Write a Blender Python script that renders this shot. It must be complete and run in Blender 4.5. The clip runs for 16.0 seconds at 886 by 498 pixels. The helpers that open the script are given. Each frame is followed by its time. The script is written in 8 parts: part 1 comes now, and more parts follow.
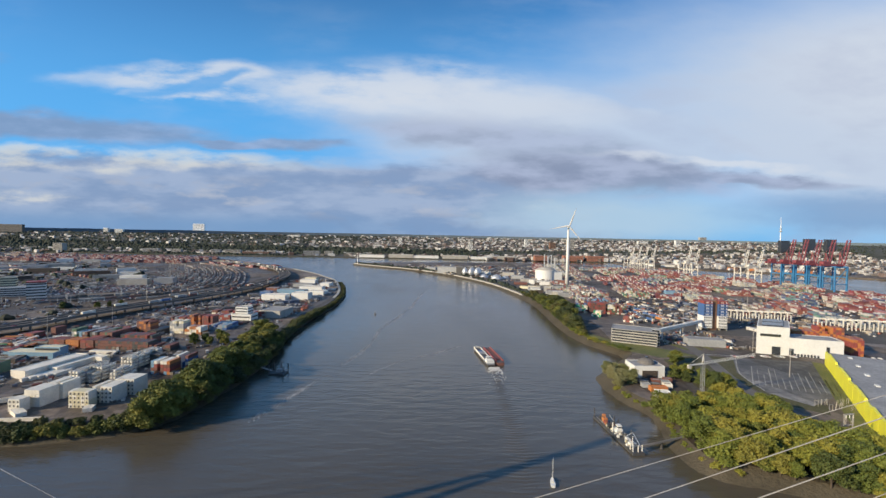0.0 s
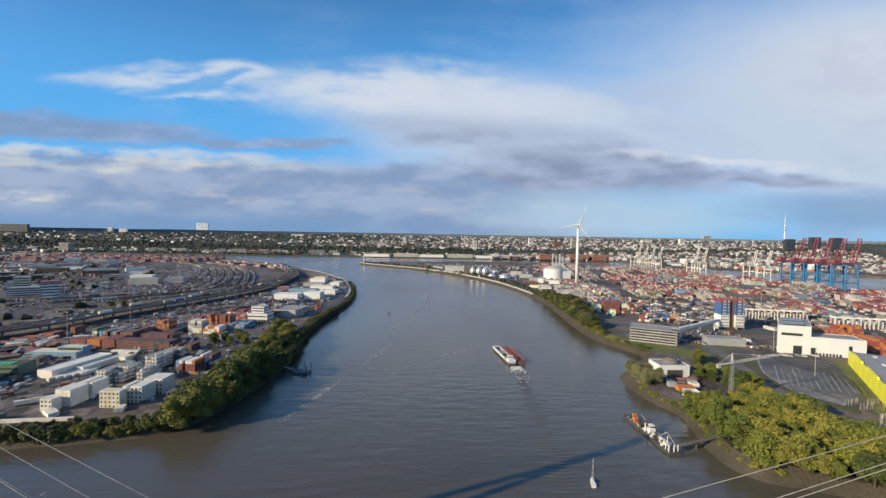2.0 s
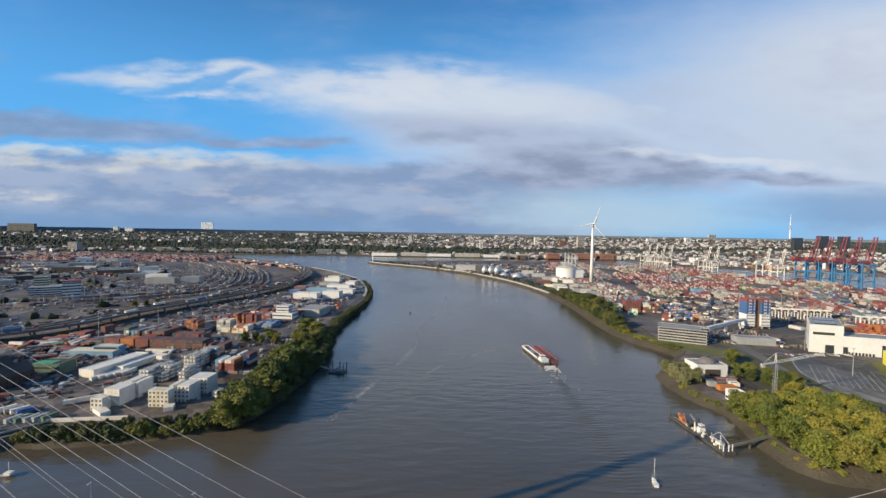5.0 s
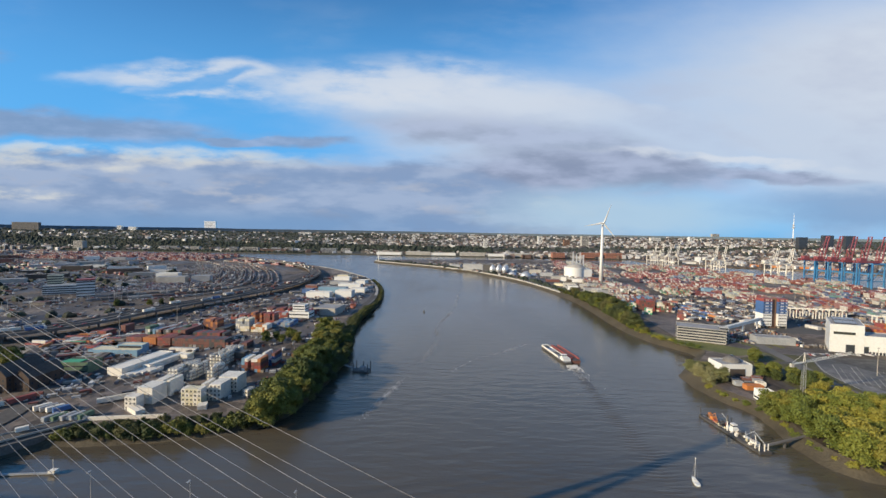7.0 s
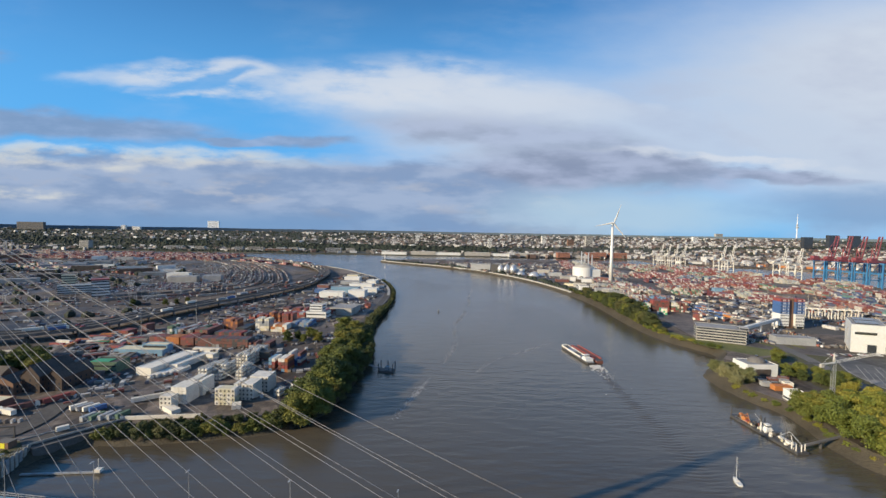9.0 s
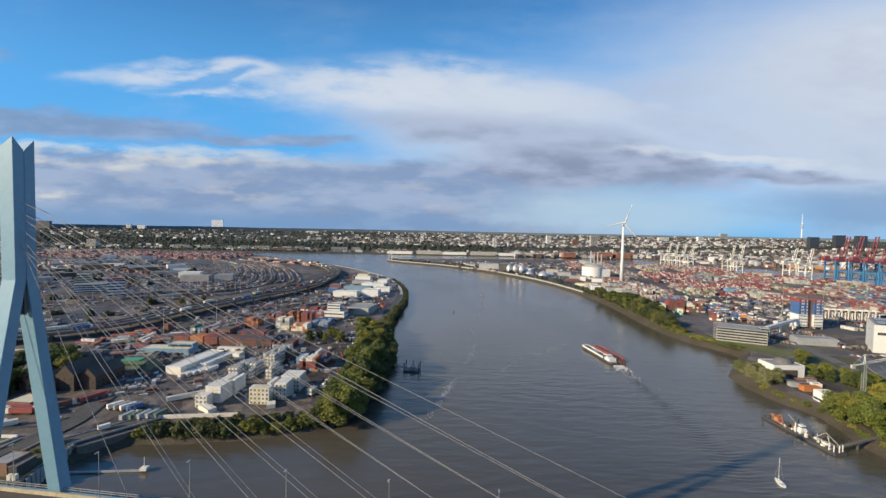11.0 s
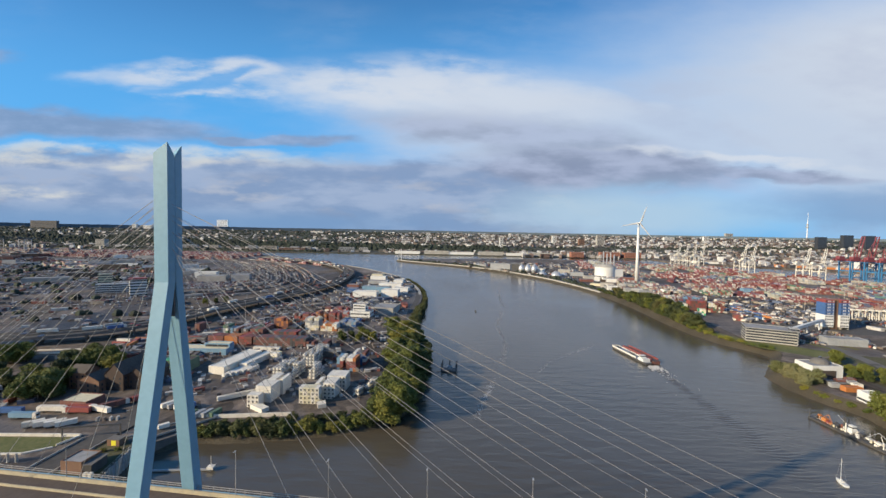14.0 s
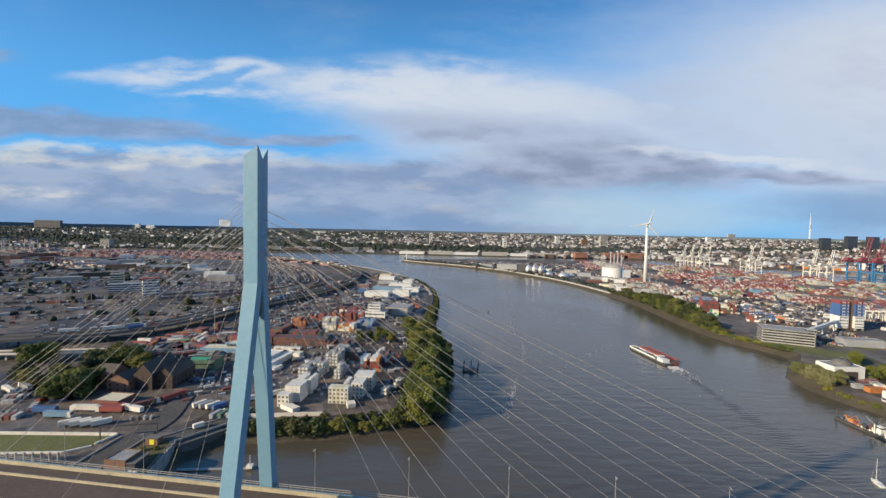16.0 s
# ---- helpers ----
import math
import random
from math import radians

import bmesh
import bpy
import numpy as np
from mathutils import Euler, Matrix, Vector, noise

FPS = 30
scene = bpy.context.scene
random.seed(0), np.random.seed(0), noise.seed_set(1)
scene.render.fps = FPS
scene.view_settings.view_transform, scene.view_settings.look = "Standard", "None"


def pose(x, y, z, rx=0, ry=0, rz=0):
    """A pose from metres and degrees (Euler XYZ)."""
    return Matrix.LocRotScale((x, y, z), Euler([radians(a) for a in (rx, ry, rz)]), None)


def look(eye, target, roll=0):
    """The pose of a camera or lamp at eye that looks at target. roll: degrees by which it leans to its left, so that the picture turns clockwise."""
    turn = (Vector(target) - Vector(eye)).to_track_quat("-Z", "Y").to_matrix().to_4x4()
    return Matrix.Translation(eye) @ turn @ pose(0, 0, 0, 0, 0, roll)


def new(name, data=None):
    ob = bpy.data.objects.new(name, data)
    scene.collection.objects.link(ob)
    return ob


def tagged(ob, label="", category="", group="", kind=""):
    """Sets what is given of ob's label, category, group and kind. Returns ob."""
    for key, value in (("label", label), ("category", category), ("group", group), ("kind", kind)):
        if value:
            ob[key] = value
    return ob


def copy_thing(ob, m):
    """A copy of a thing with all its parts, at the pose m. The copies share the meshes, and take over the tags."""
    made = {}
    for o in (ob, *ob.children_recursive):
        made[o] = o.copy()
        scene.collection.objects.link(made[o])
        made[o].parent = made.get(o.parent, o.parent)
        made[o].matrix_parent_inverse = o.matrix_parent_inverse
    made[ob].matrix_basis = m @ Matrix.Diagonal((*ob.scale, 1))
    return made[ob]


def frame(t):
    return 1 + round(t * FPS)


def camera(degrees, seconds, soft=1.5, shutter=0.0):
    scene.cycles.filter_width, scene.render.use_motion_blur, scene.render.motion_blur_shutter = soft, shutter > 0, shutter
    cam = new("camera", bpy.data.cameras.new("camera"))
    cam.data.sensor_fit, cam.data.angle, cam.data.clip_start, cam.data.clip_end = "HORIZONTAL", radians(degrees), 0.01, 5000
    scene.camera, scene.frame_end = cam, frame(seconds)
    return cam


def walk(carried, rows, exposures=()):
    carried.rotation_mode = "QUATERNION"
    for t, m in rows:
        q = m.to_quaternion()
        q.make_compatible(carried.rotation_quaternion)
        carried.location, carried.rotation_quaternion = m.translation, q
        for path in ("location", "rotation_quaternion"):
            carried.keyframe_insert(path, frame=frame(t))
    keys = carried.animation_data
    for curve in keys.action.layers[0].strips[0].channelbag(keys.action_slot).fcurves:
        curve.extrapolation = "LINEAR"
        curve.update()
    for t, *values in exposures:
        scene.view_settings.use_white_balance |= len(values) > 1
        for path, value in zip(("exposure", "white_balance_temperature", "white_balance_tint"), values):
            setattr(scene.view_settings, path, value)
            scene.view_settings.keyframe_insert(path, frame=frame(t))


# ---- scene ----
cam = camera(94.0, 16.0)
PATH = [
    (0, (3.428, -1.391, 115.4), (3.507, 0.607, 115.339), 1.0),
    (0.5, (-0.921, -0.965, 115.374), (-0.843, 1.033, 115.312), 0.9),
    (1, (-5.307, -0.555, 115.34), (-5.232, 1.443, 115.278), 0.9),
    (1.5, (-9.77, -0.212, 115.301), (-9.697, 1.786, 115.237), 0.9),
    (2, (-14.299, 0.093, 115.26), (-14.227, 2.091, 115.194), 0.9),
    (2.5, (-18.874, 0.334, 115.226), (-18.803, 2.332, 115.16), 0.9),
    (3, (-23.492, 0.521, 115.204), (-23.423, 2.518, 115.136), 0.9),
    (3.5, (-28.155, 0.715, 115.188), (-28.086, 2.712, 115.118), 0.8),
    (4, (-32.865, 0.843, 115.175), (-32.798, 2.841, 115.105), 0.8),
    (6.5, (-56.593, 1.087, 115.226), (-56.533, 3.085, 115.151), 0.9),
    (7, (-61.394, 1.061, 115.209), (-61.335, 3.059, 115.133), 0.9),
    (7.5, (-66.2, 1.084, 115.242), (-66.142, 3.082, 115.166), 0.9),
    (8, (-71.086, 1.042, 115.279), (-71.03, 3.04, 115.202), 0.9),
    (8.5, (-76.027, 0.934, 115.319), (-75.972, 2.932, 115.242), 0.9),
    (11, (-100.627, 0.473, 115.78), (-100.582, 2.471, 115.699), 1.0),
    (11.5, (-105.645, 0.371, 115.825), (-105.601, 2.369, 115.744), 1.0),
    (12, (-110.678, 0.263, 115.865), (-110.633, 2.261, 115.783), 1.0),
    (12.5, (-115.675, 0.132, 115.912), (-115.632, 2.13, 115.829), 1.0),
    (13, (-120.599, -0.019, 115.967), (-120.557, 1.979, 115.884), 1.0),
    (13.5, (-125.446, -0.243, 115.999), (-125.407, 1.755, 115.917), 1.0),
    (14, (-130.259, -0.544, 116.034), (-130.222, 1.454, 115.952), 1.0),
    (14.5, (-134.991, -0.866, 116.073), (-134.957, 1.132, 115.991), 1.0),
    (15, (-139.58, -1.162, 116.106), (-139.548, 0.836, 116.024), 1.0),
    (15.5, (-143.964, -1.404, 116.13), (-143.933, 0.594, 116.048), 1.0),
    (16, (-148.129, -1.591, 116.141), (-148.095, 0.407, 116.06), 1.1),
]
walk(cam, [(t, look(eye, target, roll)) for t, eye, target, roll in PATH], [(0, 0.3, 7350, 11)])

# ---- light ----
SUN_TO = Vector((-0.904, -0.427, 0.0)).normalized()
SUN_ELEV = radians(21.5)


def build_world():
    """A blue autumn sky with layered cloud, and a low afternoon sun."""
    w = bpy.data.worlds.new("sky")
    scene.world = w
    w.use_nodes = True
    nt = w.node_tree
    nt.nodes.clear()
    N, L = nt.nodes.new, nt.links.new

    def math_(op, a, b=0.0, c=0.0, clamp=False):
        n = N("ShaderNodeMath")
        n.operation, n.use_clamp = op, clamp
        for i, s in enumerate((a, b, c)):
            if isinstance(s, (int, float)):
                n.inputs[i].default_value = s
            else:
                L(s, n.inputs[i])
        return n.outputs[0]

    def mix(f, a, b):
        n = N("ShaderNodeMix")
        n.data_type = "RGBA"
        for s, k in ((f, 0), (a, 6), (b, 7)):
            if isinstance(s, (int, float)):
                n.inputs[k].default_value = s
            elif isinstance(s, tuple):
                n.inputs[k].default_value = (*s, 1)
            else:
                L(s, n.inputs[k])
        return n.outputs[2]

    def ramp(x, lo, hi):
        n = N("ShaderNodeMapRange")
        n.interpolation_type = "SMOOTHSTEP"
        L(x, n.inputs[0])
        n.inputs[1].default_value, n.inputs[2].default_value = lo, hi
        return n.outputs[0]

    tc = N("ShaderNodeTexCoord")
    sep = N("ShaderNodeSeparateXYZ")
    L(tc.outputs["Generated"], sep.inputs[0])
    depth = math_("MAXIMUM", math_("ABSOLUTE", sep.outputs[1]), 0.3)
    u = math_("DIVIDE", sep.outputs[0], depth)
    v = math_("DIVIDE", sep.outputs[2], depth)

    def noise_at(su, sv, detail, seed, rough=0.55):
        c = N("ShaderNodeCombineXYZ")
        L(math_("MULTIPLY", u, su), c.inputs[0])
        L(math_("MULTIPLY", v, sv), c.inputs[1])
        c.inputs[2].default_value = seed
        n = N("ShaderNodeTexNoise")
        n.inputs["Scale"].default_value, n.inputs["Detail"].default_value = 1.0, detail
        n.inputs["Roughness"].default_value = rough
        L(c.outputs[0], n.inputs["Vector"])
        return n.outputs[0]

    big = noise_at(3.2, 9.0, 5, 1.7)
    mid = noise_at(6.0, 20.0, 6, 5.1, 0.55)
    soft = noise_at(2.0, 4.0, 3, 9.3)
    fine = noise_at(7.0, 22.0, 7, 12.7, 0.58)
    wu = math_("ADD", u, math_("MULTIPLY", math_("SUBTRACT", big, 0.5), 0.42))
    wv = math_("ADD", v, math_("ADD", math_("MULTIPLY", math_("SUBTRACT", mid, 0.5), 0.055), math_("MULTIPLY", math_("SUBTRACT", big, 0.5), 0.05)))

    def blob(cu, cv, su, sv, lo, hi, tilt=0.0):
        a = math_("DIVIDE", math_("SUBTRACT", wu, cu), su)
        b = math_("DIVIDE", math_("SUBTRACT", math_("SUBTRACT", wv, cv), math_("MULTIPLY", math_("SUBTRACT", wu, cu), tilt)), sv)
        d = math_("ADD", math_("MULTIPLY", a, a), math_("MULTIPLY", b, b))
        s = math_("SUBTRACT", 1.0, math_("SQRT", d))
        return ramp(s, lo, hi)

    sky = N("ShaderNodeTexSky")
    sky.sky_type, sky.sun_disc = "NISHITA", False
    sky.sun_elevation = SUN_ELEV
    sky.sun_rotation = math.atan2(SUN_TO.x, SUN_TO.y)
    sky.altitude, sky.air_density, sky.dust_density, sky.ozone_density = 100, 1.0, 0.6, 2.0
    base = N("ShaderNodeMix")
    base.data_type, base.blend_type = "RGBA", "MULTIPLY"
    base.inputs[0].default_value = 1.0
    L(sky.outputs[0], base.inputs[6])
    base.inputs[7].default_value = (*SKY_TINT, 1)
    col = base.outputs[2]
    # brighter azure lower down
    col = mix(math_("MULTIPLY", ramp(v, 0.68, 0.16), 0.85), col, AZURE)
    # thin high haze
    col = mix(math_("MULTIPLY", math_("MULTIPLY", ramp(soft, 0.42, 0.7), ramp(mid, 0.35, 0.7)), 0.14), col, VEIL)
    # broad pale veil
    veil = math_("MAXIMUM", blob(1.30, 0.33, 1.25, 0.44, 0.0, 0.6), math_("MULTIPLY", blob(0.42, 0.245, 0.85, 0.17, 0.0, 0.6), 0.92))
    col = mix(math_("MULTIPLY", veil, 0.94), col, VEIL)
    col = mix(math_("MULTIPLY", blob(0.10, 0.325, 0.62, 0.095, 0.0, 0.9), 0.6), col, WHITE)
    col = mix(math_("MULTIPLY", blob(1.25, 0.43, 0.62, 0.26, 0.0, 0.8), 0.5), col, WHITE)
    col = mix(math_("MULTIPLY", math_("MULTIPLY", veil, ramp(big, 0.45, 0.72)), 0.35), col, SHADE)
    # torn white band
    band = math_("MAXIMUM", blob(-0.58, 0.362, 0.36, 0.044, 0.0, 0.6, 0.06), blob(-0.12, 0.352, 0.52, 0.082, 0.0, 0.75, 0.05))
    band = math_("MAXIMUM", band, blob(-0.55, 0.318, 0.24, 0.020, 0.0, 0.6))
    band = math_("MULTIPLY", band, math_("SUBTRACT", 1.0, math_("MULTIPLY", blob(-0.60, 0.338, 0.20, 0.022, 0.0, 0.6, 0.25), 0.8)))
    band = math_("MULTIPLY", band, ramp(fine, 0.24, 0.58))
    col = mix(math_("MULTIPLY", band, 0.78), col, WHITE)
    # low bank of stratus, bright on top, grey below
    low = math_("MULTIPLY", ramp(wv, 0.185, 0.155), ramp(u, 0.75, 0.2))
    col = mix(math_("MULTIPLY", low, 0.92), col, mix(ramp(mid, 0.38, 0.62), STRATUS, PALE))
    col = mix(math_("MULTIPLY", math_("MULTIPLY", low, ramp(fine, 0.5, 0.68)), math_("MULTIPLY", ramp(v, 0.145, 0.11), 0.55)), col, GREY)
    bright = math_("MULTIPLY", blob(-0.80, 0.168, 0.72, 0.030, 0.0, 0.6), ramp(fine, 0.32, 0.58))
    col = mix(math_("MULTIPLY", bright, 0.62), col, CREAM)
    col = mix(math_("MULTIPLY", math_("MULTIPLY", blob(-1.0, 0.075, 0.22, 0.022, 0.0, 0.6), ramp(fine, 0.35, 0.6)), 0.7), col, CREAM)
    streak = math_("MULTIPLY", math_("MULTIPLY", ramp(fine, 0.50, 0.68), ramp(v, 0.15, 0.09)), ramp(v, 0.03, 0.07))
    col = mix(math_("MULTIPLY", streak, math_("MULTIPLY", ramp(u, 0.7, 0.2), 0.35)), col, WHITE)
    grey = math_("MAXIMUM", blob(-1.02, 0.238, 0.80, 0.045, 0.0, 0.6, -0.035), blob(-1.15, 0.40, 0.26, 0.032, 0.0, 0.6))
    grey = math_("MAXIMUM", grey, blob(-0.42, 0.212, 0.26, 0.020, 0.0, 0.6))
    col = mix(math_("MULTIPLY", grey, 0.72), col, mix(ramp(fine, 0.35, 0.75), GREY, SHADE))
    upper = blob(0.20, 0.235, 0.50, 0.062, 0.0, 0.7, -0.08)
    col = mix(math_("MULTIPLY", upper, 0.6), col, mix(ramp(mid, 0.4, 0.65), SHADE, GREY))
    dark = math_("MAXIMUM", blob(0.40, 0.158, 0.42, 0.060, 0.0, 0.55, -0.05), blob(0.78, 0.150, 0.36, 0.024, 0.0, 0.6, -0.03))
    col = mix(math_("MULTIPLY", dark, 0.85), col, mix(ramp(mid, 0.36, 0.66), GREY, SHADE))
    col = mix(math_("MULTIPLY", math_("MULTIPLY", blob(0.68, 0.190, 0.46, 0.018, 0.0, 0.7, -0.05), ramp(fine, 0.3, 0.55)), 0.7), col, WHITE)
    # horizon tones
    col = mix(math_("MULTIPLY", math_("MULTIPLY", ramp(v, 0.065, 0.015), ramp(u, 0.4, -0.4)), 0.85), col, RAIN)
    col = mix(math_("MULTIPLY", blob(0.45, 0.050, 0.50, 0.095, 0.0, 0.8), 0.85), col, PALEBLUE)
    col = mix(math_("MULTIPLY", blob(1.12, 0.075, 0.50, 0.075, 0.0, 0.7), 0.7), col, RAIN)
    bg = N("ShaderNodeBackground")
    L(col, bg.inputs[0])
    bg.inputs[1].default_value = SKY_STRENGTH
    out = N("ShaderNodeOutputWorld")
    L(bg.outputs[0], out.inputs[0])


SKY_STRENGTH = 0.099
SKY_TINT = (0.36, 1.0, 1.55)
AZURE = (0.75, 3.7, 8.3)
VEIL = (4.3, 5.3, 7.0)
SHADE = (3.0, 3.8, 5.8)
WHITE = (5.3, 6.1, 7.4)
CREAM = (5.9, 6.3, 6.4)
STRATUS = (1.85, 2.75, 4.7)
PALE = (2.8, 3.7, 5.6)
GREY = (1.85, 2.45, 3.95)
RAIN = (1.35, 2.75, 5.2)
PALEBLUE = (3.4, 5.1, 7.0)
build_world()
sun = new("sun", bpy.data.lights.new("sun", "SUN"))
sun.data.energy, sun.data.angle, sun.data.color = 5.0, radians(0.6), (1.0, 0.87, 0.66)
sun_dir = SUN_TO * math.cos(SUN_ELEV) + Vector((0, 0, math.sin(SUN_ELEV)))
sun.matrix_world = look(sun_dir * 900, (0, 0, 0))


# ---- materials ----
def mat(name, a, b=None, rough=0.7, metal=0.0, scale=0.2, fine=3.0, bump=0.0, bump_scale=4.0, per=None, amount=0.5):
    """A surface that wavers between two colours at two scales. per: 'object' or 'island' adds a shift from piece to piece."""
    m = bpy.data.materials.new(name)
    m.use_nodes = True
    nt = m.node_tree
    N, L = nt.nodes.new, nt.links.new
    bs = nt.nodes["Principled BSDF"]
    bs.inputs["Roughness"].default_value, bs.inputs["Metallic"].default_value = rough, metal
    b = b or tuple(c * 0.72 for c in a)
    geo = N("ShaderNodeNewGeometry")
    n1, n2 = N("ShaderNodeTexNoise"), N("ShaderNodeTexNoise")
    for n, s in ((n1, scale), (n2, fine)):
        n.inputs["Scale"].default_value, n.inputs["Detail"].default_value = s, 4
        L(geo.outputs["Position"], n.inputs["Vector"])
    add = N("ShaderNodeMath")
    add.operation = "ADD"
    L(n1.outputs[0], add.inputs[0]), L(n2.outputs[0], add.inputs[1])
    mr = N("ShaderNodeMapRange")
    L(add.outputs[0], mr.inputs[0])
    mr.inputs[1].default_value, mr.inputs[2].default_value = 0.75, 1.25
    mx = N("ShaderNodeMix")
    mx.data_type = "RGBA"
    mx.inputs[6].default_value, mx.inputs[7].default_value = (*a, 1), (*b, 1)
    L(mr.outputs[0], mx.inputs[0])
    col = mx.outputs[2]
    if per:
        src = N("ShaderNodeObjectInfo").outputs["Random"] if per == "object" else geo.outputs["Random Per Island"]
        hsv = N("ShaderNodeHueSaturation")
        r2 = N("ShaderNodeMapRange")
        L(src, r2.inputs[0])
        r2.inputs[3].default_value, r2.inputs[4].default_value = 1 - amount, 1 + amount
        L(r2.outputs[0], hsv.inputs["Value"])
        L(col, hsv.inputs["Color"])
        col = hsv.outputs[0]
    L(col, bs.inputs["Base Color"])
    if bump:
        n3, bp = N("ShaderNodeTexNoise"), N("ShaderNodeBump")
        n3.inputs["Scale"].default_value, n3.inputs["Detail"].default_value = bump_scale, 4
        L(geo.outputs["Position"], n3.inputs["Vector"])
        L(n3.outputs[0], bp.inputs["Height"])
        bp.inputs["Strength"].default_value, bp.inputs["Distance"].default_value = bump, 1.0 / bump_scale
        L(bp.outputs[0], bs.inputs["Normal"])
    return m


def patched(m):
    """Patches of old and new asphalt, concrete slabs and damp ground over a yard."""
    nt = m.node_tree
    N, L = nt.nodes.new, nt.links.new
    bs = nt.nodes["Principled BSDF"]
    col = bs.inputs["Base Color"].links[0].from_socket
    geo = N("ShaderNodeNewGeometry")
    for scale, stretch, turn, lo, hi in ((0.022, (1, 0.35, 0), 0.5, 0.62, 1.75), (0.09, (0.4, 1, 0), -0.2, 0.75, 1.35), (0.5, (1, 0.5, 0), 0.3, 0.8, 1.25)):
        mp, vo, sp, mr, hsv = N("ShaderNodeMapping"), N("ShaderNodeTexVoronoi"), N("ShaderNodeSeparateColor"), N("ShaderNodeMapRange"), N("ShaderNodeHueSaturation")
        mp.inputs["Scale"].default_value, mp.inputs["Rotation"].default_value = stretch, (0, 0, turn)
        vo.distance = "MANHATTAN"
        vo.inputs["Scale"].default_value = scale
        L(geo.outputs["Position"], mp.inputs[0])
        L(mp.outputs[0], vo.inputs["Vector"])
        L(vo.outputs["Color"], sp.inputs[0])
        L(sp.outputs[0], mr.inputs[0])
        mr.inputs[3].default_value, mr.inputs[4].default_value = lo, hi
        L(mr.outputs[0], hsv.inputs["Value"])
        L(col, hsv.inputs["Color"])
        col = hsv.outputs[0]
        if scale < 0.05:
            r2 = N("ShaderNodeMapRange")
            L(sp.outputs[1], r2.inputs[0])
            r2.inputs[3].default_value, r2.inputs[4].default_value = 0.5, 0.95
            L(r2.outputs[0], bs.inputs["Roughness"])
    L(col, bs.inputs["Base Color"])
    return m


def palette_mat(name, colours, per="island", rough=0.6, dirt=0.25):
    """Pieces that each take one of several paint colours, with weathering over them."""
    m = mat(name, (0.95, 0.94, 0.93), (0.55, 0.53, 0.52), rough, scale=0.08, fine=0.5)
    nt = m.node_tree
    N, L = nt.nodes.new, nt.links.new
    bs = nt.nodes["Principled BSDF"]
    old = bs.inputs["Base Color"].links[0].from_socket
    src = N("ShaderNodeObjectInfo").outputs["Random"] if per == "object" else N("ShaderNodeNewGeometry").outputs["Random Per Island"]
    cr = N("ShaderNodeValToRGB")
    cr.color_ramp.interpolation = "CONSTANT"
    el = cr.color_ramp.elements
    el[0].color = (*colours[0], 1)
    el[1].position, el[1].color = 1 / len(colours), (*colours[1], 1)
    for i, c in enumerate(colours[2:], 2):
        e = el.new(i / len(colours))
        e.color = (*c, 1)
    L(src, cr.inputs[0])
    mx = N("ShaderNodeMix")
    mx.data_type, mx.blend_type = "RGBA", "MULTIPLY"
    mx.inputs[0].default_value = 1.0
    L(cr.outputs[0], mx.inputs[6]), L(old, mx.inputs[7])
    L(mx.outputs[2], bs.inputs["Base Color"])
    return m


def water_mat():
    m = bpy.data.materials.new("river_water")
    m.use_nodes = True
    nt = m.node_tree
    N, L = nt.nodes.new, nt.links.new
    bs = nt.nodes["Principled BSDF"]
    geo = N("ShaderNodeNewGeometry")

    def noise_(scale, detail, stretch=(1, 1, 1)):
        mp, n = N("ShaderNodeMapping"), N("ShaderNodeTexNoise")
        mp.inputs["Scale"].default_value = stretch
        mp.inputs["Rotation"].default_value = (0, 0, 0.25)
        L(geo.outputs["Position"], mp.inputs[0])
        L(mp.outputs[0], n.inputs["Vector"])
        n.inputs["Scale"].default_value, n.inputs["Detail"].default_value = scale, detail
        return n.outputs[0]

    mx = N("ShaderNodeMix")
    mx.data_type = "RGBA"
    mx.inputs[6].default_value, mx.inputs[7].default_value = (0.070, 0.060, 0.044, 1), (0.092, 0.080, 0.062, 1)
    L(noise_(0.012, 3), mx.inputs[0])
    L(mx.outputs[2], bs.inputs["Base Color"])
    bs.inputs["IOR"].default_value = 1.56
    rr = N("ShaderNodeMapRange")
    L(noise_(0.006, 4, (1, 0.5, 1)), rr.inputs[0])
    rr.inputs[1].default_value, rr.inputs[2].default_value = 0.35, 0.65
    rr.inputs[3].default_value, rr.inputs[4].default_value = 0.10, 0.24
    L(rr.outputs[0], bs.inputs["Roughness"])
    b1, b2 = N("ShaderNodeBump"), N("ShaderNodeBump")
    L(noise_(0.16, 3, (0.35, 1, 1)), b1.inputs["Height"])
    b1.inputs["Strength"].default_value, b1.inputs["Distance"].default_value = 0.5, 0.9
    L(noise_(0.9, 4, (0.6, 1, 1)), b2.inputs["Height"])
    b2.inputs["Distance"].default_value = 0.25
    calm = N("ShaderNodeMapRange")
    L(noise_(0.011, 5, (0.45, 1, 1)), calm.inputs[0])
    calm.inputs[1].default_value, calm.inputs[2].default_value = 0.4, 0.6
    calm.inputs[3].default_value, calm.inputs[4].default_value = 0.12, 0.5
    L(calm.outputs[0], b2.inputs["Strength"])
    L(b1.outputs[0], b2.inputs["Normal"])
    L(b2.outputs[0], bs.inputs["Normal"])
    return m


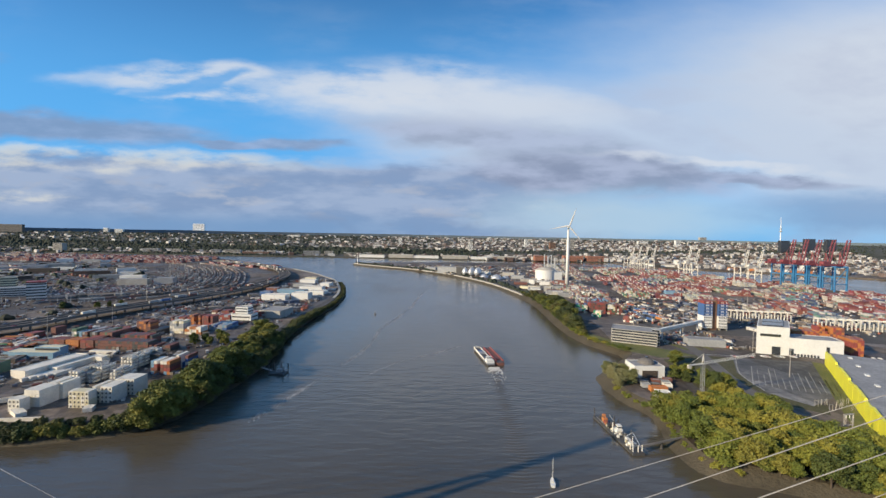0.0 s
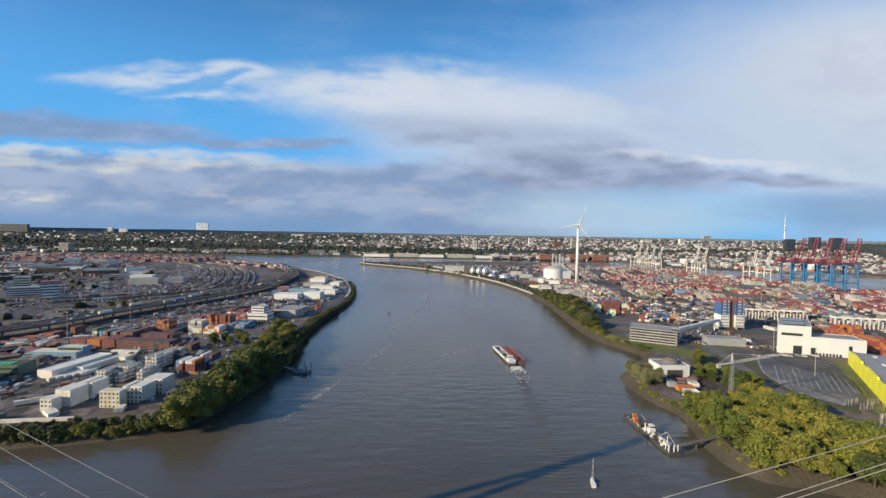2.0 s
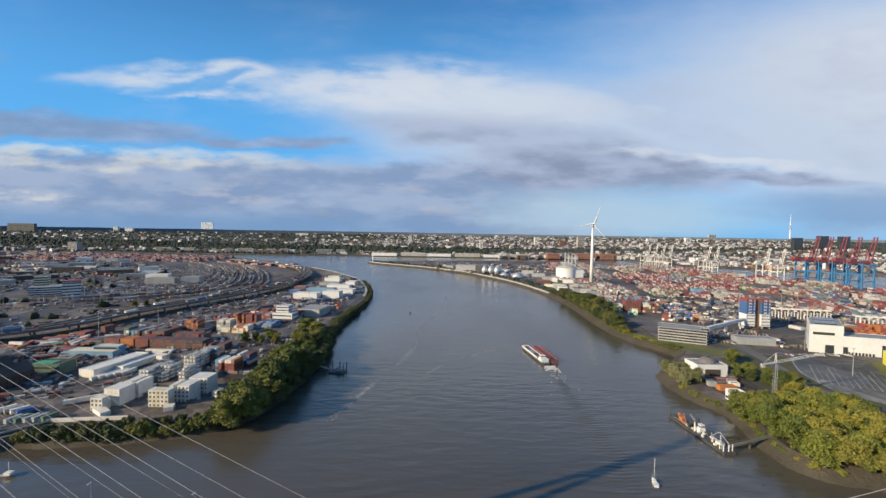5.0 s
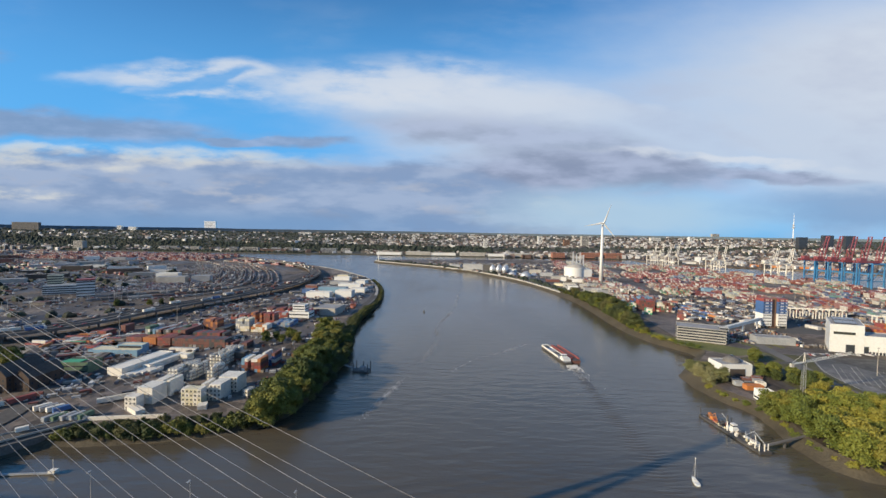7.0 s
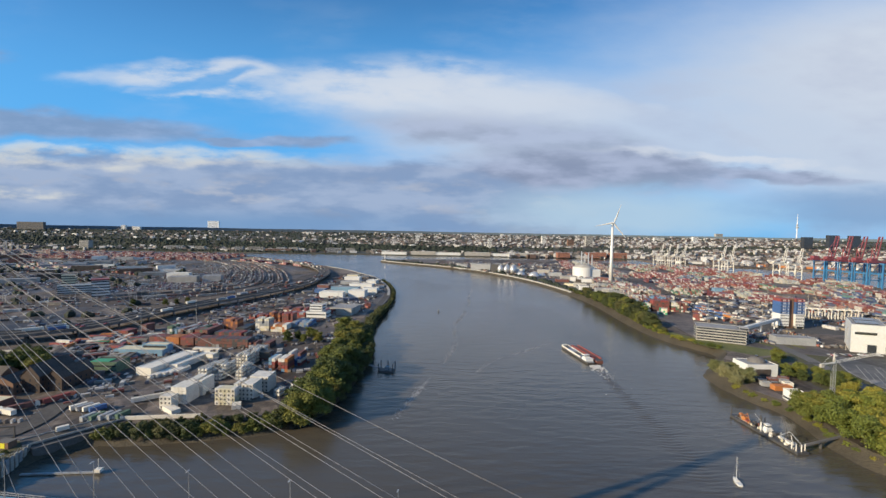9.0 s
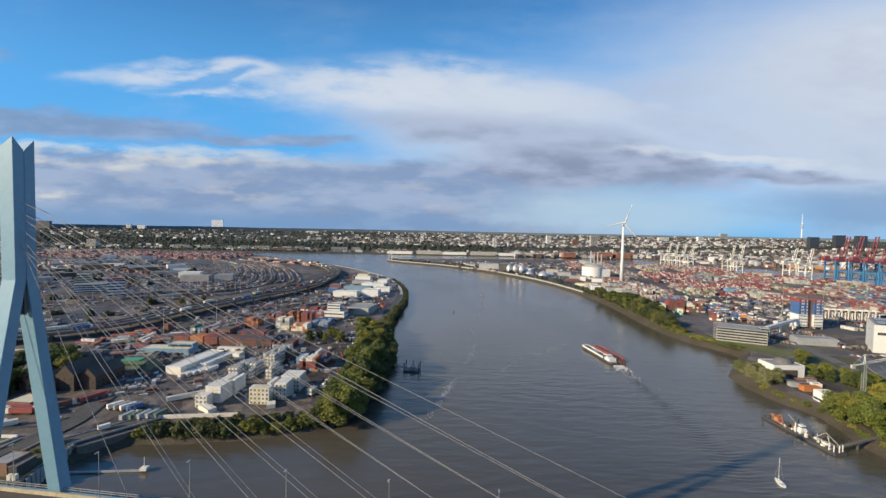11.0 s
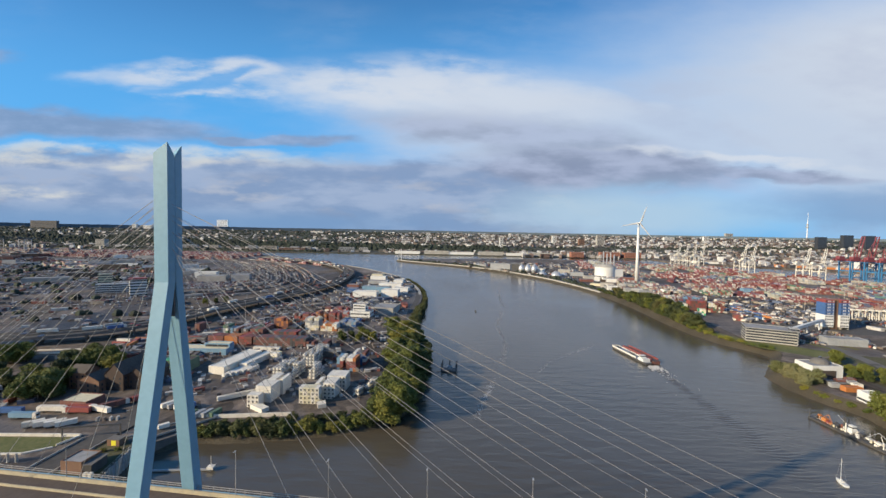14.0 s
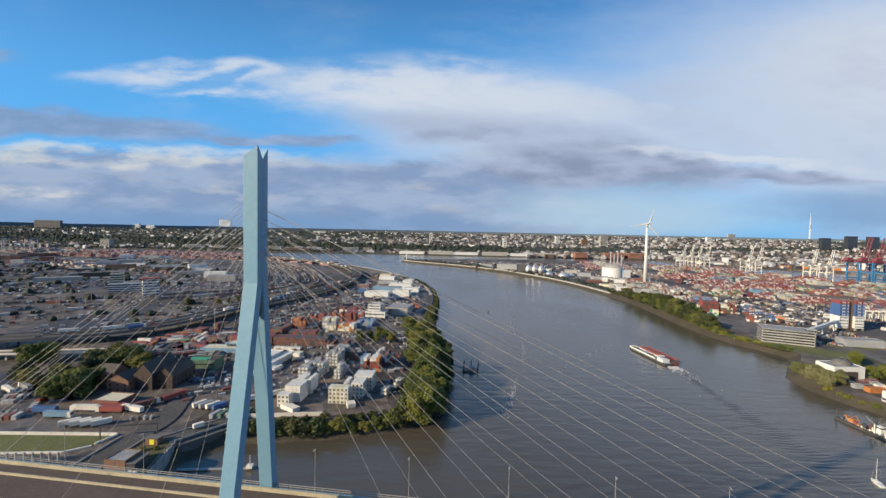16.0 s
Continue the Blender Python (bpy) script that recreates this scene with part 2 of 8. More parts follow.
def leaf_mat(name, colours):
    """Foliage: each tree has its own tone, each tuft wavers round it."""
    m = bpy.data.materials.new(name)
    m.use_nodes = True
    nt = m.node_tree
    N, L = nt.nodes.new, nt.links.new
    bs = nt.nodes["Principled BSDF"]
    bs.inputs["Roughness"].default_value = 0.75
    oi, geo = N("ShaderNodeObjectInfo"), N("ShaderNodeNewGeometry")
    cr = N("ShaderNodeValToRGB")
    el = cr.color_ramp.elements
    el[0].color, el[1].color = (*colours[0], 1), (*colours[-1], 1)
    for i, c in enumerate(colours[1:-1], 1):
        e = el.new(i / (len(colours) - 1))
        e.color = (*c, 1)
    a = N("ShaderNodeMath")
    a.operation = "MULTIPLY_ADD"
    L(geo.outputs["Random Per Island"], a.inputs[0])
    a.inputs[1].default_value = 0.11
    b = N("ShaderNodeMath")
    b.operation = "MULTIPLY_ADD"
    L(oi.outputs["Random"], b.inputs[0])
    b.inputs[1].default_value, b.inputs[2].default_value = 0.95, -0.06
    L(b.outputs[0], a.inputs[2])
    L(a.outputs[0], cr.inputs[0])
    hsv = N("ShaderNodeHueSaturation")
    r = N("ShaderNodeMapRange")
    r.inputs[3].default_value, r.inputs[4].default_value = 0.85, 1.15
    L(geo.outputs["Random Per Island"], r.inputs[0])
    L(r.outputs[0], hsv.inputs["Value"])
    L(cr.outputs[0], hsv.inputs["Color"])
    L(hsv.outputs[0], bs.inputs["Base Color"])
    return m


M = {}
M["water"] = water_mat()
M["ground"] = patched(mat("yard_ground", (0.040, 0.032, 0.027), (0.105, 0.084, 0.068), 0.85, scale=0.012, fine=0.15, bump=0.2, bump_scale=0.5))
M["town_ground"] = mat("town_ground", (0.030, 0.035, 0.02), (0.075, 0.07, 0.058), 0.9, scale=0.004, fine=0.03)
M["bank"] = mat("mud_bank", (0.042, 0.034, 0.021), (0.075, 0.062, 0.040), 0.8, scale=0.05, fine=0.7, bump=0.5, bump_scale=0.8)
M["asphalt"] = mat("asphalt", (0.045, 0.042, 0.040), (0.085, 0.079, 0.074), 0.85, scale=0.03, fine=0.5)
M["wet_asphalt"] = patched(mat("wet_asphalt", (0.055, 0.056, 0.058), (0.115, 0.11, 0.105), 0.34, scale=0.03, fine=0.2))
M["road"] = mat("road_surface", (0.075, 0.053, 0.042), (0.105, 0.078, 0.062), 0.8, scale=0.1, fine=1.0)
M["grass"] = mat("grass", (0.075, 0.092, 0.024), (0.15, 0.145, 0.05), 0.9, scale=0.04, fine=0.6, bump=0.4, bump_scale=2)
M["concrete"] = mat("concrete", (0.42, 0.40, 0.36), (0.28, 0.27, 0.25), 0.8, scale=0.08, fine=1.0)
M["dark_concrete"] = mat("dark_concrete", (0.16, 0.15, 0.14), (0.10, 0.095, 0.09), 0.85, scale=0.08, fine=1.0)
M["cream_rail"] = mat("cream_concrete", (0.44, 0.37, 0.24), (0.32, 0.28, 0.20), 0.8, scale=0.3, fine=1.5)
M["pylon"] = mat("pale_blue_steel", (0.19, 0.355, 0.455), (0.165, 0.32, 0.41), 0.5, scale=0.12, fine=0.9)
M["cable"] = mat("cable_grey", (0.36, 0.34, 0.31), (0.28, 0.26, 0.24), 0.5, scale=0.1, fine=1)
M["white"] = mat("white_paint", (0.76, 0.72, 0.64), (0.58, 0.545, 0.475), 0.55, scale=0.15, fine=1.3)
M["white_clean"] = mat("white_wall", (0.70, 0.70, 0.68), (0.60, 0.60, 0.57), 0.55, scale=0.05, fine=0.6)
M["cream"] = mat("cream_paint", (0.66, 0.60, 0.42), (0.55, 0.50, 0.36), 0.6, scale=0.3, fine=1.5)
M["grey"] = mat("grey_metal", (0.34, 0.35, 0.36), (0.24, 0.25, 0.26), 0.5, scale=0.1, fine=0.8)
M["dark"] = mat("dark_steel", (0.05, 0.052, 0.055), (0.085, 0.08, 0.075), 0.5, scale=0.2, fine=1)
M["glass"] = mat("dark_window", (0.03, 0.036, 0.045), (0.05, 0.055, 0.065), 0.12, scale=0.2, fine=1)
M["red"] = mat("red_paint", (0.31, 0.066, 0.055), (0.22, 0.060, 0.052), 0.55, scale=0.2, fine=1)
M["orange"] = mat("orange_paint", (0.50, 0.185, 0.055), (0.36, 0.135, 0.05), 0.55, scale=0.2, fine=1)
M["rust"] = mat("red_brown_paint", (0.205, 0.080, 0.062), (0.135, 0.062, 0.052), 0.65, scale=0.2, fine=1)
M["blue"] = mat("blue_paint", (0.055, 0.135, 0.32), (0.05, 0.105, 0.23), 0.5, scale=0.2, fine=1)
M["light_blue"] = mat("light_blue_paint", (0.17, 0.31, 0.42), (0.14, 0.25, 0.35), 0.5, scale=0.2, fine=1)
M["crane_blue"] = mat("crane_blue", (0.035, 0.19, 0.38), (0.03, 0.15, 0.31), 0.5, scale=0.05, fine=0.4)
M["crane_red"] = mat("crane_red", (0.26, 0.065, 0.075), (0.19, 0.05, 0.06), 0.55, scale=0.05, fine=0.4)
M["green"] = mat("green_paint", (0.04, 0.34, 0.17), (0.05, 0.24, 0.13), 0.6, scale=0.2, fine=1)
M["yellow"] = mat("yellow_panels", (0.82, 0.76, 0.05), (0.72, 0.66, 0.06), 0.5, scale=0.1, fine=1)
M["brick"] = mat("brown_brick", (0.22, 0.12, 0.075), (0.15, 0.085, 0.06), 0.85, scale=0.2, fine=2)
M["scrub"] = mat("scrub_ground", (0.050, 0.055, 0.020), (0.095, 0.085, 0.045), 0.95, scale=0.05, fine=0.5, bump=0.5, bump_scale=1)
M["lane"] = mat("worn_lane", (0.10, 0.096, 0.09), (0.15, 0.14, 0.13), 0.75, scale=0.05, fine=0.6)
M["moss"] = mat("green_grey_boards", (0.10, 0.17, 0.115), (0.07, 0.115, 0.08), 0.8, scale=0.2, fine=1)
M["track"] = mat("rail_ballast", (0.085, 0.065, 0.055), (0.14, 0.12, 0.105), 0.85, scale=0.05, fine=0.5)
M["dark_brick"] = mat("sooty_brick", (0.075, 0.048, 0.036), (0.045, 0.032, 0.026), 0.85, scale=0.2, fine=2)
M["far_brick"] = mat("red_brick", (0.34, 0.14, 0.09), (0.27, 0.12, 0.08), 0.85, scale=0.02, fine=0.2)
M["roof"] = mat("grey_roof", (0.30, 0.30, 0.30), (0.20, 0.20, 0.205), 0.7, scale=0.05, fine=0.4)
M["roof_dark"] = mat("dark_roof", (0.055, 0.043, 0.035), (0.085, 0.07, 0.06), 0.75, scale=0.1, fine=0.8)
M["silver"] = mat("silver_cladding", (0.58, 0.59, 0.60), (0.48, 0.49, 0.50), 0.35, 0.5, scale=0.05, fine=0.4)
M["bark"] = mat("bark", (0.08, 0.06, 0.045), (0.05, 0.04, 0.03), 0.9, scale=0.5, fine=3)
M["leaf"] = leaf_mat("bank_leaves", [(0.048, 0.066, 0.013), (0.085, 0.105, 0.018), (0.135, 0.145, 0.022), (0.20, 0.175, 0.030)])
M["willow"] = leaf_mat("willow_leaves", [(0.105, 0.118, 0.040), (0.145, 0.150, 0.058), (0.185, 0.180, 0.080), (0.22, 0.205, 0.10)])
M["hedge"] = leaf_mat("hedge_leaves", [(0.030, 0.042, 0.012), (0.050, 0.064, 0.016), (0.078, 0.086, 0.022), (0.105, 0.095, 0.030)])
M["autumn"] = leaf_mat("autumn_leaves", [(0.060, 0.085, 0.015), (0.125, 0.148, 0.021), (0.170, 0.176, 0.024), (0.25, 0.215, 0.033)])
M["far_leaf"] = mat("far_woods", (0.018, 0.029, 0.021), (0.034, 0.043, 0.028), 0.9, scale=0.02, fine=0.15, per="island", amount=0.45)
# blue-grey: the haze of distance is mixed into the colour of the woods
M["ridge"] = mat("haze_tinted_woods", (0.105, 0.140, 0.165), (0.085, 0.115, 0.140), 0.95, scale=0.004, fine=0.03)
M["foam"] = mat("thin_foam", (0.42, 0.42, 0.41), (0.28, 0.28, 0.28), 0.6, scale=0.05, fine=0.6)
M["boxes"] = palette_mat("container_paints", [(0.302, 0.076, 0.064), (0.365, 0.214, 0.181), (0.62, 0.60, 0.55), (0.234, 0.092, 0.083), (0.120, 0.145, 0.220), (0.36, 0.34, 0.33), (0.40, 0.38, 0.35), (0.20, 0.29, 0.24), (0.423, 0.289, 0.247), (0.543, 0.501, 0.409), (0.215, 0.064, 0.073), (0.70, 0.68, 0.62), (0.22, 0.20, 0.19), (0.421, 0.396, 0.295), (0.386, 0.252, 0.236)])
M["wagons"] = palette_mat("wagon_paints", [(0.15, 0.12, 0.10), (0.45, 0.43, 0.40), (0.30, 0.29, 0.27), (0.12, 0.12, 0.13), (0.28, 0.15, 0.11), (0.20, 0.20, 0.21)])
M["houses"] = palette_mat("town_walls", [(0.74, 0.73, 0.71), (0.70, 0.69, 0.66), (0.56, 0.55, 0.53), (0.22, 0.20, 0.19), (0.15, 0.10, 0.085), (0.34, 0.33, 0.32), (0.18, 0.16, 0.15), (0.62, 0.61, 0.59), (0.10, 0.095, 0.09), (0.24, 0.18, 0.16), (0.09, 0.09, 0.09)])
M["warm_boxes"] = palette_mat("warm_container_paints", [(0.307, 0.130, 0.090), (0.259, 0.075, 0.082), (0.377, 0.201, 0.187), (0.44, 0.37, 0.33), (0.230, 0.074, 0.087), (0.66, 0.62, 0.56), (0.304, 0.100, 0.073)])
M["pale_boxes"] = palette_mat("pale_container_paints", [(0.62, 0.60, 0.55), (0.55, 0.50, 0.40), (0.44, 0.46, 0.44), (0.66, 0.65, 0.62), (0.40, 0.30, 0.27), (0.50, 0.52, 0.42), (0.30, 0.36, 0.40)])
M["red_boxes"] = palette_mat("red_container_paints", [(0.285, 0.073, 0.093), (0.389, 0.190, 0.203), (0.70, 0.68, 0.66), (0.188, 0.055, 0.059), (0.400, 0.281, 0.254), (0.250, 0.091, 0.084), (0.62, 0.58, 0.52), (0.166, 0.054, 0.060), (0.373, 0.107, 0.081)])
M["cool_boxes"] = palette_mat("cool_container_paints", [(0.10, 0.16, 0.30), (0.40, 0.42, 0.42), (0.20, 0.25, 0.30), (0.62, 0.61, 0.58), (0.06, 0.09, 0.18), (0.30, 0.10, 0.09), (0.16, 0.30, 0.26)])
M["green_boxes"] = palette_mat("green_container_paints", [(0.10, 0.24, 0.16), (0.22, 0.30, 0.22), (0.60, 0.57, 0.48), (0.10, 0.22, 0.16), (0.45, 0.40, 0.25), (0.64, 0.63, 0.60), (0.32, 0.10, 0.08)])
M["yard_mix"] = palette_mat("yard_mix_paints", [(0.62, 0.61, 0.58), (0.10, 0.10, 0.11), (0.20, 0.17, 0.15), (0.34, 0.33, 0.31), (0.30, 0.10, 0.07), (0.66, 0.65, 0.62), (0.12, 0.15, 0.22), (0.16, 0.13, 0.11), (0.42, 0.36, 0.28)])
M["lot_cars"] = palette_mat("lot_car_paints", [(0.6, 0.6, 0.6), (0.05, 0.05, 0.06), (0.25, 0.26, 0.28), (0.7, 0.7, 0.69), (0.07, 0.09, 0.16), (0.12, 0.12, 0.13), (0.25, 0.05, 0.05)], "island", 0.35)
M["cars"] = palette_mat("car_paints", [(0.7, 0.7, 0.7), (0.06, 0.06, 0.07), (0.3, 0.31, 0.32), (0.75, 0.75, 0.74), (0.10, 0.13, 0.22), (0.35, 0.05, 0.05)], "object", 0.3)


# ---- tools ----
def box(bm, x0, x1, y0, y1, z0, z1):
    v = [bm.verts.new((x, y, z)) for z in (z0, z1) for x, y in ((x0, y0), (x1, y0), (x1, y1), (x0, y1))]
    for f in ((3, 2, 1, 0), (4, 5, 6, 7), (0, 1, 5, 4), (1, 2, 6, 5), (2, 3, 7, 6), (3, 0, 4, 7)):
        bm.faces.new([v[i] for i in f])


def cbox(bm, cx, cy, z0, w, d, h):
    box(bm, cx - w / 2, cx + w / 2, cy - d / 2, cy + d / 2, z0, z0 + h)


def rod(bm, p, q, r, r2=None, seg=6):
    p, q = Vector(p), Vector(q)
    z = (q - p).normalized()
    x = z.orthogonal().normalized()
    y = z.cross(x)
    r2 = r if r2 is None else r2
    a = [bm.verts.new(p + (x * math.cos(t) + y * math.sin(t)) * r) for t in (2 * math.pi * i / seg for i in range(seg))]
    b = [bm.verts.new(q + (x * math.cos(t) + y * math.sin(t)) * r2) for t in (2 * math.pi * i / seg for i in range(seg))]
    for i in range(seg):
        bm.faces.new((a[i], a[(i + 1) % seg], b[(i + 1) % seg], b[i]))
    bm.faces.new(a[::-1])
    bm.faces.new(b)


def beam(bm, p, q, w, h=None):
    """A square bar from p to q."""
    p, q = Vector(p), Vector(q)
    h = h or w
    z = (q - p).normalized()
    x = z.cross(Vector((0, 0, 1)))
    x = x.normalized() if x.length > 1e-3 else Vector((1, 0, 0))
    y = z.cross(x)
    c = [(x * sx * w / 2 + y * sy * h / 2) for sx, sy in ((-1, -1), (1, -1), (1, 1), (-1, 1))]
    a, b = [bm.verts.new(p + k) for k in c], [bm.verts.new(q + k) for k in c]
    for i in range(4):
        bm.faces.new((a[i], a[(i + 1) % 4], b[(i + 1) % 4], b[i]))
    bm.faces.new(a[::-1])
    bm.faces.new(b)


def prism(bm, poly, z0, z1):
    a, b = [bm.verts.new((x, y, z0)) for x, y in poly], [bm.verts.new((x, y, z1)) for x, y in poly]
    n = len(poly)
    for i in range(n):
        bm.faces.new((a[i], a[(i + 1) % n], b[(i + 1) % n], b[i]))
    bm.faces.new(a[::-1])
    bm.faces.new(b)


def mesh(bm, material, smooth=False, name="m"):
    bmesh.ops.recalc_face_normals(bm, faces=bm.faces)
    me = bpy.data.meshes.new(name)
    bm.to_mesh(me)
    bm.free()
    me.materials.append(material)
    if smooth:
        me.polygons.foreach_set("use_smooth", [True] * len(me.polygons))
    return me


def part(name, bm, material, parent, label="", smooth=False):
    me = bm if isinstance(bm, bpy.types.Mesh) else mesh(bm, material, smooth, name)
    ob = new(name, me)
    ob.parent = parent
    if label:
        tagged(ob, label)
    return ob


def thing(name, label, category, m=None, group="", kind=""):
    ob = new(name)
    ob.matrix_basis = m or Matrix()
    return tagged(ob, label, category, group, kind)


def solid(name, bm, material, label, category, group="", kind="", smooth=False):
    return tagged(new(name, mesh(bm, material, smooth, name)), label, category, group, kind)


def B():
    return bmesh.new()


def smooth_line(pts, steps=6):
    """A Catmull-Rom curve through the points."""
    out = []
    for i in range(len(pts) - 1):
        p0, p1, p2, p3 = (Vector(pts[max(0, min(len(pts) - 1, k))]) for k in (i - 1, i, i + 1, i + 2))
        for s in range(steps):
            t = s / steps
            out.append(0.5 * ((2 * p1) + (p2 - p0) * t + (2 * p0 - 5 * p1 + 4 * p2 - p3) * t * t + (3 * p1 - p0 - 3 * p2 + p3) * t ** 3))
    return out + [Vector(pts[-1])]


def offset_line(line, d):
    out = []
    for i, p in enumerate(line):
        a, b = line[max(0, i - 1)], line[min(len(line) - 1, i + 1)]
        t = (b - a).normalized()
        out.append(Vector((p.x - t.y * d, p.y + t.x * d)))
    return out


def even(line, step):
    out, acc = [line[0]], 0.0
    for a, b in zip(line, line[1:]):
        d = (b - a).length
        n = max(1, int(d / 1.0))
        for i in range(1, n + 1):
            acc += d / n
            if acc >= step:
                out.append(a.lerp(b, i / n))
                acc = 0
    return out


def ribbon(bm, line, half, z, lift=0.0):
    """A flat strip along a line; z a number or a function of the running index 0..1."""
    l, r = offset_line(line, half), offset_line(line, -half)
    zz = [(z(i / (len(line) - 1)) if callable(z) else z) + lift for i in range(len(line))]
    a = [bm.verts.new((p.x, p.y, h)) for p, h in zip(l, zz)]
    b = [bm.verts.new((p.x, p.y, h)) for p, h in zip(r, zz)]
    for i in range(len(line) - 1):
        bm.faces.new((a[i], b[i], b[i + 1], a[i + 1]))


def flat(bm, poly, z):
    vs = [bm.verts.new((p[0], p[1], z)) for p in poly]
    f = bm.faces.new(vs)
    bmesh.ops.triangulate(bm, faces=[f])


# ---- ground and water ----
LAND = 6.0


def shore(x):
    """The waterline of the northern shore."""
    return 2085 - 0.075 * (x + 400) if x > -400 else 2085 + 0.03 * min(-400 - x, 2000)


def hill(x, y):
    """Height of the northern shore: flat quay, a steep wooded ridge, then a long rise to the horizon."""
    r = math.hypot(x + 70, y)
    d = y - shore(x)
    s = min(max((min(d + 2085, r) - 2330) / 260, 0), 1)
    return 4.5 + 22 * s * s * (3 - 2 * s) + 74 * max(0, r - 2500) / 2350 * min(max(d / 420, 0), 1)


def land(name, line, outer, material, label, bank_width=9.0):
    """Level land behind a waterline, with a sloping bank; the waterline runs with the land on its left."""
    line = smooth_line(line, 5)
    top = offset_line(line, bank_width)
    low = offset_line(line, -7)
    bm = B()
    t = [bm.verts.new((p.x, p.y, LAND)) for p in top]
    f = bm.faces.new(t + [bm.verts.new((x, y, LAND)) for x, y in outer])
    bmesh.ops.triangulate(bm, faces=[f])
    ob = solid(name, bm, material, label, "ground", kind="structure")
    bm = B()
    mid = offset_line(line, bank_width * 0.45)
    rows = [[bm.verts.new((p.x + random.uniform(-.8, .8), p.y + random.uniform(-.8, .8), z)) for p in l] for l, z in ((low, -3.2), (line, 0.0), (mid, 2.6), (top, LAND))]
    for a, b in zip(rows, rows[1:]):
        for i in range(len(a) - 1):
            bm.faces.new((a[i], a[i + 1], b[i + 1], b[i]))
    solid("bank" + name[6:], bm, M["bank"], "muddy sloping river bank with stones at the waterline", "bank", kind="structure", smooth=True)
    return line, top


WEST = [(-300, -3000), (-292, -300), (-284, 60), (-281, 150), (-279, 188), (-272, 208), (-258, 218), (-236, 220), (-211, 223), (-188, 228), (-167, 235), (-153, 247), (-145, 268), (-140, 300), (-135, 350), (-139, 402),
        (-146, 440), (-150, 500), (-149, 550), (-145, 610), (-142, 680), (-147, 760), (-157, 825), (-176, 905), (-207, 1005), (-245, 1075), (-296, 1165), (-357, 1250), (-425, 1335),
        (-515, 1430), (-635, 1570), (-755, 1680), (-900, 1790), (-1150, 1880), (-1600, 1940), (-2600, 1960), (-4900, 1700)]
WEST_OUT = [(-5200, 1500), (-5200, -3000)]
EAST = [(-280, 1640), (-284, 1620), (-277, 1590), (-230, 1530), (-150, 1455), (-60, 1370), (49, 1220), (100, 1110), (139, 1005), (160, 920), (174, 835), (183, 760), (186, 695), (182, 615), (176, 555), (173, 487),
        (178, 440), (190, 412), (196, 392), (180, 372), (162, 352), (147, 335), (142, 315), (143, 284), (150, 262), (147, 242), (140, 221), (140, 203), (147, 188), (175, 176), (230, 143), (330, 95), (480, 20), (620, -500), (700, -3000)]
EAST_REAR = [(5200, -3000), (5200, -600), (1700, 250), (1180, 660), (990, 850), (890, 1040), (805, 1200), (770, 1480), (690, 1620), (420, 1760), (110, 1740), (-160, 1680)]


def build_ground():
    bm = B()
    g = 5200
    f = bm.faces.new([bm.verts.new(p) for p in ((-g, -3100, -3.5), (g, -3100, -3.5), (g, 4000, -3.5), (-g, 4000, -3.5))])
    solid("ground_riverbed", bm, M["bank"], "muddy bed under the river", "ground", kind="structure")
    west = land("ground_west", WEST, WEST_OUT, M["ground"], "grey gravel and asphalt of the western harbour yards")
    east = land("ground_east", EAST, EAST_REAR, M["ground"], "grey asphalt of the eastern container terminal")
    # northern shore: a fan of rings out to the horizon
    bm = B()
    rows = []

    angles = [math.radians(a) for a in np.linspace(-68, 68, 110)]
    for k in range(26):
        ring = []
        for a in angles:
            s = math.sin(a)
            c = math.cos(a)
            r0 = 2000
            for _ in range(12):
                r0 = shore(-70 + r0 * s) / c if c > 0.2 else r0
            r0 = min(r0, 4300)
            f = (k - 1) / 24
            if k == 0:
                r, z = r0 - 12, -3.4
            else:
                r = r0 + (4900 - r0) * f ** 1.4
                x, y = -70 + r * s, r * c
                z = hill(x, y) + (noise.noise((x / 240, y / 240, 0)) * 5 if k > 3 else 0)
            ring.append(bm.verts.new((-70 + r * s, r * c, z)))
        rows.append(ring)
    for p, q in zip(rows, rows[1:]):
        for i in range(len(p) - 1):
            bm.faces.new((p[i], p[i + 1], q[i + 1], q[i]))
    solid("ground_north", bm, M["town_ground"], "low shore rising to a wooded town ridge on the horizon", "ground", kind="structure", smooth=True)
    bm = B()
    prism(bm, [(880, 1660), (1080, 1560), (1330, 1370), (1520, 1190), (2100, 800), (4000, 300), (4200, 1900), (2000, 2000), (900, 1950)], -3, 4.5)
    solid("ground_far_quay", bm, M["ground"], "grey quay land across the far basin", "ground", kind="structure")
    bm = B()
    bm.faces.new([bm.verts.new(p) for p in ((-g, -3100, 0), (g, -3100, 0), (g, 4000, 0), (-g, 4000, 0))])
    solid("water", bm, M["water"], "grey-brown rippled river water", "river", kind="structure")
    return west, east


build_ground()


def surface(name, poly, material, label, category, z=LAND + 0.03):
    bm = B()
    flat(bm, poly, z)
    return solid(name, bm, material, label, category, kind="structure")


def strip(name, pts, half, material, label, category, z=LAND + 0.06, steps=6):
    bm = B()
    ribbon(bm, smooth_line(pts, steps), half, z)
    return solid(name, bm, material, label, category, kind="structure")


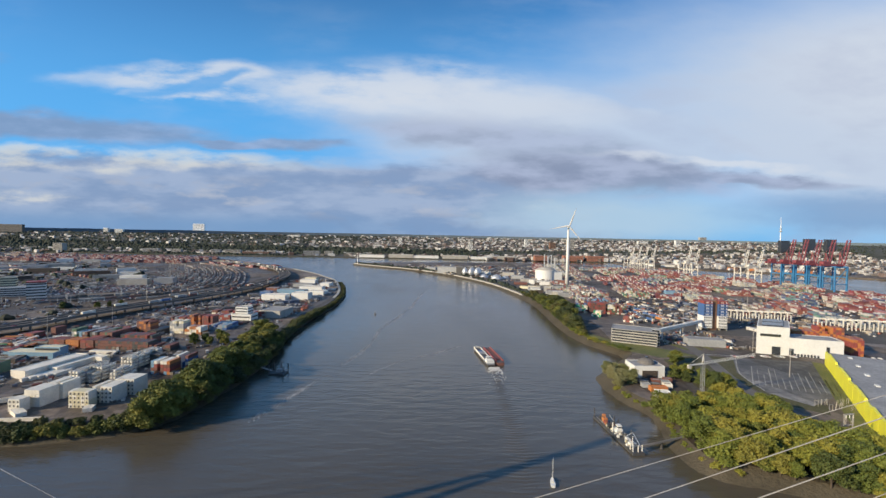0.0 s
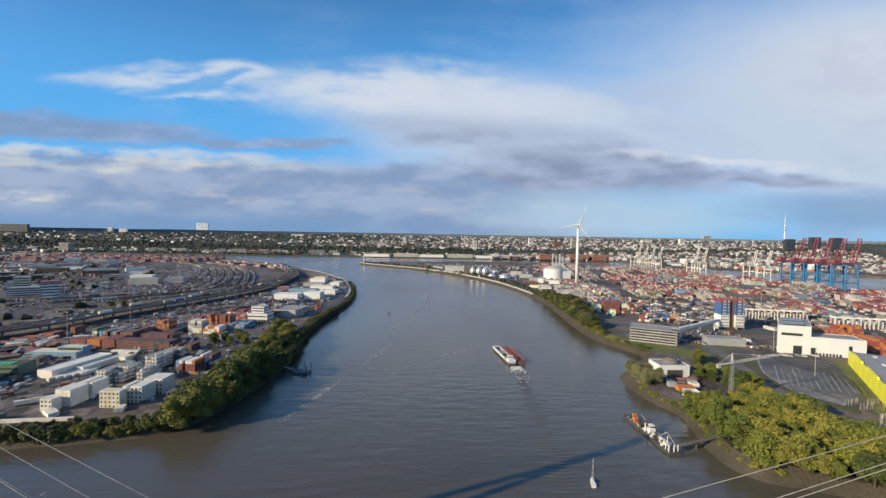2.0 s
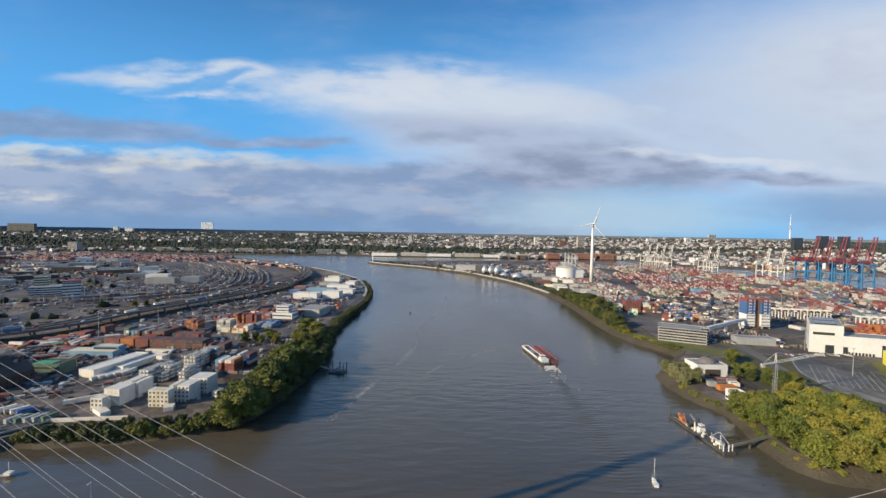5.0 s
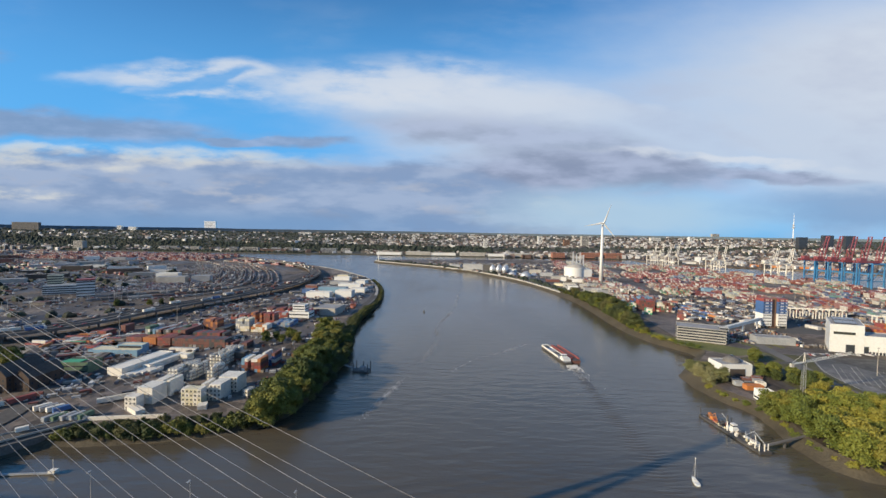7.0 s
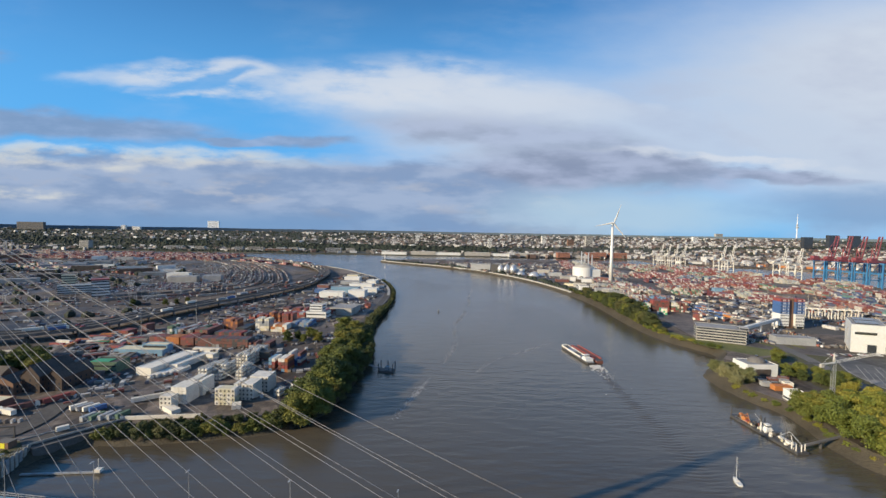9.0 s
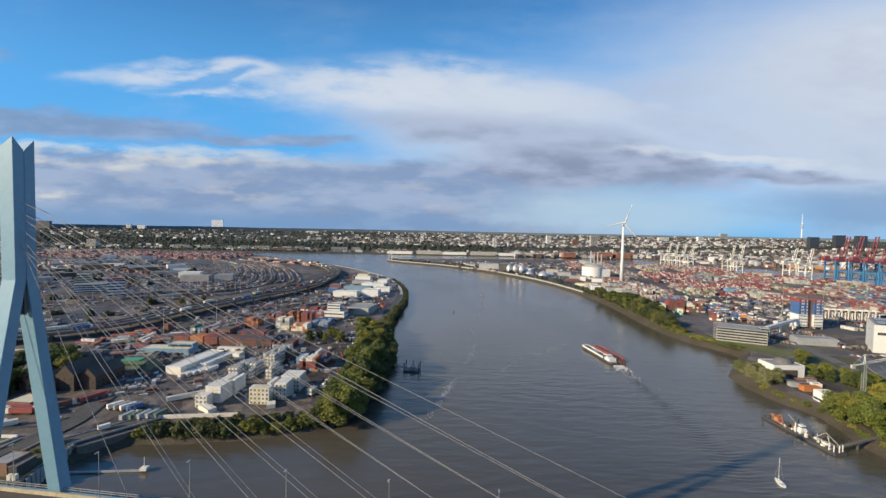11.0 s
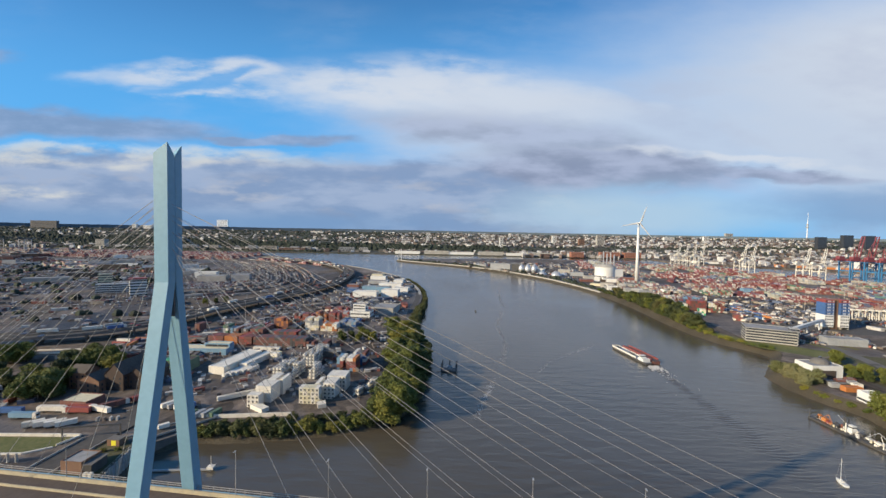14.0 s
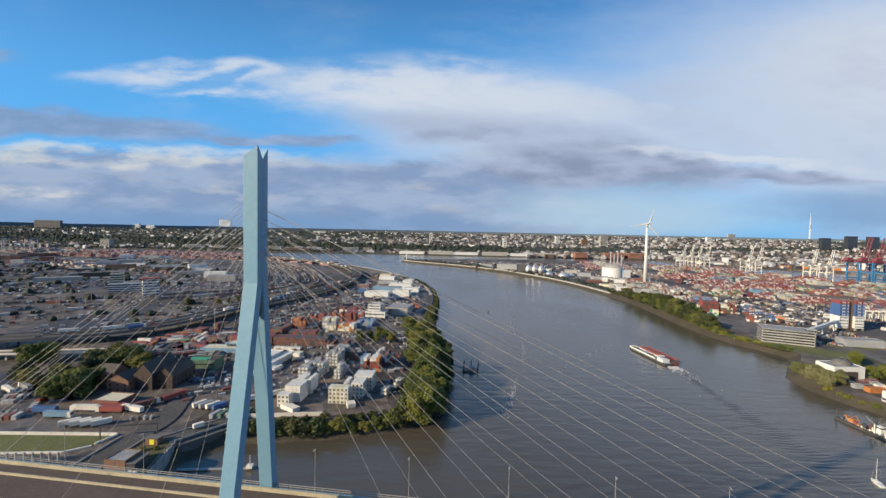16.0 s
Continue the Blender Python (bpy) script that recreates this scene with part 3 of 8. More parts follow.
surface("ground_car_park", [(252, 286), (264, 330), (292, 372), (358, 362), (322, 310), (292, 276), (264, 262)], M["wet_asphalt"], "empty wet grey asphalt car park", "car park")
surface("ground_lawn_east", [(192, 470), (205, 440), (250, 395), (262, 380), (225, 372), (196, 400), (184, 440)], M["grass"], "strip of rough grass behind the bank", "lawn")
surface("ground_verge", [(359, 362), (366, 353), (252, 208), (244, 212), (292, 275)], M["grass"], "narrow green verge beside a hall", "lawn", LAND + 0.05)
surface("ground_wood_floor", [(156, 238), (170, 262), (205, 278), (245, 250), (262, 200), (330, 120), (300, 112), (235, 152), (180, 180), (152, 198)], M["bank"], "brown earth under the wood", "ground")
surface("ground_verge_east", [(204, 296), (222, 366), (262, 380), (254, 342), (241, 300), (236, 268), (212, 274)], M["scrub"], "rough grass and weeds beside the access road", "lawn", LAND + 0.02)
surface("ground_verge_road", [(264, 382), (290, 372), (260, 300), (274, 262), (262, 248), (248, 262), (248, 300)], M["scrub"], "grass verge between the road and the car park", "lawn", LAND + 0.02)
surface("ground_lawn_west", [(-326, 199), (-317, 205), (-314.5, 213.5), (-380, 213.5), (-460, 213.5), (-460, 192), (-358, 196)], M["grass"], "green lawn behind a low white wall", "lawn")
strip("road_east", [(300, 520), (285, 450), (268, 380), (256, 342), (243, 300), (240, 262), (246, 225), (262, 190), (330, 120)], 5, M["lane"], "two-lane asphalt access road", "road")
strip("road_east_branch", [(262, 352), (225, 345), (205, 300), (212, 270), (240, 240)], 2.6, M["asphalt"], "narrow asphalt lane through trees", "road", LAND + 0.09)
strip("road_quay", [(-160, 450), (-163, 560), (-158, 680), (-166, 800), (-190, 900), (-230, 1000)], 4, M["asphalt"], "asphalt road behind the river bank", "road")


def flood_wall(name, line, lo, hi, inset, half, top, material):
    """A concrete wall with a broad crown that follows the bank."""
    pts = [p for p in offset_line(even(smooth_line(line, 5), 12), inset) if lo < p.y < hi]
    bm = B()
    a, b = offset_line(pts, half), offset_line(pts, -half)
    rows = [[bm.verts.new((p.x, p.y, z)) for p in l] for l, z in ((a, LAND - 1.5), (a, top), (b, top), (b, LAND - 1.5))]
    for p, q in zip(rows, rows[1:]):
        for i in range(len(pts) - 1):
            bm.faces.new((p[i], p[i + 1], q[i + 1], q[i]))
    solid(name, bm, material, "pale concrete flood wall along the river bank", "wall", kind="structure")


flood_wall("flood_wall_west", WEST, 700, 1300, 12, 2.2, LAND + 0.9, M["concrete"])
flood_wall("flood_wall_east", EAST, 770, 1615, 8, 1.7, LAND + 1.0, M["concrete"])


# ---- bridge ----
DECK_DIR = Vector((0.98912, -0.14712, 0))
DECK_N = Vector((0.14712, 0.98912, 0))
PYLON_TURN = math.radians(3.2)
PYLON = Vector((-187.2, 88.6, 0))
SPAN = 325
PYLON_EAST = PYLON + DECK_DIR * SPAN


def deck_z(s):
    """Road height s metres east of the west pylon: a long crest over the main span."""
    return 53.6 - 0.035 * max(-s - 110, s - SPAN, 0)


def bridge_frame(p):
    return Matrix(((DECK_DIR.x, DECK_N.x, 0, p.x), (DECK_DIR.y, DECK_N.y, 0, p.y), (0, 0, 1, 0), (0, 0, 0, 1)))


def build_pylon(p, label):
    """An inverted-Y steel pylon: two box legs that lean together into a split shaft."""
    ob = thing("bridge_pylon", label, "bridge pylon", bridge_frame(p) @ Matrix.Rotation(PYLON_TURN, 4, "Z"), "bridge pylons")
    w = 1.6

    def column(name, pts):
        """A box column through rings (y, z, half depth); the last ring's top is cut on the slant."""
        bm = B()
        prev = None
        for k, (y, z, d, slant) in enumerate(pts):
            ring = [bm.verts.new((sx * w - 1.5 * min(1, max(0, (104.5 - z) / 50)), y + sy * d, z + slant * sy + (1.2 * sx if k == len(pts) - 1 else 0))) for sx, sy in ((-1, -1), (1, -1), (1, 1), (-1, 1))]
            if prev:
                for i in range(4):
                    bm.faces.new((prev[i], prev[(i + 1) % 4], ring[(i + 1) % 4], ring[i]))
            else:
                bm.faces.new(ring[::-1])
            prev = ring
        bm.faces.new(prev)
        bmesh.ops.bevel(bm, geom=[e for e in bm.edges], offset=0.09, segments=1, affect="EDGES")
        return part(name, bm, M["pylon"], ob)

    for side in (-1, 1):
        column("leg", [(side * 5.0, 0.5, 1.7, 0), (side * 9.0, 50, 1.4, 0), (side * 8.8, 54, 1.35, 0), (side * 1.08, 104.5, 1.05, 0), (side * 1.08, 131.3, 1.05, side * 1.3)])
    bm = B()
    box(bm, -1.5, 1.5, -8.0, 8.0, 49.6, 51.6)
    part("crossbeam", bm, M["pylon"], ob)
    bm = B()
    box(bm, -1.2, 1.2, -0.25, 0.25, 97, 130)
    part("web", bm, M["dark"], ob, "dark recess between the shaft halves")
    for side in (-1, 1):
        bm = B()
        prism(bm, [(-5, side * 5 - 4), (5, side * 5 - 4), (5, side * 5 + 4), (-5, side * 5 + 4)], -3, 1.2)
        part("foot", bm, M["concrete"], ob)
    return ob


build_pylon(PYLON, "pale blue steel bridge pylon with two leaning box legs")
build_pylon(PYLON_EAST, "pale blue steel bridge pylon with two leaning box legs")


def mesh_post():
    bm = B()
    cbox(bm, 0, 0, 0, 0.1, 0.1, 1.25)
    return mesh(bm, M["cable"])


def build_deck():
    ob = thing("bridge_deck", "long road bridge deck with cream barriers and brown asphalt", "bridge")
    ss = list(range(-900, 1101, 20))

    def sweep(name, section, material, label="", s0=-900, s1=1100):
        bm = B()
        prev = None
        for s in [k for k in ss if s0 <= k <= s1]:
            c = PYLON + DECK_DIR * s
            ring = [bm.verts.new(c + DECK_N * y + Vector((0, 0, deck_z(s) + z))) for y, z in section]
            if prev:
                for i in range(len(ring)):
                    bm.faces.new((prev[i], prev[(i + 1) % len(ring)], ring[(i + 1) % len(ring)], ring[i]))
            else:
                bm.faces.new(ring)
            prev = ring
        bm.faces.new(prev[::-1])
        return part(name, bm, material, ob, label)

    sweep("girder", [(-8.6, -0.25), (8.6, -0.25), (8.6, -0.9), (4, -3.4), (-4, -3.4), (-8.6, -0.9)], M["pylon"], "pale steel box girder")
    sweep("roadway", [(-6.3, 0), (6.3, 0), (6.3, -0.24), (-6.3, -0.24)], M["road"], "brown worn asphalt")
    for y in (-6.55, 6.55):
        sweep("barrier", [(y - 0.2, 0.8), (y + 0.2, 0.8), (y + 0.4, -0.2), (y - 0.4, -0.2)], M["cream_rail"], "cream concrete barrier")
    sweep("median", [(2.25, 0.5), (2.55, 0.5), (2.65, 0.01), (2.15, 0.01)], M["cream_rail"], "cream concrete median")
    for y in (-8.3, 8.3):
        for z in (0.45, 0.95):
            sweep("handrail", [(y - 0.06, z + 0.06), (y + 0.06, z + 0.06), (y + 0.06, z - 0.06), (y - 0.06, z - 0.06)], M["cable"], "grey steel handrail")
        post = mesh_post()
        for s in range(-104, 336, 4):
            c = PYLON + DECK_DIR * s + DECK_N * y
            part("railing_post", post, None, ob).location = (c.x, c.y, deck_z(s) - 0.25)
    for s in (-110, -60, -880, 430, 520, 620, 720, 820, 920, 1020, -200, -290, -380, -470, -560, -650, -740):
        bm = B()
        c = PYLON + DECK_DIR * s
        m = bridge_frame(c)
        cbox(bm, 0, 0, -3, 3, 9, deck_z(s) - 0.2)
        bm.transform(m)
        part("pier", bm, M["concrete"], ob, "grey concrete pier")
    return ob


build_deck()


# the stays hang in two planes, one over each edge of the deck: metres out along the deck, height at the pylon
FRONT_STAYS = [(151.4, 120.9), (135.2, 118.6), (117.6, 117.5), (100.4, 115.1), (85.8, 111.4), (68.5, 113.3), (52.6, 111.8), (35.9, 112.0)]
REAR_STAYS = [(154.0, 120.2), (137.2, 118.2), (120.5, 116.2), (102.6, 114.8), (86.8, 114.8), (71.5, 110.7), (54.6, 111.4), (37.6, 111.0)]
EAST_STAYS = [(165.1, 121.5), (144.8, 122.5), (128.4, 119.4), (110, 117.4), (93, 115.4), (76, 113.6), (58, 112.2), (40, 111.4)]
EAST_FRONT_STAYS = [(165.4, 123.8), (150.0, 121.1), (131, 119.0), (113, 117.2), (95, 115.4), (77, 113.6), (59, 112.2), (41, 111.4)]
BACK_STAYS = [(97, 122.4), (95.5, 120.6), (94, 118.8), (92.5, 117.0), (70, 115.4), (44, 112.8), (20, 110.2)]


def build_cables():
    for p, s0, sgn, planes in ((PYLON, 0, 1, (FRONT_STAYS, REAR_STAYS)), (PYLON, 0, -1, (BACK_STAYS, BACK_STAYS)),
                               (PYLON_EAST, SPAN, -1, (EAST_FRONT_STAYS, EAST_STAYS)), (PYLON_EAST, SPAN, 1, (BACK_STAYS, BACK_STAYS))):
        for side, stays in zip((-1, 1), planes):
            for run, top in stays:
                bm = B()
                a = p + DECK_DIR * sgn * 1.5 + DECK_N * side * 0.9 + Vector((0, 0, top))
                b = p + DECK_DIR * sgn * run + DECK_N * side * 6.0 + Vector((0, 0, deck_z(s0 + sgn * run) - 0.2))
                rod(bm, a, b, 0.05, seg=6)
                solid("stay_cable", bm, M["cable"], "thin pale steel stay cable of the bridge", "cable", "bridge stay cables")


build_cables()


def lamp_post(h=9.6):
    ob = thing("street_lamp", "slim grey street lamp on the bridge deck", "street lamp", None, "bridge lamps")
    bm = B()
    rod(bm, (0, 0, -0.25), (0, 0, h), 0.09, 0.05)
    part("pole", bm, M["cable"], ob)
    bm = B()
    cbox(bm, 0, -0.35, h, 0.3, 0.9, 0.14)
    part("lamp_head", bm, M["grey"], ob)
    return ob


first = lamp_post(10.9)
for k in range(20):
    s = -101.1 + 22.4 * k
    c = PYLON + DECK_DIR * s + DECK_N * 6.5
    mm = pose(c.x, c.y, deck_z(s) + 0.3, 0, 0, -8.5)
    if k == 0:
        first.matrix_basis = mm
    else:
        copy_thing(first, mm)


# ---- trees ----
def crown_mesh(seed, r, h, base, tufts, material, size=0.75):
    """A crown of many uneven lobes, each a loose shell of small leaf tufts with gaps."""
    rng = random.Random(seed)
    bm = B()
    lobes = []
    for i in range(rng.randint(20, 26)):
        a, q = rng.uniform(0, 6.28), rng.uniform(0.05, 0.80) ** 0.7
        z = base + (h - base) * rng.uniform(0.15, 0.88)
        narrow = 1.0 - 0.55 * max(0, (z - base) / (h - base) - 0.45)
        lobes.append((Vector((math.cos(a) * r * q * narrow, math.sin(a) * r * q * narrow, z)), r * rng.uniform(0.20, 0.40)))
    lobes.append((Vector((0, 0, h - r * 0.3)), r * 0.32))
    lobes.append((Vector((0, 0, (h + base) / 2)), r * 0.6))
    areas = [lr * lr for _, lr in lobes]
    for c, lr in rng.choices(lobes, areas, k=tufts):
        d = Vector((rng.gauss(0, 1), rng.gauss(0, 1), rng.gauss(0.25, 1))).normalized()
        p = c + Vector((d.x, d.y, d.z * 0.85)) * lr * rng.uniform(0.35, 1.2)
        n = (d + Vector((rng.gauss(0, .7), rng.gauss(0, .7), rng.gauss(0.3, .7)))).normalized()
        x = n.orthogonal().normalized()
        y = n.cross(x)
        s = size * rng.uniform(0.5, 1.35)
        t = rng.uniform(0, 6.28)
        k = [p + (x * math.cos(t + j * 1.571) + y * math.sin(t + j * 1.571)) * s * rng.uniform(0.6, 1.25) + n * rng.uniform(-.15, .15) for j in (0, 1.33, 2.67)]
        bm.faces.new([bm.verts.new(q) for q in k])
    me = bpy.data.meshes.new("crown")
    bm.to_mesh(me)
    bm.free()
    me.materials.append(material)
    return me


def trunk_mesh(seed, h, r):
    rng = random.Random(seed)
    bm = B()
    rod(bm, (0, 0, -0.4), (0, 0, h * 0.45), r, r * 0.7, 7)
    rod(bm, (0, 0, h * 0.45), (rng.uniform(-.5, .5), rng.uniform(-.5, .5), h * 0.85), r * 0.7, r * 0.2, 6)
    for i in range(5):
        a = rng.uniform(0, 6.28)
        z = h * rng.uniform(0.3, 0.55)
        rod(bm, (0, 0, z), (math.cos(a) * h * 0.24, math.sin(a) * h * 0.24, z + h * 0.22), r * 0.4, r * 0.12, 5)
    return mesh(bm, M["bark"], name="trunk")


CROWNS = {}
for kind_, mt in (("leaf", "leaf"), ("autumn", "autumn"), ("hedge", "hedge"), ("willow", "willow")):
    CROWNS[kind_] = [(crown_mesh(i * 7 + len(kind_), 5.2, 11.5, 0.6, 8200, M[mt], 0.34), trunk_mesh(i, 11, 0.28)) for i in range(7)]
    CROWNS[kind_ + "_bush"] = [(crown_mesh(i * 11 + 90, 3.6, 5.0, 0.0, 2300, M[mt], 0.32), trunk_mesh(i + 50, 4, 0.14)) for i in range(5)]
TREE_RNG = random.Random(4)


def tree(x, y, h, kind_="leaf", z=LAND, label="leafy green riverside tree with a dense rounded crown", wide=1.0):
    cm, tm = TREE_RNG.choice(CROWNS[kind_])
    full = 5.0 if "bush" in kind_ else 11.5
    s = h / full
    ob = thing("bush" if "bush" in kind_ else "tree", label, "bush" if "bush" in kind_ else "tree",
               pose(x, y, z, 0, 0, TREE_RNG.uniform(0, 360)) @ Matrix.Diagonal((s * wide, s * wide, s, 1)), "trees")
    part("trunk", tm, None, ob)
    part("crown", cm, None, ob)
    return ob


WL = [p for p in smooth_line(WEST, 5)]
EL = [p for p in smooth_line(EAST, 5)]


def inland(line, step, inset, lo, hi, xlo=-1e9, xhi=1e9):
    """Even points inset from a waterline, on its land side."""
    ev = even(line, step)
    for i in range(1, len(ev) - 1):
        t = (ev[i + 1] - ev[i - 1]).normalized()
        p = Vector((ev[i].x - t.y * inset, ev[i].y + t.x * inset))
        if lo <= p.y <= hi and xlo <= p.x <= xhi:
            yield p.x + TREE_RNG.uniform(-1.5, 1.5), p.y + TREE_RNG.uniform(-1.5, 1.5)


for x, y in inland(WL, 3.8, 5, 212, 262, -262, -158):
    tree(x, y, TREE_RNG.uniform(4.5, 8.5), TREE_RNG.choice(("leaf_bush", "hedge_bush", "hedge_bush")), 1.6, "rounded green bush on the river bank")
for x, y in inland(WL, 6, 10, 220, 262, -250, -158):
    tree(x, y, TREE_RNG.uniform(3, 5), "hedge_bush", 5.5, "rounded green bush on the river bank")
for x, y in inland(WL, 6, 3, 246, 440, -175):
    tree(x, y, TREE_RNG.choice((8, 10, 12, 13)), "leaf" if TREE_RNG.random() < 0.5 else "hedge", 0.6, wide=1.3)
for x, y in inland(WL, 13, 14, 262, 450, -190):
    tree(x, y, TREE_RNG.choice((12, 15, 18, 20)), "leaf", wide=1.45)
for x, y in inland(WL, 14, 28, 340, 460, -196):
    tree(x, y, TREE_RNG.uniform(10, 16), "leaf", wide=1.4)
for x, y in inland(WL, 5, 4, 440, 960, -220):
    tree(x, y, TREE_RNG.uniform(7, 9) if y < 600 else TREE_RNG.uniform(4.5, 6), "hedge_bush", 1.6, "dark green bush in a hedge along the flood bank", 1.2)
for x, y, h in ((-157, 241, 18), (-151, 248, 20), (-162, 248, 18), (-148, 258, 19), (-156, 257, 21), (-146, 280, 18), (-152, 284, 20), (-144, 296, 18), (-150, 302, 19)):
    tree(x, y, h, "leaf", 3.5, "tall full riverside tree at the bend of the bank", 1.2)
for x, y in ((-205, 405), (-213, 412), (-198, 418), (-190, 404), (-222, 408), (-205, 424)):
    tree(x, y, TREE_RNG.uniform(8, 12), "leaf")
wood = random.Random(8)
placed = []
while len(placed) < 128:
    x, y = wood.uniform(148, 330), wood.uniform(115, 275)
    near, far = 178 + (x - 176) * -0.62 + 4, min(278, 251 + max(0, x - 178) * 0.9)
    if x < 152 + max(0, (200 - y)) * 0.2 or y < near or y > far - 2 or x > 208 + (278 - y) * 0.42 or min([99] + [math.hypot(x - a, y - b) for a, b in placed]) < 5.2:
        continue
    placed.append((x, y))
    tree(x, y, wood.choice((7, 9, 11, 13, 15, 16)), "autumn" if wood.random() < 0.75 else "leaf", LAND - 1.2, "yellowing autumn tree in a dense riverside wood", wood.uniform(1.05, 1.3))
for x, y in ((150, 300), (154, 308), (152, 318), (158, 326), (160, 314), (163, 335), (156, 334), (160, 304), (168, 330)):
    tree(x, y, wood.uniform(9, 13), "willow", 3.5, "pale olive willow clump on the promontory", 1.2)
for x, y in ((211, 316), (206, 309), (211, 298), (217, 306), (222, 311), (228, 290), (219, 293), (224, 301), (216, 322), (206, 322), (230, 300), (200, 313), (213, 288), (222, 350), (229, 357)):
    tree(x, y, wood.uniform(8, 11.5), "leaf", LAND, "dark green tree beside the access road", 1.2)
for x, y in inland(EL, 7, 12, 455, 800, 150, 240):
    tree(x, y, wood.uniform(13, 20) if 480 < y < 730 else wood.uniform(5, 8), wood.choice(("leaf", "hedge", "hedge")), 4.5, "green tree on the river bank", 1.15)
for x, y in inland(EL, 9, 24, 540, 680, 150, 260):
    tree(x, y, wood.uniform(15, 22), wood.choice(("leaf", "hedge")), LAND, "green tree on the river bank", 1.3)
for x, y in inland(EL, 6, 8, 395, 500, 150, 260):
    tree(x, y, wood.uniform(3, 5), "autumn_bush", 4.5, "low olive bush on the river bank", 1.2)
for x, y in inland(EL, 7, 6, 190, 300, 130, 190):
    tree(x, y, wood.uniform(2, 3.5), "autumn_bush", 2.5, "low olive bush on the muddy bank", 1.3)
for x, y in ((-377, 262), (-386, 258), (-381, 270), (-389, 268), (-384, 278), (-392, 280), (-377, 284), (-389, 317), (-382, 323), (-396, 322), (-388, 330), (-466, 325), (-475, 332), (-458, 334), (-399, 335), (-408, 340), (-362, 304), (-372, 310)):
    tree(x, y, wood.uniform(12, 18), "leaf", LAND - 1, "dark green tree beside brick houses", 1.25)
for x, y in ((-392, 292), (-399, 300), (-404, 312), (-394, 306), (-410, 288), (-418, 280), (-427, 283), (-436, 290), (-412, 322), (-420, 330), (-400, 276)):
    tree(x, y, wood.uniform(11, 18), wood.choice(("hedge", "leaf")), LAND - 1, "dark green tree beside brick houses", 1.3)
for x, y in ((-462, 600), (-470, 612), (-450, 608), (-500, 590), (-440, 616)):
    tree(x, y, wood.uniform(7, 10), "leaf", LAND, "green tree in the rail yard")


def clumps(name, spots, label, rng=random.Random(21), lobes=2):
    """Far trees, each a rough many-sided crown: x, y, half width."""
    verts, faces = [], []
    turns = [(math.cos(a / 5 * 6.283), math.sin(a / 5 * 6.283)) for a in range(5)]
    for x, y, k in spots:
        z = (hill(x, y) if y > 2000 - 0.075 * (x + 400) * (x > -400) else LAND) - 1.5
        for lobe in range(lobes):
            kk = k * rng.uniform(0.55, 1.0)
            cx, cy, cz = x + rng.uniform(-.8, .8) * k, y + rng.uniform(-.8, .8) * k, z + kk * rng.uniform(0.5, 1.0)
            wx, n = kk * rng.uniform(0.9, 1.5), len(verts)
            for c, d in turns:
                for q, h in ((0.85, -0.9), (1.0, 0.1), (0.6, 0.8)):
                    verts.append((cx + c * q * wx * rng.uniform(.75, 1.2), cy + d * q * kk * rng.uniform(.75, 1.2), cz + 0.85 * kk * h * rng.uniform(.8, 1.15)))
            verts.append((cx, cy, cz + 0.9 * kk))
            for a in range(5):
                p, q = n + 3 * a, n + 3 * ((a + 1) % 5)
                faces += [(p, q, q + 1, p + 1), (p + 1, q + 1, q + 2, p + 2), (p + 2, q + 2, n + 15)]
    me = bpy.data.meshes.new(name)
    me.from_pydata(verts, [], faces)
    me.materials.append(M["far_leaf"])
    return tagged(new(name, me), label, "woods", kind="stuff")


def far_woods():
    """Ridge woods and park trees of the far shore, too many and too far to count."""
    rng = random.Random(21)
    for n, xr, yr, s in ((5200, (-3700, -700), (2088, 2420), 6.5), (900, (500, 2900), (1960, 2700), 5), (4200, (-2900, 300), (2280, 2600), 7.5), (700, (300, 2600), (2280, 2700), 5), (5200, (-4200, 100), (2600, 4790), 6.5), (2600, (100, 3700), (2600, 4790), 5)):
        spots = []
        for i in range(n):
            x, y = rng.uniform(*xr), rng.uniform(*yr)
            if math.hypot(x + 70, y) > 4820 or y < 2090 + 0.03 * min(max(-400 - x, 0), 2000) - 0.075 * (x + 400) * (x > -400):
                continue
            spots.append((x, y, s * rng.uniform(0.6, 1.25)))
        clumps("far_woods", spots, "dark green woods on the distant shore ridge")


far_woods()


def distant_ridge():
    """The last wooded ridge before the horizon, one long backdrop with haze painted into its colour."""
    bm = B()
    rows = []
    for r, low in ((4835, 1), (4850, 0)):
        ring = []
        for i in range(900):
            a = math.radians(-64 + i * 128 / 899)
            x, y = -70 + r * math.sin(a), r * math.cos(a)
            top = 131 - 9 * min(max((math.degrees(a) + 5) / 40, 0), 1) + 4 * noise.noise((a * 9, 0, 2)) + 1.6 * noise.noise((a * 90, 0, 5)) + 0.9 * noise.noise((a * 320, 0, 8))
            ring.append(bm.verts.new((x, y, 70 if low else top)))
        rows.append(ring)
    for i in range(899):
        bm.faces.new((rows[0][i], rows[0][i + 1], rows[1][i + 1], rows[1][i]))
    solid("backdrop_ridge", bm, M["ridge"], "wooded ridge along the horizon, haze painted into its blue", "backdrop", kind="structure", smooth=True)


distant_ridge()


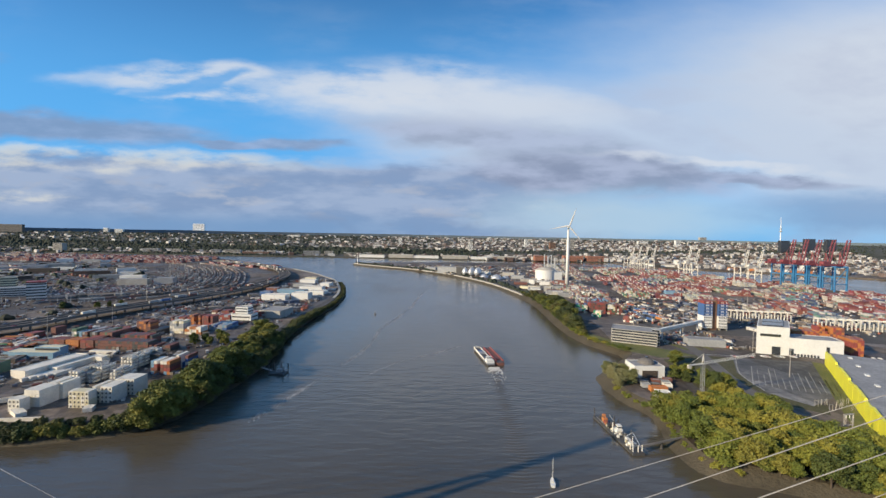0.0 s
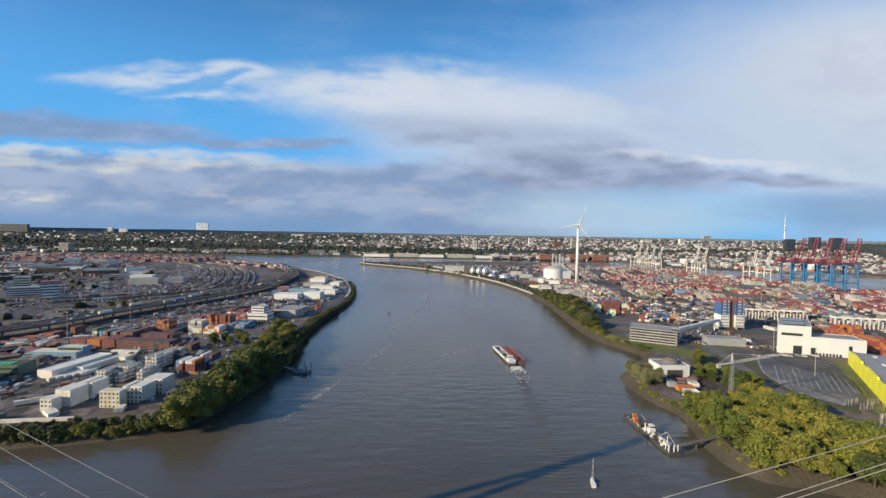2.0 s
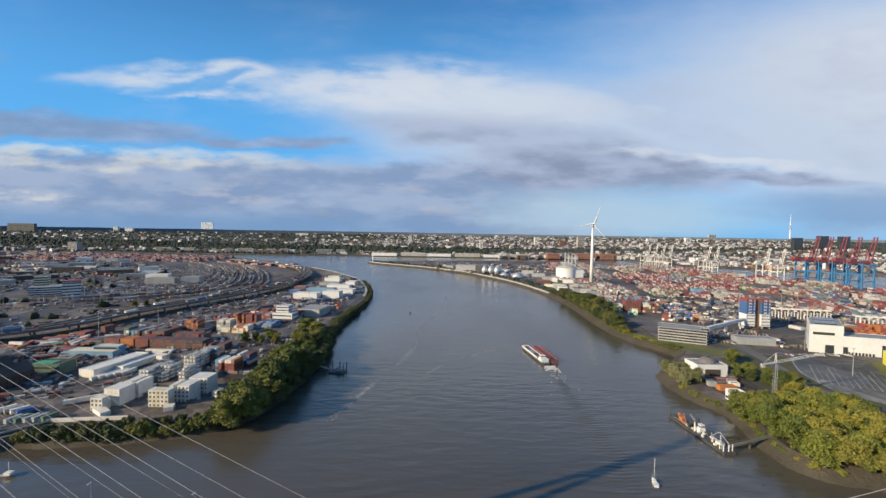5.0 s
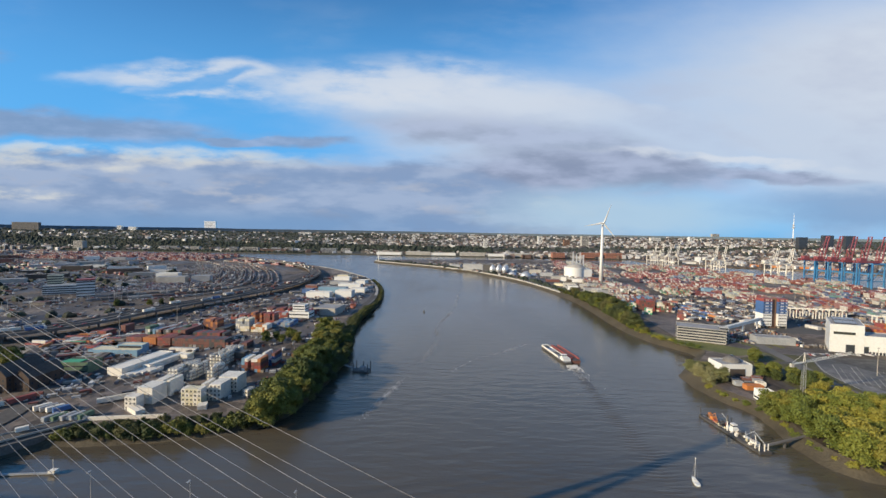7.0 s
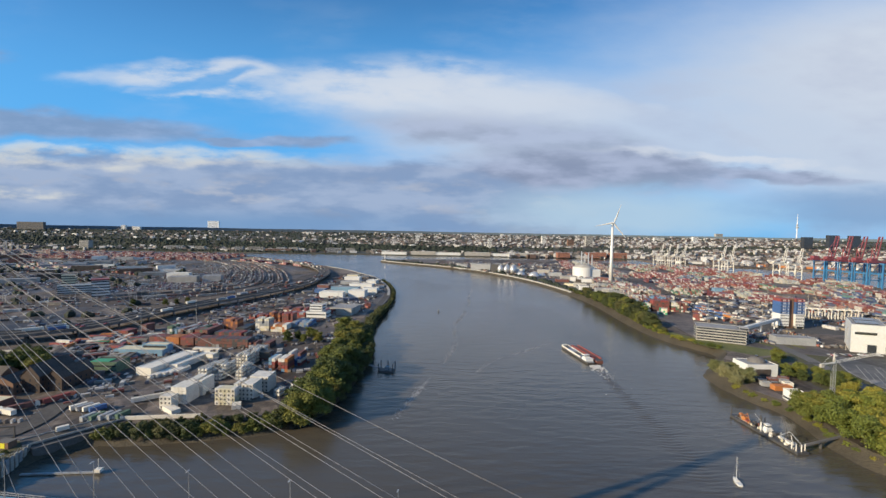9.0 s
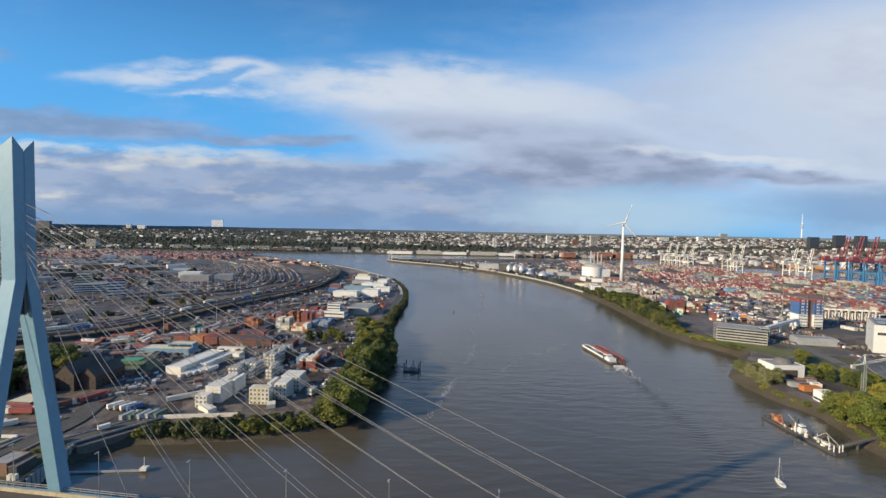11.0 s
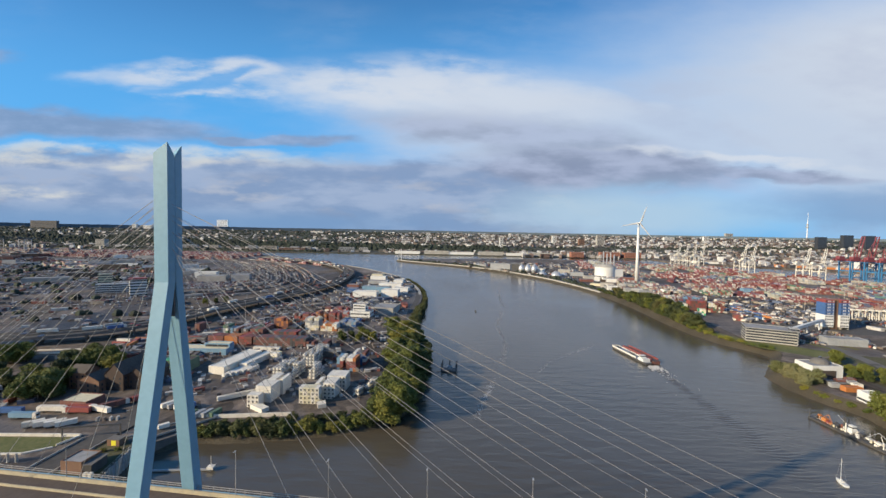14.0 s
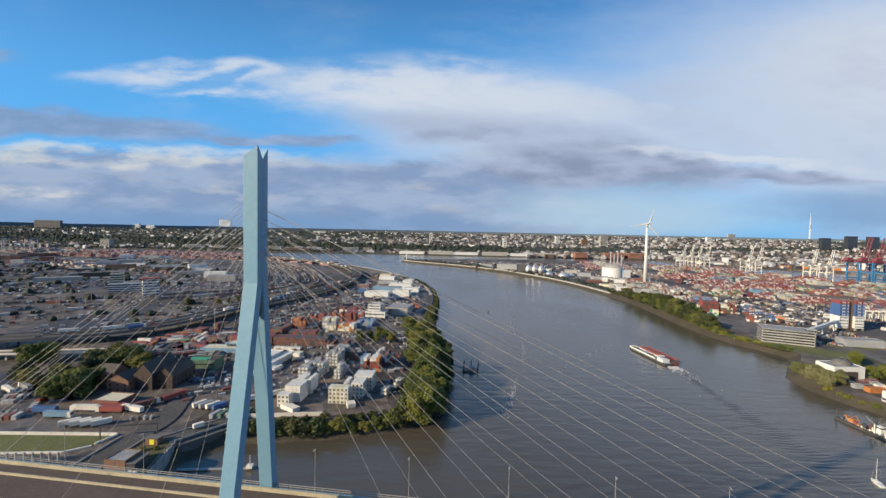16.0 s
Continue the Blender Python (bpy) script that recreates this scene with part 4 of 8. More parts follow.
# ---- buildings ----
def building(name, label, x, y, w, d, h, floors=0, wall="white_clean", rot=0.0, roof="roof", z=LAND, sill=0.9, win=1.4, parapet=0.5, category="building", glass="glass", faces="fblr", group="", frac=0.92):
    """A block with a slab roof, a parapet and bands of windows set proud of its walls, one part a storey and side."""
    ob = thing(name, label, category, pose(x, y, z, 0, 0, rot), group)
    bm = B()
    cbox(bm, 0, 0, -0.5, w, d, h + 0.5)
    shell = part("wall", bm, M[wall], ob)
    bm = B()
    cbox(bm, 0, 0, h, w - 0.7, d - 0.7, 0.12)
    part("roof", bm, M[roof], ob)
    bm = B()
    for a in ((-w / 2, w / 2, -d / 2, -d / 2 + 0.35), (-w / 2, w / 2, d / 2 - 0.35, d / 2), (-w / 2, -w / 2 + 0.35, -d / 2 + 0.35, d / 2 - 0.35), (w / 2 - 0.35, w / 2, -d / 2 + 0.35, d / 2 - 0.35)):
        box(bm, *a, h, h + parapet)
    part("parapet", bm, M[wall], ob)
    if floors:
        fh = h / floors
        for side in faces:
            if side in "fb":
                me = mesh_box(w * frac, 0.12, win, M[glass])
            else:
                me = mesh_box(0.12, d * frac, win, M[glass])
            for f in range(floors):
                o = part("window", me, None, shell)
                px, py = {"f": (0, -d / 2), "b": (0, d / 2), "l": (-w / 2, 0), "r": (w / 2, 0)}[side]
                o.location = (px, py, f * fh + sill)
    return ob


def mesh_box(w, d, h, material):
    bm = B()
    cbox(bm, 0, 0, 0, w, d, h)
    return mesh(bm, material)


def gable(name, label, x, y, w, d, h, ridge, wall, roof, rot=0.0, windows=3, category="house", z=LAND):
    """A pitched-roof house, ridge along its depth."""
    ob = thing(name, label, category, pose(x, y, z, 0, 0, rot))
    bm = B()
    vs = []
    for yy in (-d / 2, d / 2):
        vs.append([bm.verts.new(p) for p in ((-w / 2, yy, -0.4), (w / 2, yy, -0.4), (w / 2, yy, h), (0, yy, h + ridge), (-w / 2, yy, h))])
    bm.faces.new(vs[0])
    bm.faces.new(vs[1][::-1])
    for i in range(5):
        bm.faces.new((vs[0][i], vs[0][(i + 1) % 5], vs[1][(i + 1) % 5], vs[1][i]))
    shell = part("wall", bm, M[wall], ob)
    for s in (-1, 1):
        bm = B()
        a = Vector((s * (w / 2 + 0.4), 0, h - 0.4 * ridge / (w / 2)))
        b = Vector((0, 0, h + ridge))
        up = Vector((0, 0, 0.22))
        q = [a + up * 0.2, b + up * 0.2, b + up, a + up]
        rows = [[bm.verts.new((p.x, yy, p.z)) for p in q] for yy in (-d / 2 - 0.4, d / 2 + 0.4)]
        for i in range(4):
            bm.faces.new((rows[0][i], rows[0][(i + 1) % 4], rows[1][(i + 1) % 4], rows[1][i]))
        bm.faces.new(rows[0])
        bm.faces.new(rows[1][::-1])
        part("roof", bm, M[roof], ob)
    if windows:
        me = mesh_box(1.1, 0.12, 1.6, M["glass"])
        ms = mesh_box(0.12, 1.1, 1.6, M["glass"])
        for fl in range(max(1, int(h / 3.2))):
            for i in range(windows):
                o = part("window", me, None, shell)
                o.location = ((i + 0.5) / windows * w - w / 2, -d / 2, fl * 3.2 + 1)
            for s in (-1, 1):
                for i in range(max(2, int(d / 4))):
                    o = part("window", ms, None, shell)
                    o.location = (s * w / 2, (i + 0.5) / max(2, int(d / 4)) * d - d / 2, fl * 3.2 + 1)
    return ob


# ---- containers ----
def container_mesh(length, material, high=2.6, ribs=True):
    """A box container with proud corner posts and rails round slightly recessed walls."""
    bm = B()
    w, l = 1.22, length / 2
    box(bm, -w + 0.04, w - 0.04, -l + 0.05, l - 0.05, 0.1, high - 0.06)
    for sx in (-1, 1):
        for sy in (-1, 1):
            cbox(bm, sx * (w - 0.08), sy * (l - 0.08), 0, 0.16, 0.16, high)
        for z in (0, high - 0.14):
            box(bm, sx * (w - 0.07) - 0.07, sx * (w - 0.07) + 0.07, -l + 0.16, l - 0.16, z, z + 0.14)
    return mesh(bm, material)


def door_mesh(high, material):
    bm = B()
    cbox(bm, 0, 0, 0.18, 2.16, 0.07, high - 0.36)
    return mesh(bm, material)


def cooler_mesh():
    bm = B()
    cbox(bm, 0.1, 0, 0.45, 1.1, 0.08, 1.2)
    return mesh(bm, M["dark"])


BOXMESH, DOOR, COOLER = {}, {}, cooler_mesh()
COLOUR_WORDS = {"white": "white", "cream": "cream", "red": "red", "orange": "orange", "rust": "red-brown", "blue": "blue", "light_blue": "light blue", "green": "green", "grey": "grey", "dark": "black", "moss": "grey-green"}


def container(x, y, z, rot, colour, long_=True, reefer=False, group="stacked containers"):
    key = (colour, long_)
    ln = 12.19 if long_ else 6.06
    if key not in BOXMESH:
        BOXMESH[key] = container_mesh(ln, M[colour])
        DOOR[key] = door_mesh(2.6, M[colour])
    ob = thing("refrigerated_container" if reefer else "shipping_container",
               f"{COLOUR_WORDS[colour]} steel {'refrigerated' if reefer else 'shipping'} container in a harbour stack", "container", pose(x, y, z, 0, 0, rot), group)
    part("body", BOXMESH[key], None, ob)
    o = part("cooling_unit" if reefer else "door", COOLER if reefer else DOOR[key], None, ob)
    o.location = (0, -ln / 2 - 0.01, 0)
    return ob


CRNG = random.Random(11)


JOINED = {}


def far_box(x, y, z, rot, colour):
    """A container of the far stacks, kept for its colour's joined mesh."""
    verts, faces = JOINED.setdefault(colour, ([], []))
    ca, sa, n = math.cos(radians(rot)), math.sin(radians(rot)), len(verts)
    for zz in (z, z + 2.58):
        for du, dv in ((-1.2, -6.05), (1.2, -6.05), (1.2, 6.05), (-1.2, 6.05)):
            verts.append((x + du * ca - dv * sa, y + du * sa + dv * ca, zz))
    for f in ((3, 2, 1, 0), (4, 5, 6, 7), (0, 1, 5, 4), (1, 2, 6, 5), (2, 3, 7, 6), (3, 0, 4, 7)):
        faces.append([n + i for i in f])


def block(x, y, rot, across, along, tiers, colours, long_=True, reefer=False, uneven=0.0, z=LAND, near=True):
    """A block of stacked containers, its near corner at x, y: columns across, rows along, tiers high."""
    ca, sa = math.cos(radians(rot)), math.sin(radians(rot))
    pl = 12.5 if long_ else 6.3
    for i in range(across):
        for j in range(along):
            top = tiers - (CRNG.randint(0, tiers - 1) if CRNG.random() < uneven else 0)
            for k in range(top):
                u, v = (i + 0.5) * 2.55, (j + 0.5) * pl
                px, py, c = x + u * ca - v * sa, y + u * sa + v * ca, CRNG.choice(colours)
                if py > 398 or px > 0:
                    far_box(px, py, z + k * 2.62, rot, c)
                else:
                    container(px, py, z + k * 2.62, rot, c, long_, reefer)


def tank_meshes():
    bm = B()
    rings = [(-2.85, 0.5), (-2.7, 0.85), (-2.4, 1.05), (2.4, 1.05), (2.7, 0.85), (2.85, 0.5)]
    prev = None
    for y, r in rings:
        ring = [bm.verts.new((r * math.cos(t), y, 1.3 + r * math.sin(t))) for t in (i / 12 * 6.2832 for i in range(12))]
        if prev:
            for i in range(12):
                bm.faces.new((prev[i], prev[(i + 1) % 12], ring[(i + 1) % 12], ring[i]))
        else:
            bm.faces.new(ring)
        prev = ring
    bm.faces.new(prev[::-1])
    tank = mesh(bm, M["white"], True)
    bm = B()
    for sx in (-1.15, 1.15):
        for sy in (-2.95, 2.95):
            cbox(bm, sx, sy, 0, 0.14, 0.14, 2.55)
        for z in (0, 2.42):
            box(bm, sx - 0.07, sx + 0.07, -2.88, 2.88, z, z + 0.13)
    for sy in (-2.95, 2.95):
        for z in (0, 2.42):
            box(bm, -1.08, 1.08, sy - 0.07, sy + 0.07, z, z + 0.13)
    return tank, mesh(bm, M["grey"])


TANK, FRAME = tank_meshes()


def tank_block(x, y, rot, across, along, tiers, uneven=0.4):
    ca, sa = math.cos(radians(rot)), math.sin(radians(rot))
    for i in range(across):
        for j in range(along):
            for k in range(tiers - (CRNG.randint(0, 2) if CRNG.random() < uneven else 0)):
                u, v = (i + 0.5) * 2.6, (j + 0.5) * 6.3
                ob = thing("tank_container", "white cylindrical tank container in a grey frame", "container", pose(x + u * ca - v * sa, y + u * sa + v * ca, LAND + k * 2.6, 0, 0, rot), "stacked tank containers")
                part("tank", TANK, None, ob)
                part("frame", FRAME, None, ob)


# ---- western yards ----
block(-215, 258, -4, 5, 1, 4, ["cream", "cream", "white"], False, True)
block(-207, 266, -4, 5, 1, 4, ["white"], True, True, 0.2)
block(-203, 280, -4, 5, 1, 4, ["white"], True, True, 0.3)
block(-201, 250.5, 20, 2, 1, 1, ["white"], False)
block(-245, 252, -6, 3, 1, 3, ["white"], False, True)
block(-243, 260, -6, 4, 1, 4, ["white"], True, False)
block(-240, 273, -6, 4, 1, 4, ["white"], True, False, 0.4)
block(-232, 243, 55, 2, 1, 1, ["white"], True)
block(-262, 236, 80, 2, 1, 1, ["white"], True)
tank_block(-247, 296, -8, 3, 4, 4)
tank_block(-237, 300, -8, 2, 3, 4)
tank_block(-236, 330, -8, 4, 5, 4)
tank_block(-222, 300, -8, 2, 3, 4)
tank_block(-184, 272, -25, 2, 4, 2)
block(-206, 320, -6, 6, 1, 4, ["rust", "red", "rust", "orange", "light_blue", "white"], True, False, 0.35)
block(-196, 335, -6, 4, 1, 4, ["blue", "white", "red", "rust"], True, False, 0.4)
block(-215, 345, 84, 3, 1, 3, ["rust", "dark", "blue"], True)
block(-262, 346, 80, 3, 1, 2, ["cream", "white"], False)
for i in range(5):
    block(-286 + i * 3.2, 302 + i * 3, -12, 1, 2 if i < 3 else 1, 1, ["white"], True)
block(-345, 392, -5, 6, 1, 3, ["rust", "rust", "red"], True, False, 0.1)
block(-329, 391, -5, 5, 1, 3, ["orange"], True)
block(-315, 390, -5, 5, 2, 3, ["rust", "red", "rust"], True, False, 0.2)
block(-301, 389, -5, 20, 1, 3, ["rust", "dark", "rust", "rust"], True, False, 0.08)
block(-341, 412, -5, 4, 1, 5, ["moss", "light_blue", "grey", "white"], True, False, 0.4)
block(-330, 411, -5, 6, 2, 4, ["rust", "rust", "dark", "grey"], True, False, 0.5)
block(-313, 410, -5, 5, 2, 4, ["moss", "rust", "rust"], True, False, 0.5)
block(-298, 412, -5, 14, 1, 3, ["rust", "dark", "red"], True, False, 0.4)
block(-332, 440, -5, 10, 1, 3, ["red", "rust", "grey", "rust"], True, False, 0.4)
block(-304, 448, -5, 6, 1, 5, ["rust", "orange", "rust"], True, False, 0.3)
block(-288, 440, -5, 4, 2, 2, ["grey", "dark", "rust"], True, False, 0.4)
block(-272, 452, -5, 6, 1, 5, ["cream", "white", "grey"], True, False, 0.2)
block(-254, 448, -5, 7, 1, 3, ["orange", "cream", "white"], True, False, 0.3)
block(-270, 486, -5, 5, 1, 5, ["rust", "orange", "rust"], True, False, 0.3)
block(-254, 482, -5, 5, 1, 5, ["rust", "red", "rust"], True, False, 0.3)
block(-300, 500, -5, 9, 1, 3, ["red", "rust", "grey"], True, False, 0.5)
block(-240, 470, -5, 8, 2, 2, ["light_blue", "grey", "grey", "blue"], True, False, 0.2)
block(-262, 515, -5, 10, 1, 3, ["grey", "rust", "red"], True, False, 0.4)
block(-236, 540, -5, 12, 1, 3, ["rust", "red", "grey"], True, False, 0.4)
block(-275, 545, -5, 12, 1, 3, ["rust", "red", "rust", "white"], True, False, 0.4)
block(-385, 440, -5, 2, 1, 3, ["rust"], True)
block(-398, 425, -5, 4, 1, 2, ["red", "rust"], True)
block(-250, 385, -5, 8, 1, 2, ["rust", "dark", "grey"], True, False, 0.4)
block(-270, 372, 85, 2, 2, 1, ["white", "grey"], True)
building("storage_shed", "long white storage shed with a low roof", -289, 332, 13, 46, 5.5, 0, "white", -12, "white", category="shed")
building("storage_shed", "long white storage shed with a low roof", -276, 340, 7, 36, 4.0, 0, "white", -12, "white", category="shed")
shed = building("flat_roof_shed", "low grey-green shed with a bright green roof strip", -327, 321, 21, 14, 8, 2, "moss", 0, "roof_dark", category="shed", faces="f", win=1.0)
bm = B()
cbox(bm, -3, -2.5, 8.12, 14, 8, 0.5)
part("roof_strip", bm, M["green"], shed, "bright green roof strip")
building("flat_roof_shed", "low shed with light blue walls and a cream roof", -331, 364, 42, 13, 5, 0, "light_blue", -2, "cream", category="shed")
building("flat_roof_shed", "two-storey shed with light blue walls and a pale roof", -322, 369, 22, 8, 7.5, 1, "light_blue", -2, "cream", category="shed", win=2.5, sill=4.5, faces="f")
building("workshop", "white stepped office block among the yards", -222, 520, 26, 16, 9, 2, "white_clean", -8, category="building")
building("workshop", "white upper block of the yard office", -224, 524, 16, 12, 17, 5, "white_clean", -8, category="building")
building("warehouse", "grey flat-roofed warehouse hall", -196, 556, 30, 34, 9, 0, "concrete", -10, "roof", category="warehouse")
for x, y, w, d, h, c in ((-245, 690, 40, 18, 9, "white_clean"), (-205, 700, 28, 20, 11, "white_clean"), (-235, 745, 50, 16, 10, "light_blue"), (-190, 748, 26, 22, 8, "white_clean"), (-215, 800, 44, 20, 9, "white_clean"),
                         (-245, 850, 40, 18, 8, "grey"), (-205, 870, 20, 26, 8, "white_clean"), (-255, 920, 34, 18, 9, "white_clean"), (-265, 980, 26, 20, 8, "cream"), (-285, 790, 22, 14, 7, "rust"), (-275, 730, 18, 14, 8, "blue")):
    building("warehouse", f"{COLOUR_WORDS.get(c, 'white')} flat-roofed warehouse hall by the river", x, y, w, d, h, 0, c, -6, "roof" if c != "white_clean" else "white", category="warehouse")
ofc = building("office_block", "six-storey office slab with a red top band", -606, 668, 22, 18, 27, 6, "white_clean", 38, win=1.9, category="office building", frac=1.0)
bm = B()
cbox(bm, 0, 0, 26.2, 22.6, 18.6, 2.2)
part("top_band", bm, M["red"], ofc, "red painted top band")
building("office_block", "long low white office wing with window bands", -668, 700, 48, 18, 14, 4, "white_clean", 28, win=1.7, category="office building", frac=1.0)
building("office_block", "seven-storey cream office slab", -700, 722, 18, 16, 28, 7, "cream", 28, win=1.7, category="office building", frac=1.0)
building("warehouse", "long white logistics hall with a pale roof", -590, 862, 52, 26, 12, 0, "concrete", 14, "roof", category="warehouse")
building("warehouse", "grey logistics hall in the rail yard", -540, 880, 34, 26, 13, 0, "grey", 14, "roof", category="warehouse")
building("warehouse", "small white hall in the rail yard", -640, 930, 44, 20, 12, 0, "white_clean", 10, "white", category="warehouse")
gable("brick_house", "brown brick gabled customs house", -357, 279, 15, 15, 8, 4, "brick", "roof_dark", -3, 3)
gable("brick_house", "dark brick gabled hall with a steep roof", -343, 289, 13, 26, 11, 7, "dark_brick", "roof_dark", -4, 3)
gable("brick_house", "dark brick gabled hall with a steep roof", -330.5, 291, 11, 24, 9, 5.5, "dark_brick", "roof_dark", -4, 3)
gable("brick_house", "grey-brown brick house with three storeys", -370, 284, 11, 12, 11, 4, "brick", "roof_dark", 86, 3)
building("flat_roof_shed", "low red shed with a cream roof", -345, 253, 17, 13, 4.5, 0, "rust", -6, "cream", category="shed")


# ---- eastern terminal ----
building("boat_house", "white two-storey river building with a big grey gate", 182, 325, 24, 17, 9, 0, "white_clean", -2, "roof", category="building")
# garage: its dark window bands stand in for shade in the open deck gaps
building("parking_garage", "grey open parking garage, dark bands for shade between its five decks", 228, 432, 44, 26, 14, 5, "concrete", -28, "roof", category="parking garage", win=1.6, sill=1.1, frac=0.98)
building("stair_tower", "glazed grey stair tower of the parking garage", 245, 420, 8, 8, 16, 5, "silver", -28, category="tower", win=2.0)
building("company_office", "ten-storey office tower in white, blue and red panels", 358, 498, 7, 16, 36, 10, "brick", -6, win=1.2, category="office building", faces="b")
building("terminal_hall", "long white terminal hall with dark gates", 377.6, 383.8, 43, 22, 17, 0, "white_clean", -20, "roof", category="hall")


def tall_hall():
    """The deep, tall end of the terminal hall with its dark roof."""
    ob = thing("terminal_hall", "tall white terminal block with a dark roof light", "hall", pose(0, 0, LAND))
    a, along, back = Vector((328.6, 389.4)), Vector((0.943, -0.333)), Vector((0.655, 0.756))
    b = a + along * 27
    poly = [a, b, b + back * 48, a + back * 48]
    bm = B()
    prism(bm, [tuple(p) for p in poly], -0.5, 27)
    part("wall", bm, M["white_clean"], ob)
    mid = sum(poly, Vector((0, 0))) / 4
    bm = B()
    prism(bm, [tuple(p.lerp(mid, 0.06)) for p in poly], 27, 27.2)
    part("roof", bm, M["roof"], ob)
    for f0, f1 in ((0.06, 0.46), (0.54, 0.9)):
        q = [a + along * u * 27 + back * 48 * v for u, v in ((0.14, f0), (0.80, f0), (0.80, f1), (0.14, f1))]
        bm = B()
        prism(bm, [tuple(p) for p in q], 27.2, 28.2)
        part("roof_light", bm, M["glass"], ob, "dark glazed roof light")
    n = Vector((-0.333, -0.943))
    for u0, u1, z0, z1 in ((3, 20, 17.5, 20), (13, 20, 0.2, 8)):
        q = [a + along * u0, a + along * u1, a + along * u1 + n * 0.3, a + along * u0 + n * 0.3]
        bm = B()
        prism(bm, [tuple(p) for p in q], z0, z1)
        part("gate" if z0 < 1 else "window_band", bm, M["glass"], ob, "dark opening")


tall_hall()
building("low_shed", "low grey shed with a curved roof edge", 296, 418, 36, 13, 7, 0, "grey", -12, "roof", category="shed")


def yellow_hall():
    ob = thing("logistics_hall", "huge hall with bright yellow panel walls and a grey roof", "hall", pose(0, 0, LAND))
    a, b = Vector((364, 354)), Vector((250, 206))
    t = (b - a).normalized()
    n = Vector((-t.y, t.x))
    n = n if n.x > 0 else -n
    poly = [a, b, b + n * 150, a + n * 150]
    bm = B()
    prism(bm, [tuple(p) for p in poly], -0.5, 11)
    part("wall", bm, M["grey"], ob)
    bm = B()
    ins = [p + (sum(poly, Vector((0, 0))) / 4 - p).normalized() * 1.2 for p in poly]
    prism(bm, [tuple(p) for p in ins], 11, 11.15)
    part("roof", bm, M["roof"], ob)
    for k in range(30):
        c = a + t * (12 + k % 6 * 28) + n * (14 + k // 6 * 26)
        bm = B()
        prism(bm, [tuple(c + t * du + n * dv) for du, dv in ((-2.4, -1.2), (2.4, -1.2), (2.4, 1.2), (-2.4, 1.2))], 11.15, 11.7)
        part("roof_light", bm, M["white_clean"], ob, "pale roof light")
    steps = 12
    ln = (b - a).length
    for i in range(steps):
        p, q = a + t * (i * ln / steps + 0.2), a + t * ((i + 1) * ln / steps - 0.2)
        h = 13 if i % 3 else 11.6
        bm = B()
        prism(bm, [tuple(v) for v in (p - n * 0.3, q - n * 0.3, q + n * 1.2, p + n * 1.2)], 0, h)
        part("panel", bm, M["yellow"], ob, "bright yellow wall panel")


yellow_hall()


def office_panels():
    """Coloured facade panels of the office tower."""
    ob = thing("office_wing", "office wings in white, blue and red panels round a brown core", "office building", pose(358, 494, LAND, 0, 0, -6))
    for sx in (-1, 1):
        for f in range(9):
            bm = B()
            cbox(bm, sx * 8.7, 0, 3 + f * 3.7, 10.2, 14, 3.6)
            part("panel", bm, M["white_clean" if f < 4 else "blue" if f < 7 else ("red" if f == 8 else "blue")], ob)
            for i in range(5):
                bm = B()
                cbox(bm, sx * 8.7 + (i - 2) * 1.95, -7, 3 + f * 3.7 + 1.1, 1.2, 0.14, 1.4)
                part("window", bm, M["glass" if f < 4 or i % 3 == 0 else "white_clean"], ob)
    bm = B()
    for sx in (-1, 1):
        for k in (-4, 4):
            cbox(bm, sx * 11 + k, 0, -0.5, 0.9, 10, 3.5)
    part("stilts", bm, M["concrete"], ob)


office_panels()
block(224, 598, -8, 7, 1, 4, ["green", "cream", "rust", "white"], True, False, 0.4)
block(244, 594, -8, 9, 1, 6, ["rust", "red", "rust", "dark", "rust"], True, False, 0.2)
block(270, 590, -8, 8, 1, 5, ["rust", "white", "cream", "red", "rust", "moss"], True, False, 0.3)
block(236, 624, -10, 9, 1, 5, ["rust", "blue", "grey", "dark", "rust"], True, False, 0.4)
block(262, 620, -10, 9, 1, 5, ["red", "rust", "cream", "rust"], True, False, 0.4)
block(290, 615, -10, 8, 1, 4, ["white", "rust", "grey", "moss"], True, False, 0.5)
block(250, 665, -16, 9, 2, 4, ["rust", "grey", "cream", "rust", "white"], True, False, 0.4)
block(276, 660, -16, 9, 2, 4, ["red", "white", "light_blue", "rust"], True, False, 0.4)
building("blue_roof_shed", "low shed with a bright blue roof between container rows", 504, 822, 22, 14, 6, 0, "light_blue", -10, "blue", category="shed")
building("red_roof_shed", "long low shed with a red roof between container rows", 528, 784, 56, 12, 6, 0, "red", -4, "red", category="shed")
block(238, 572, -30, 5, 1, 3, ["cream", "white", "green"], True, False, 0.4)
block(266, 535, -30, 5, 1, 3, ["white", "red", "rust"], True, False, 0.4)
block(388, 424, -20, 12, 2, 6, ["orange", "orange", "red", "orange"], True, False, 0.3)
block(455, 455, -20, 10, 1, 5, ["orange", "red", "rust"], True, False, 0.3)
block(418, 382, -20, 4, 1, 6, ["orange", "orange", "red"], True, False, 0.1)
block(432, 402, -20, 6, 1, 5, ["orange", "rust"], True, False, 0.2)
block(495, 400, -20, 5, 1, 3, ["green", "cream"], True, False, 0.2)


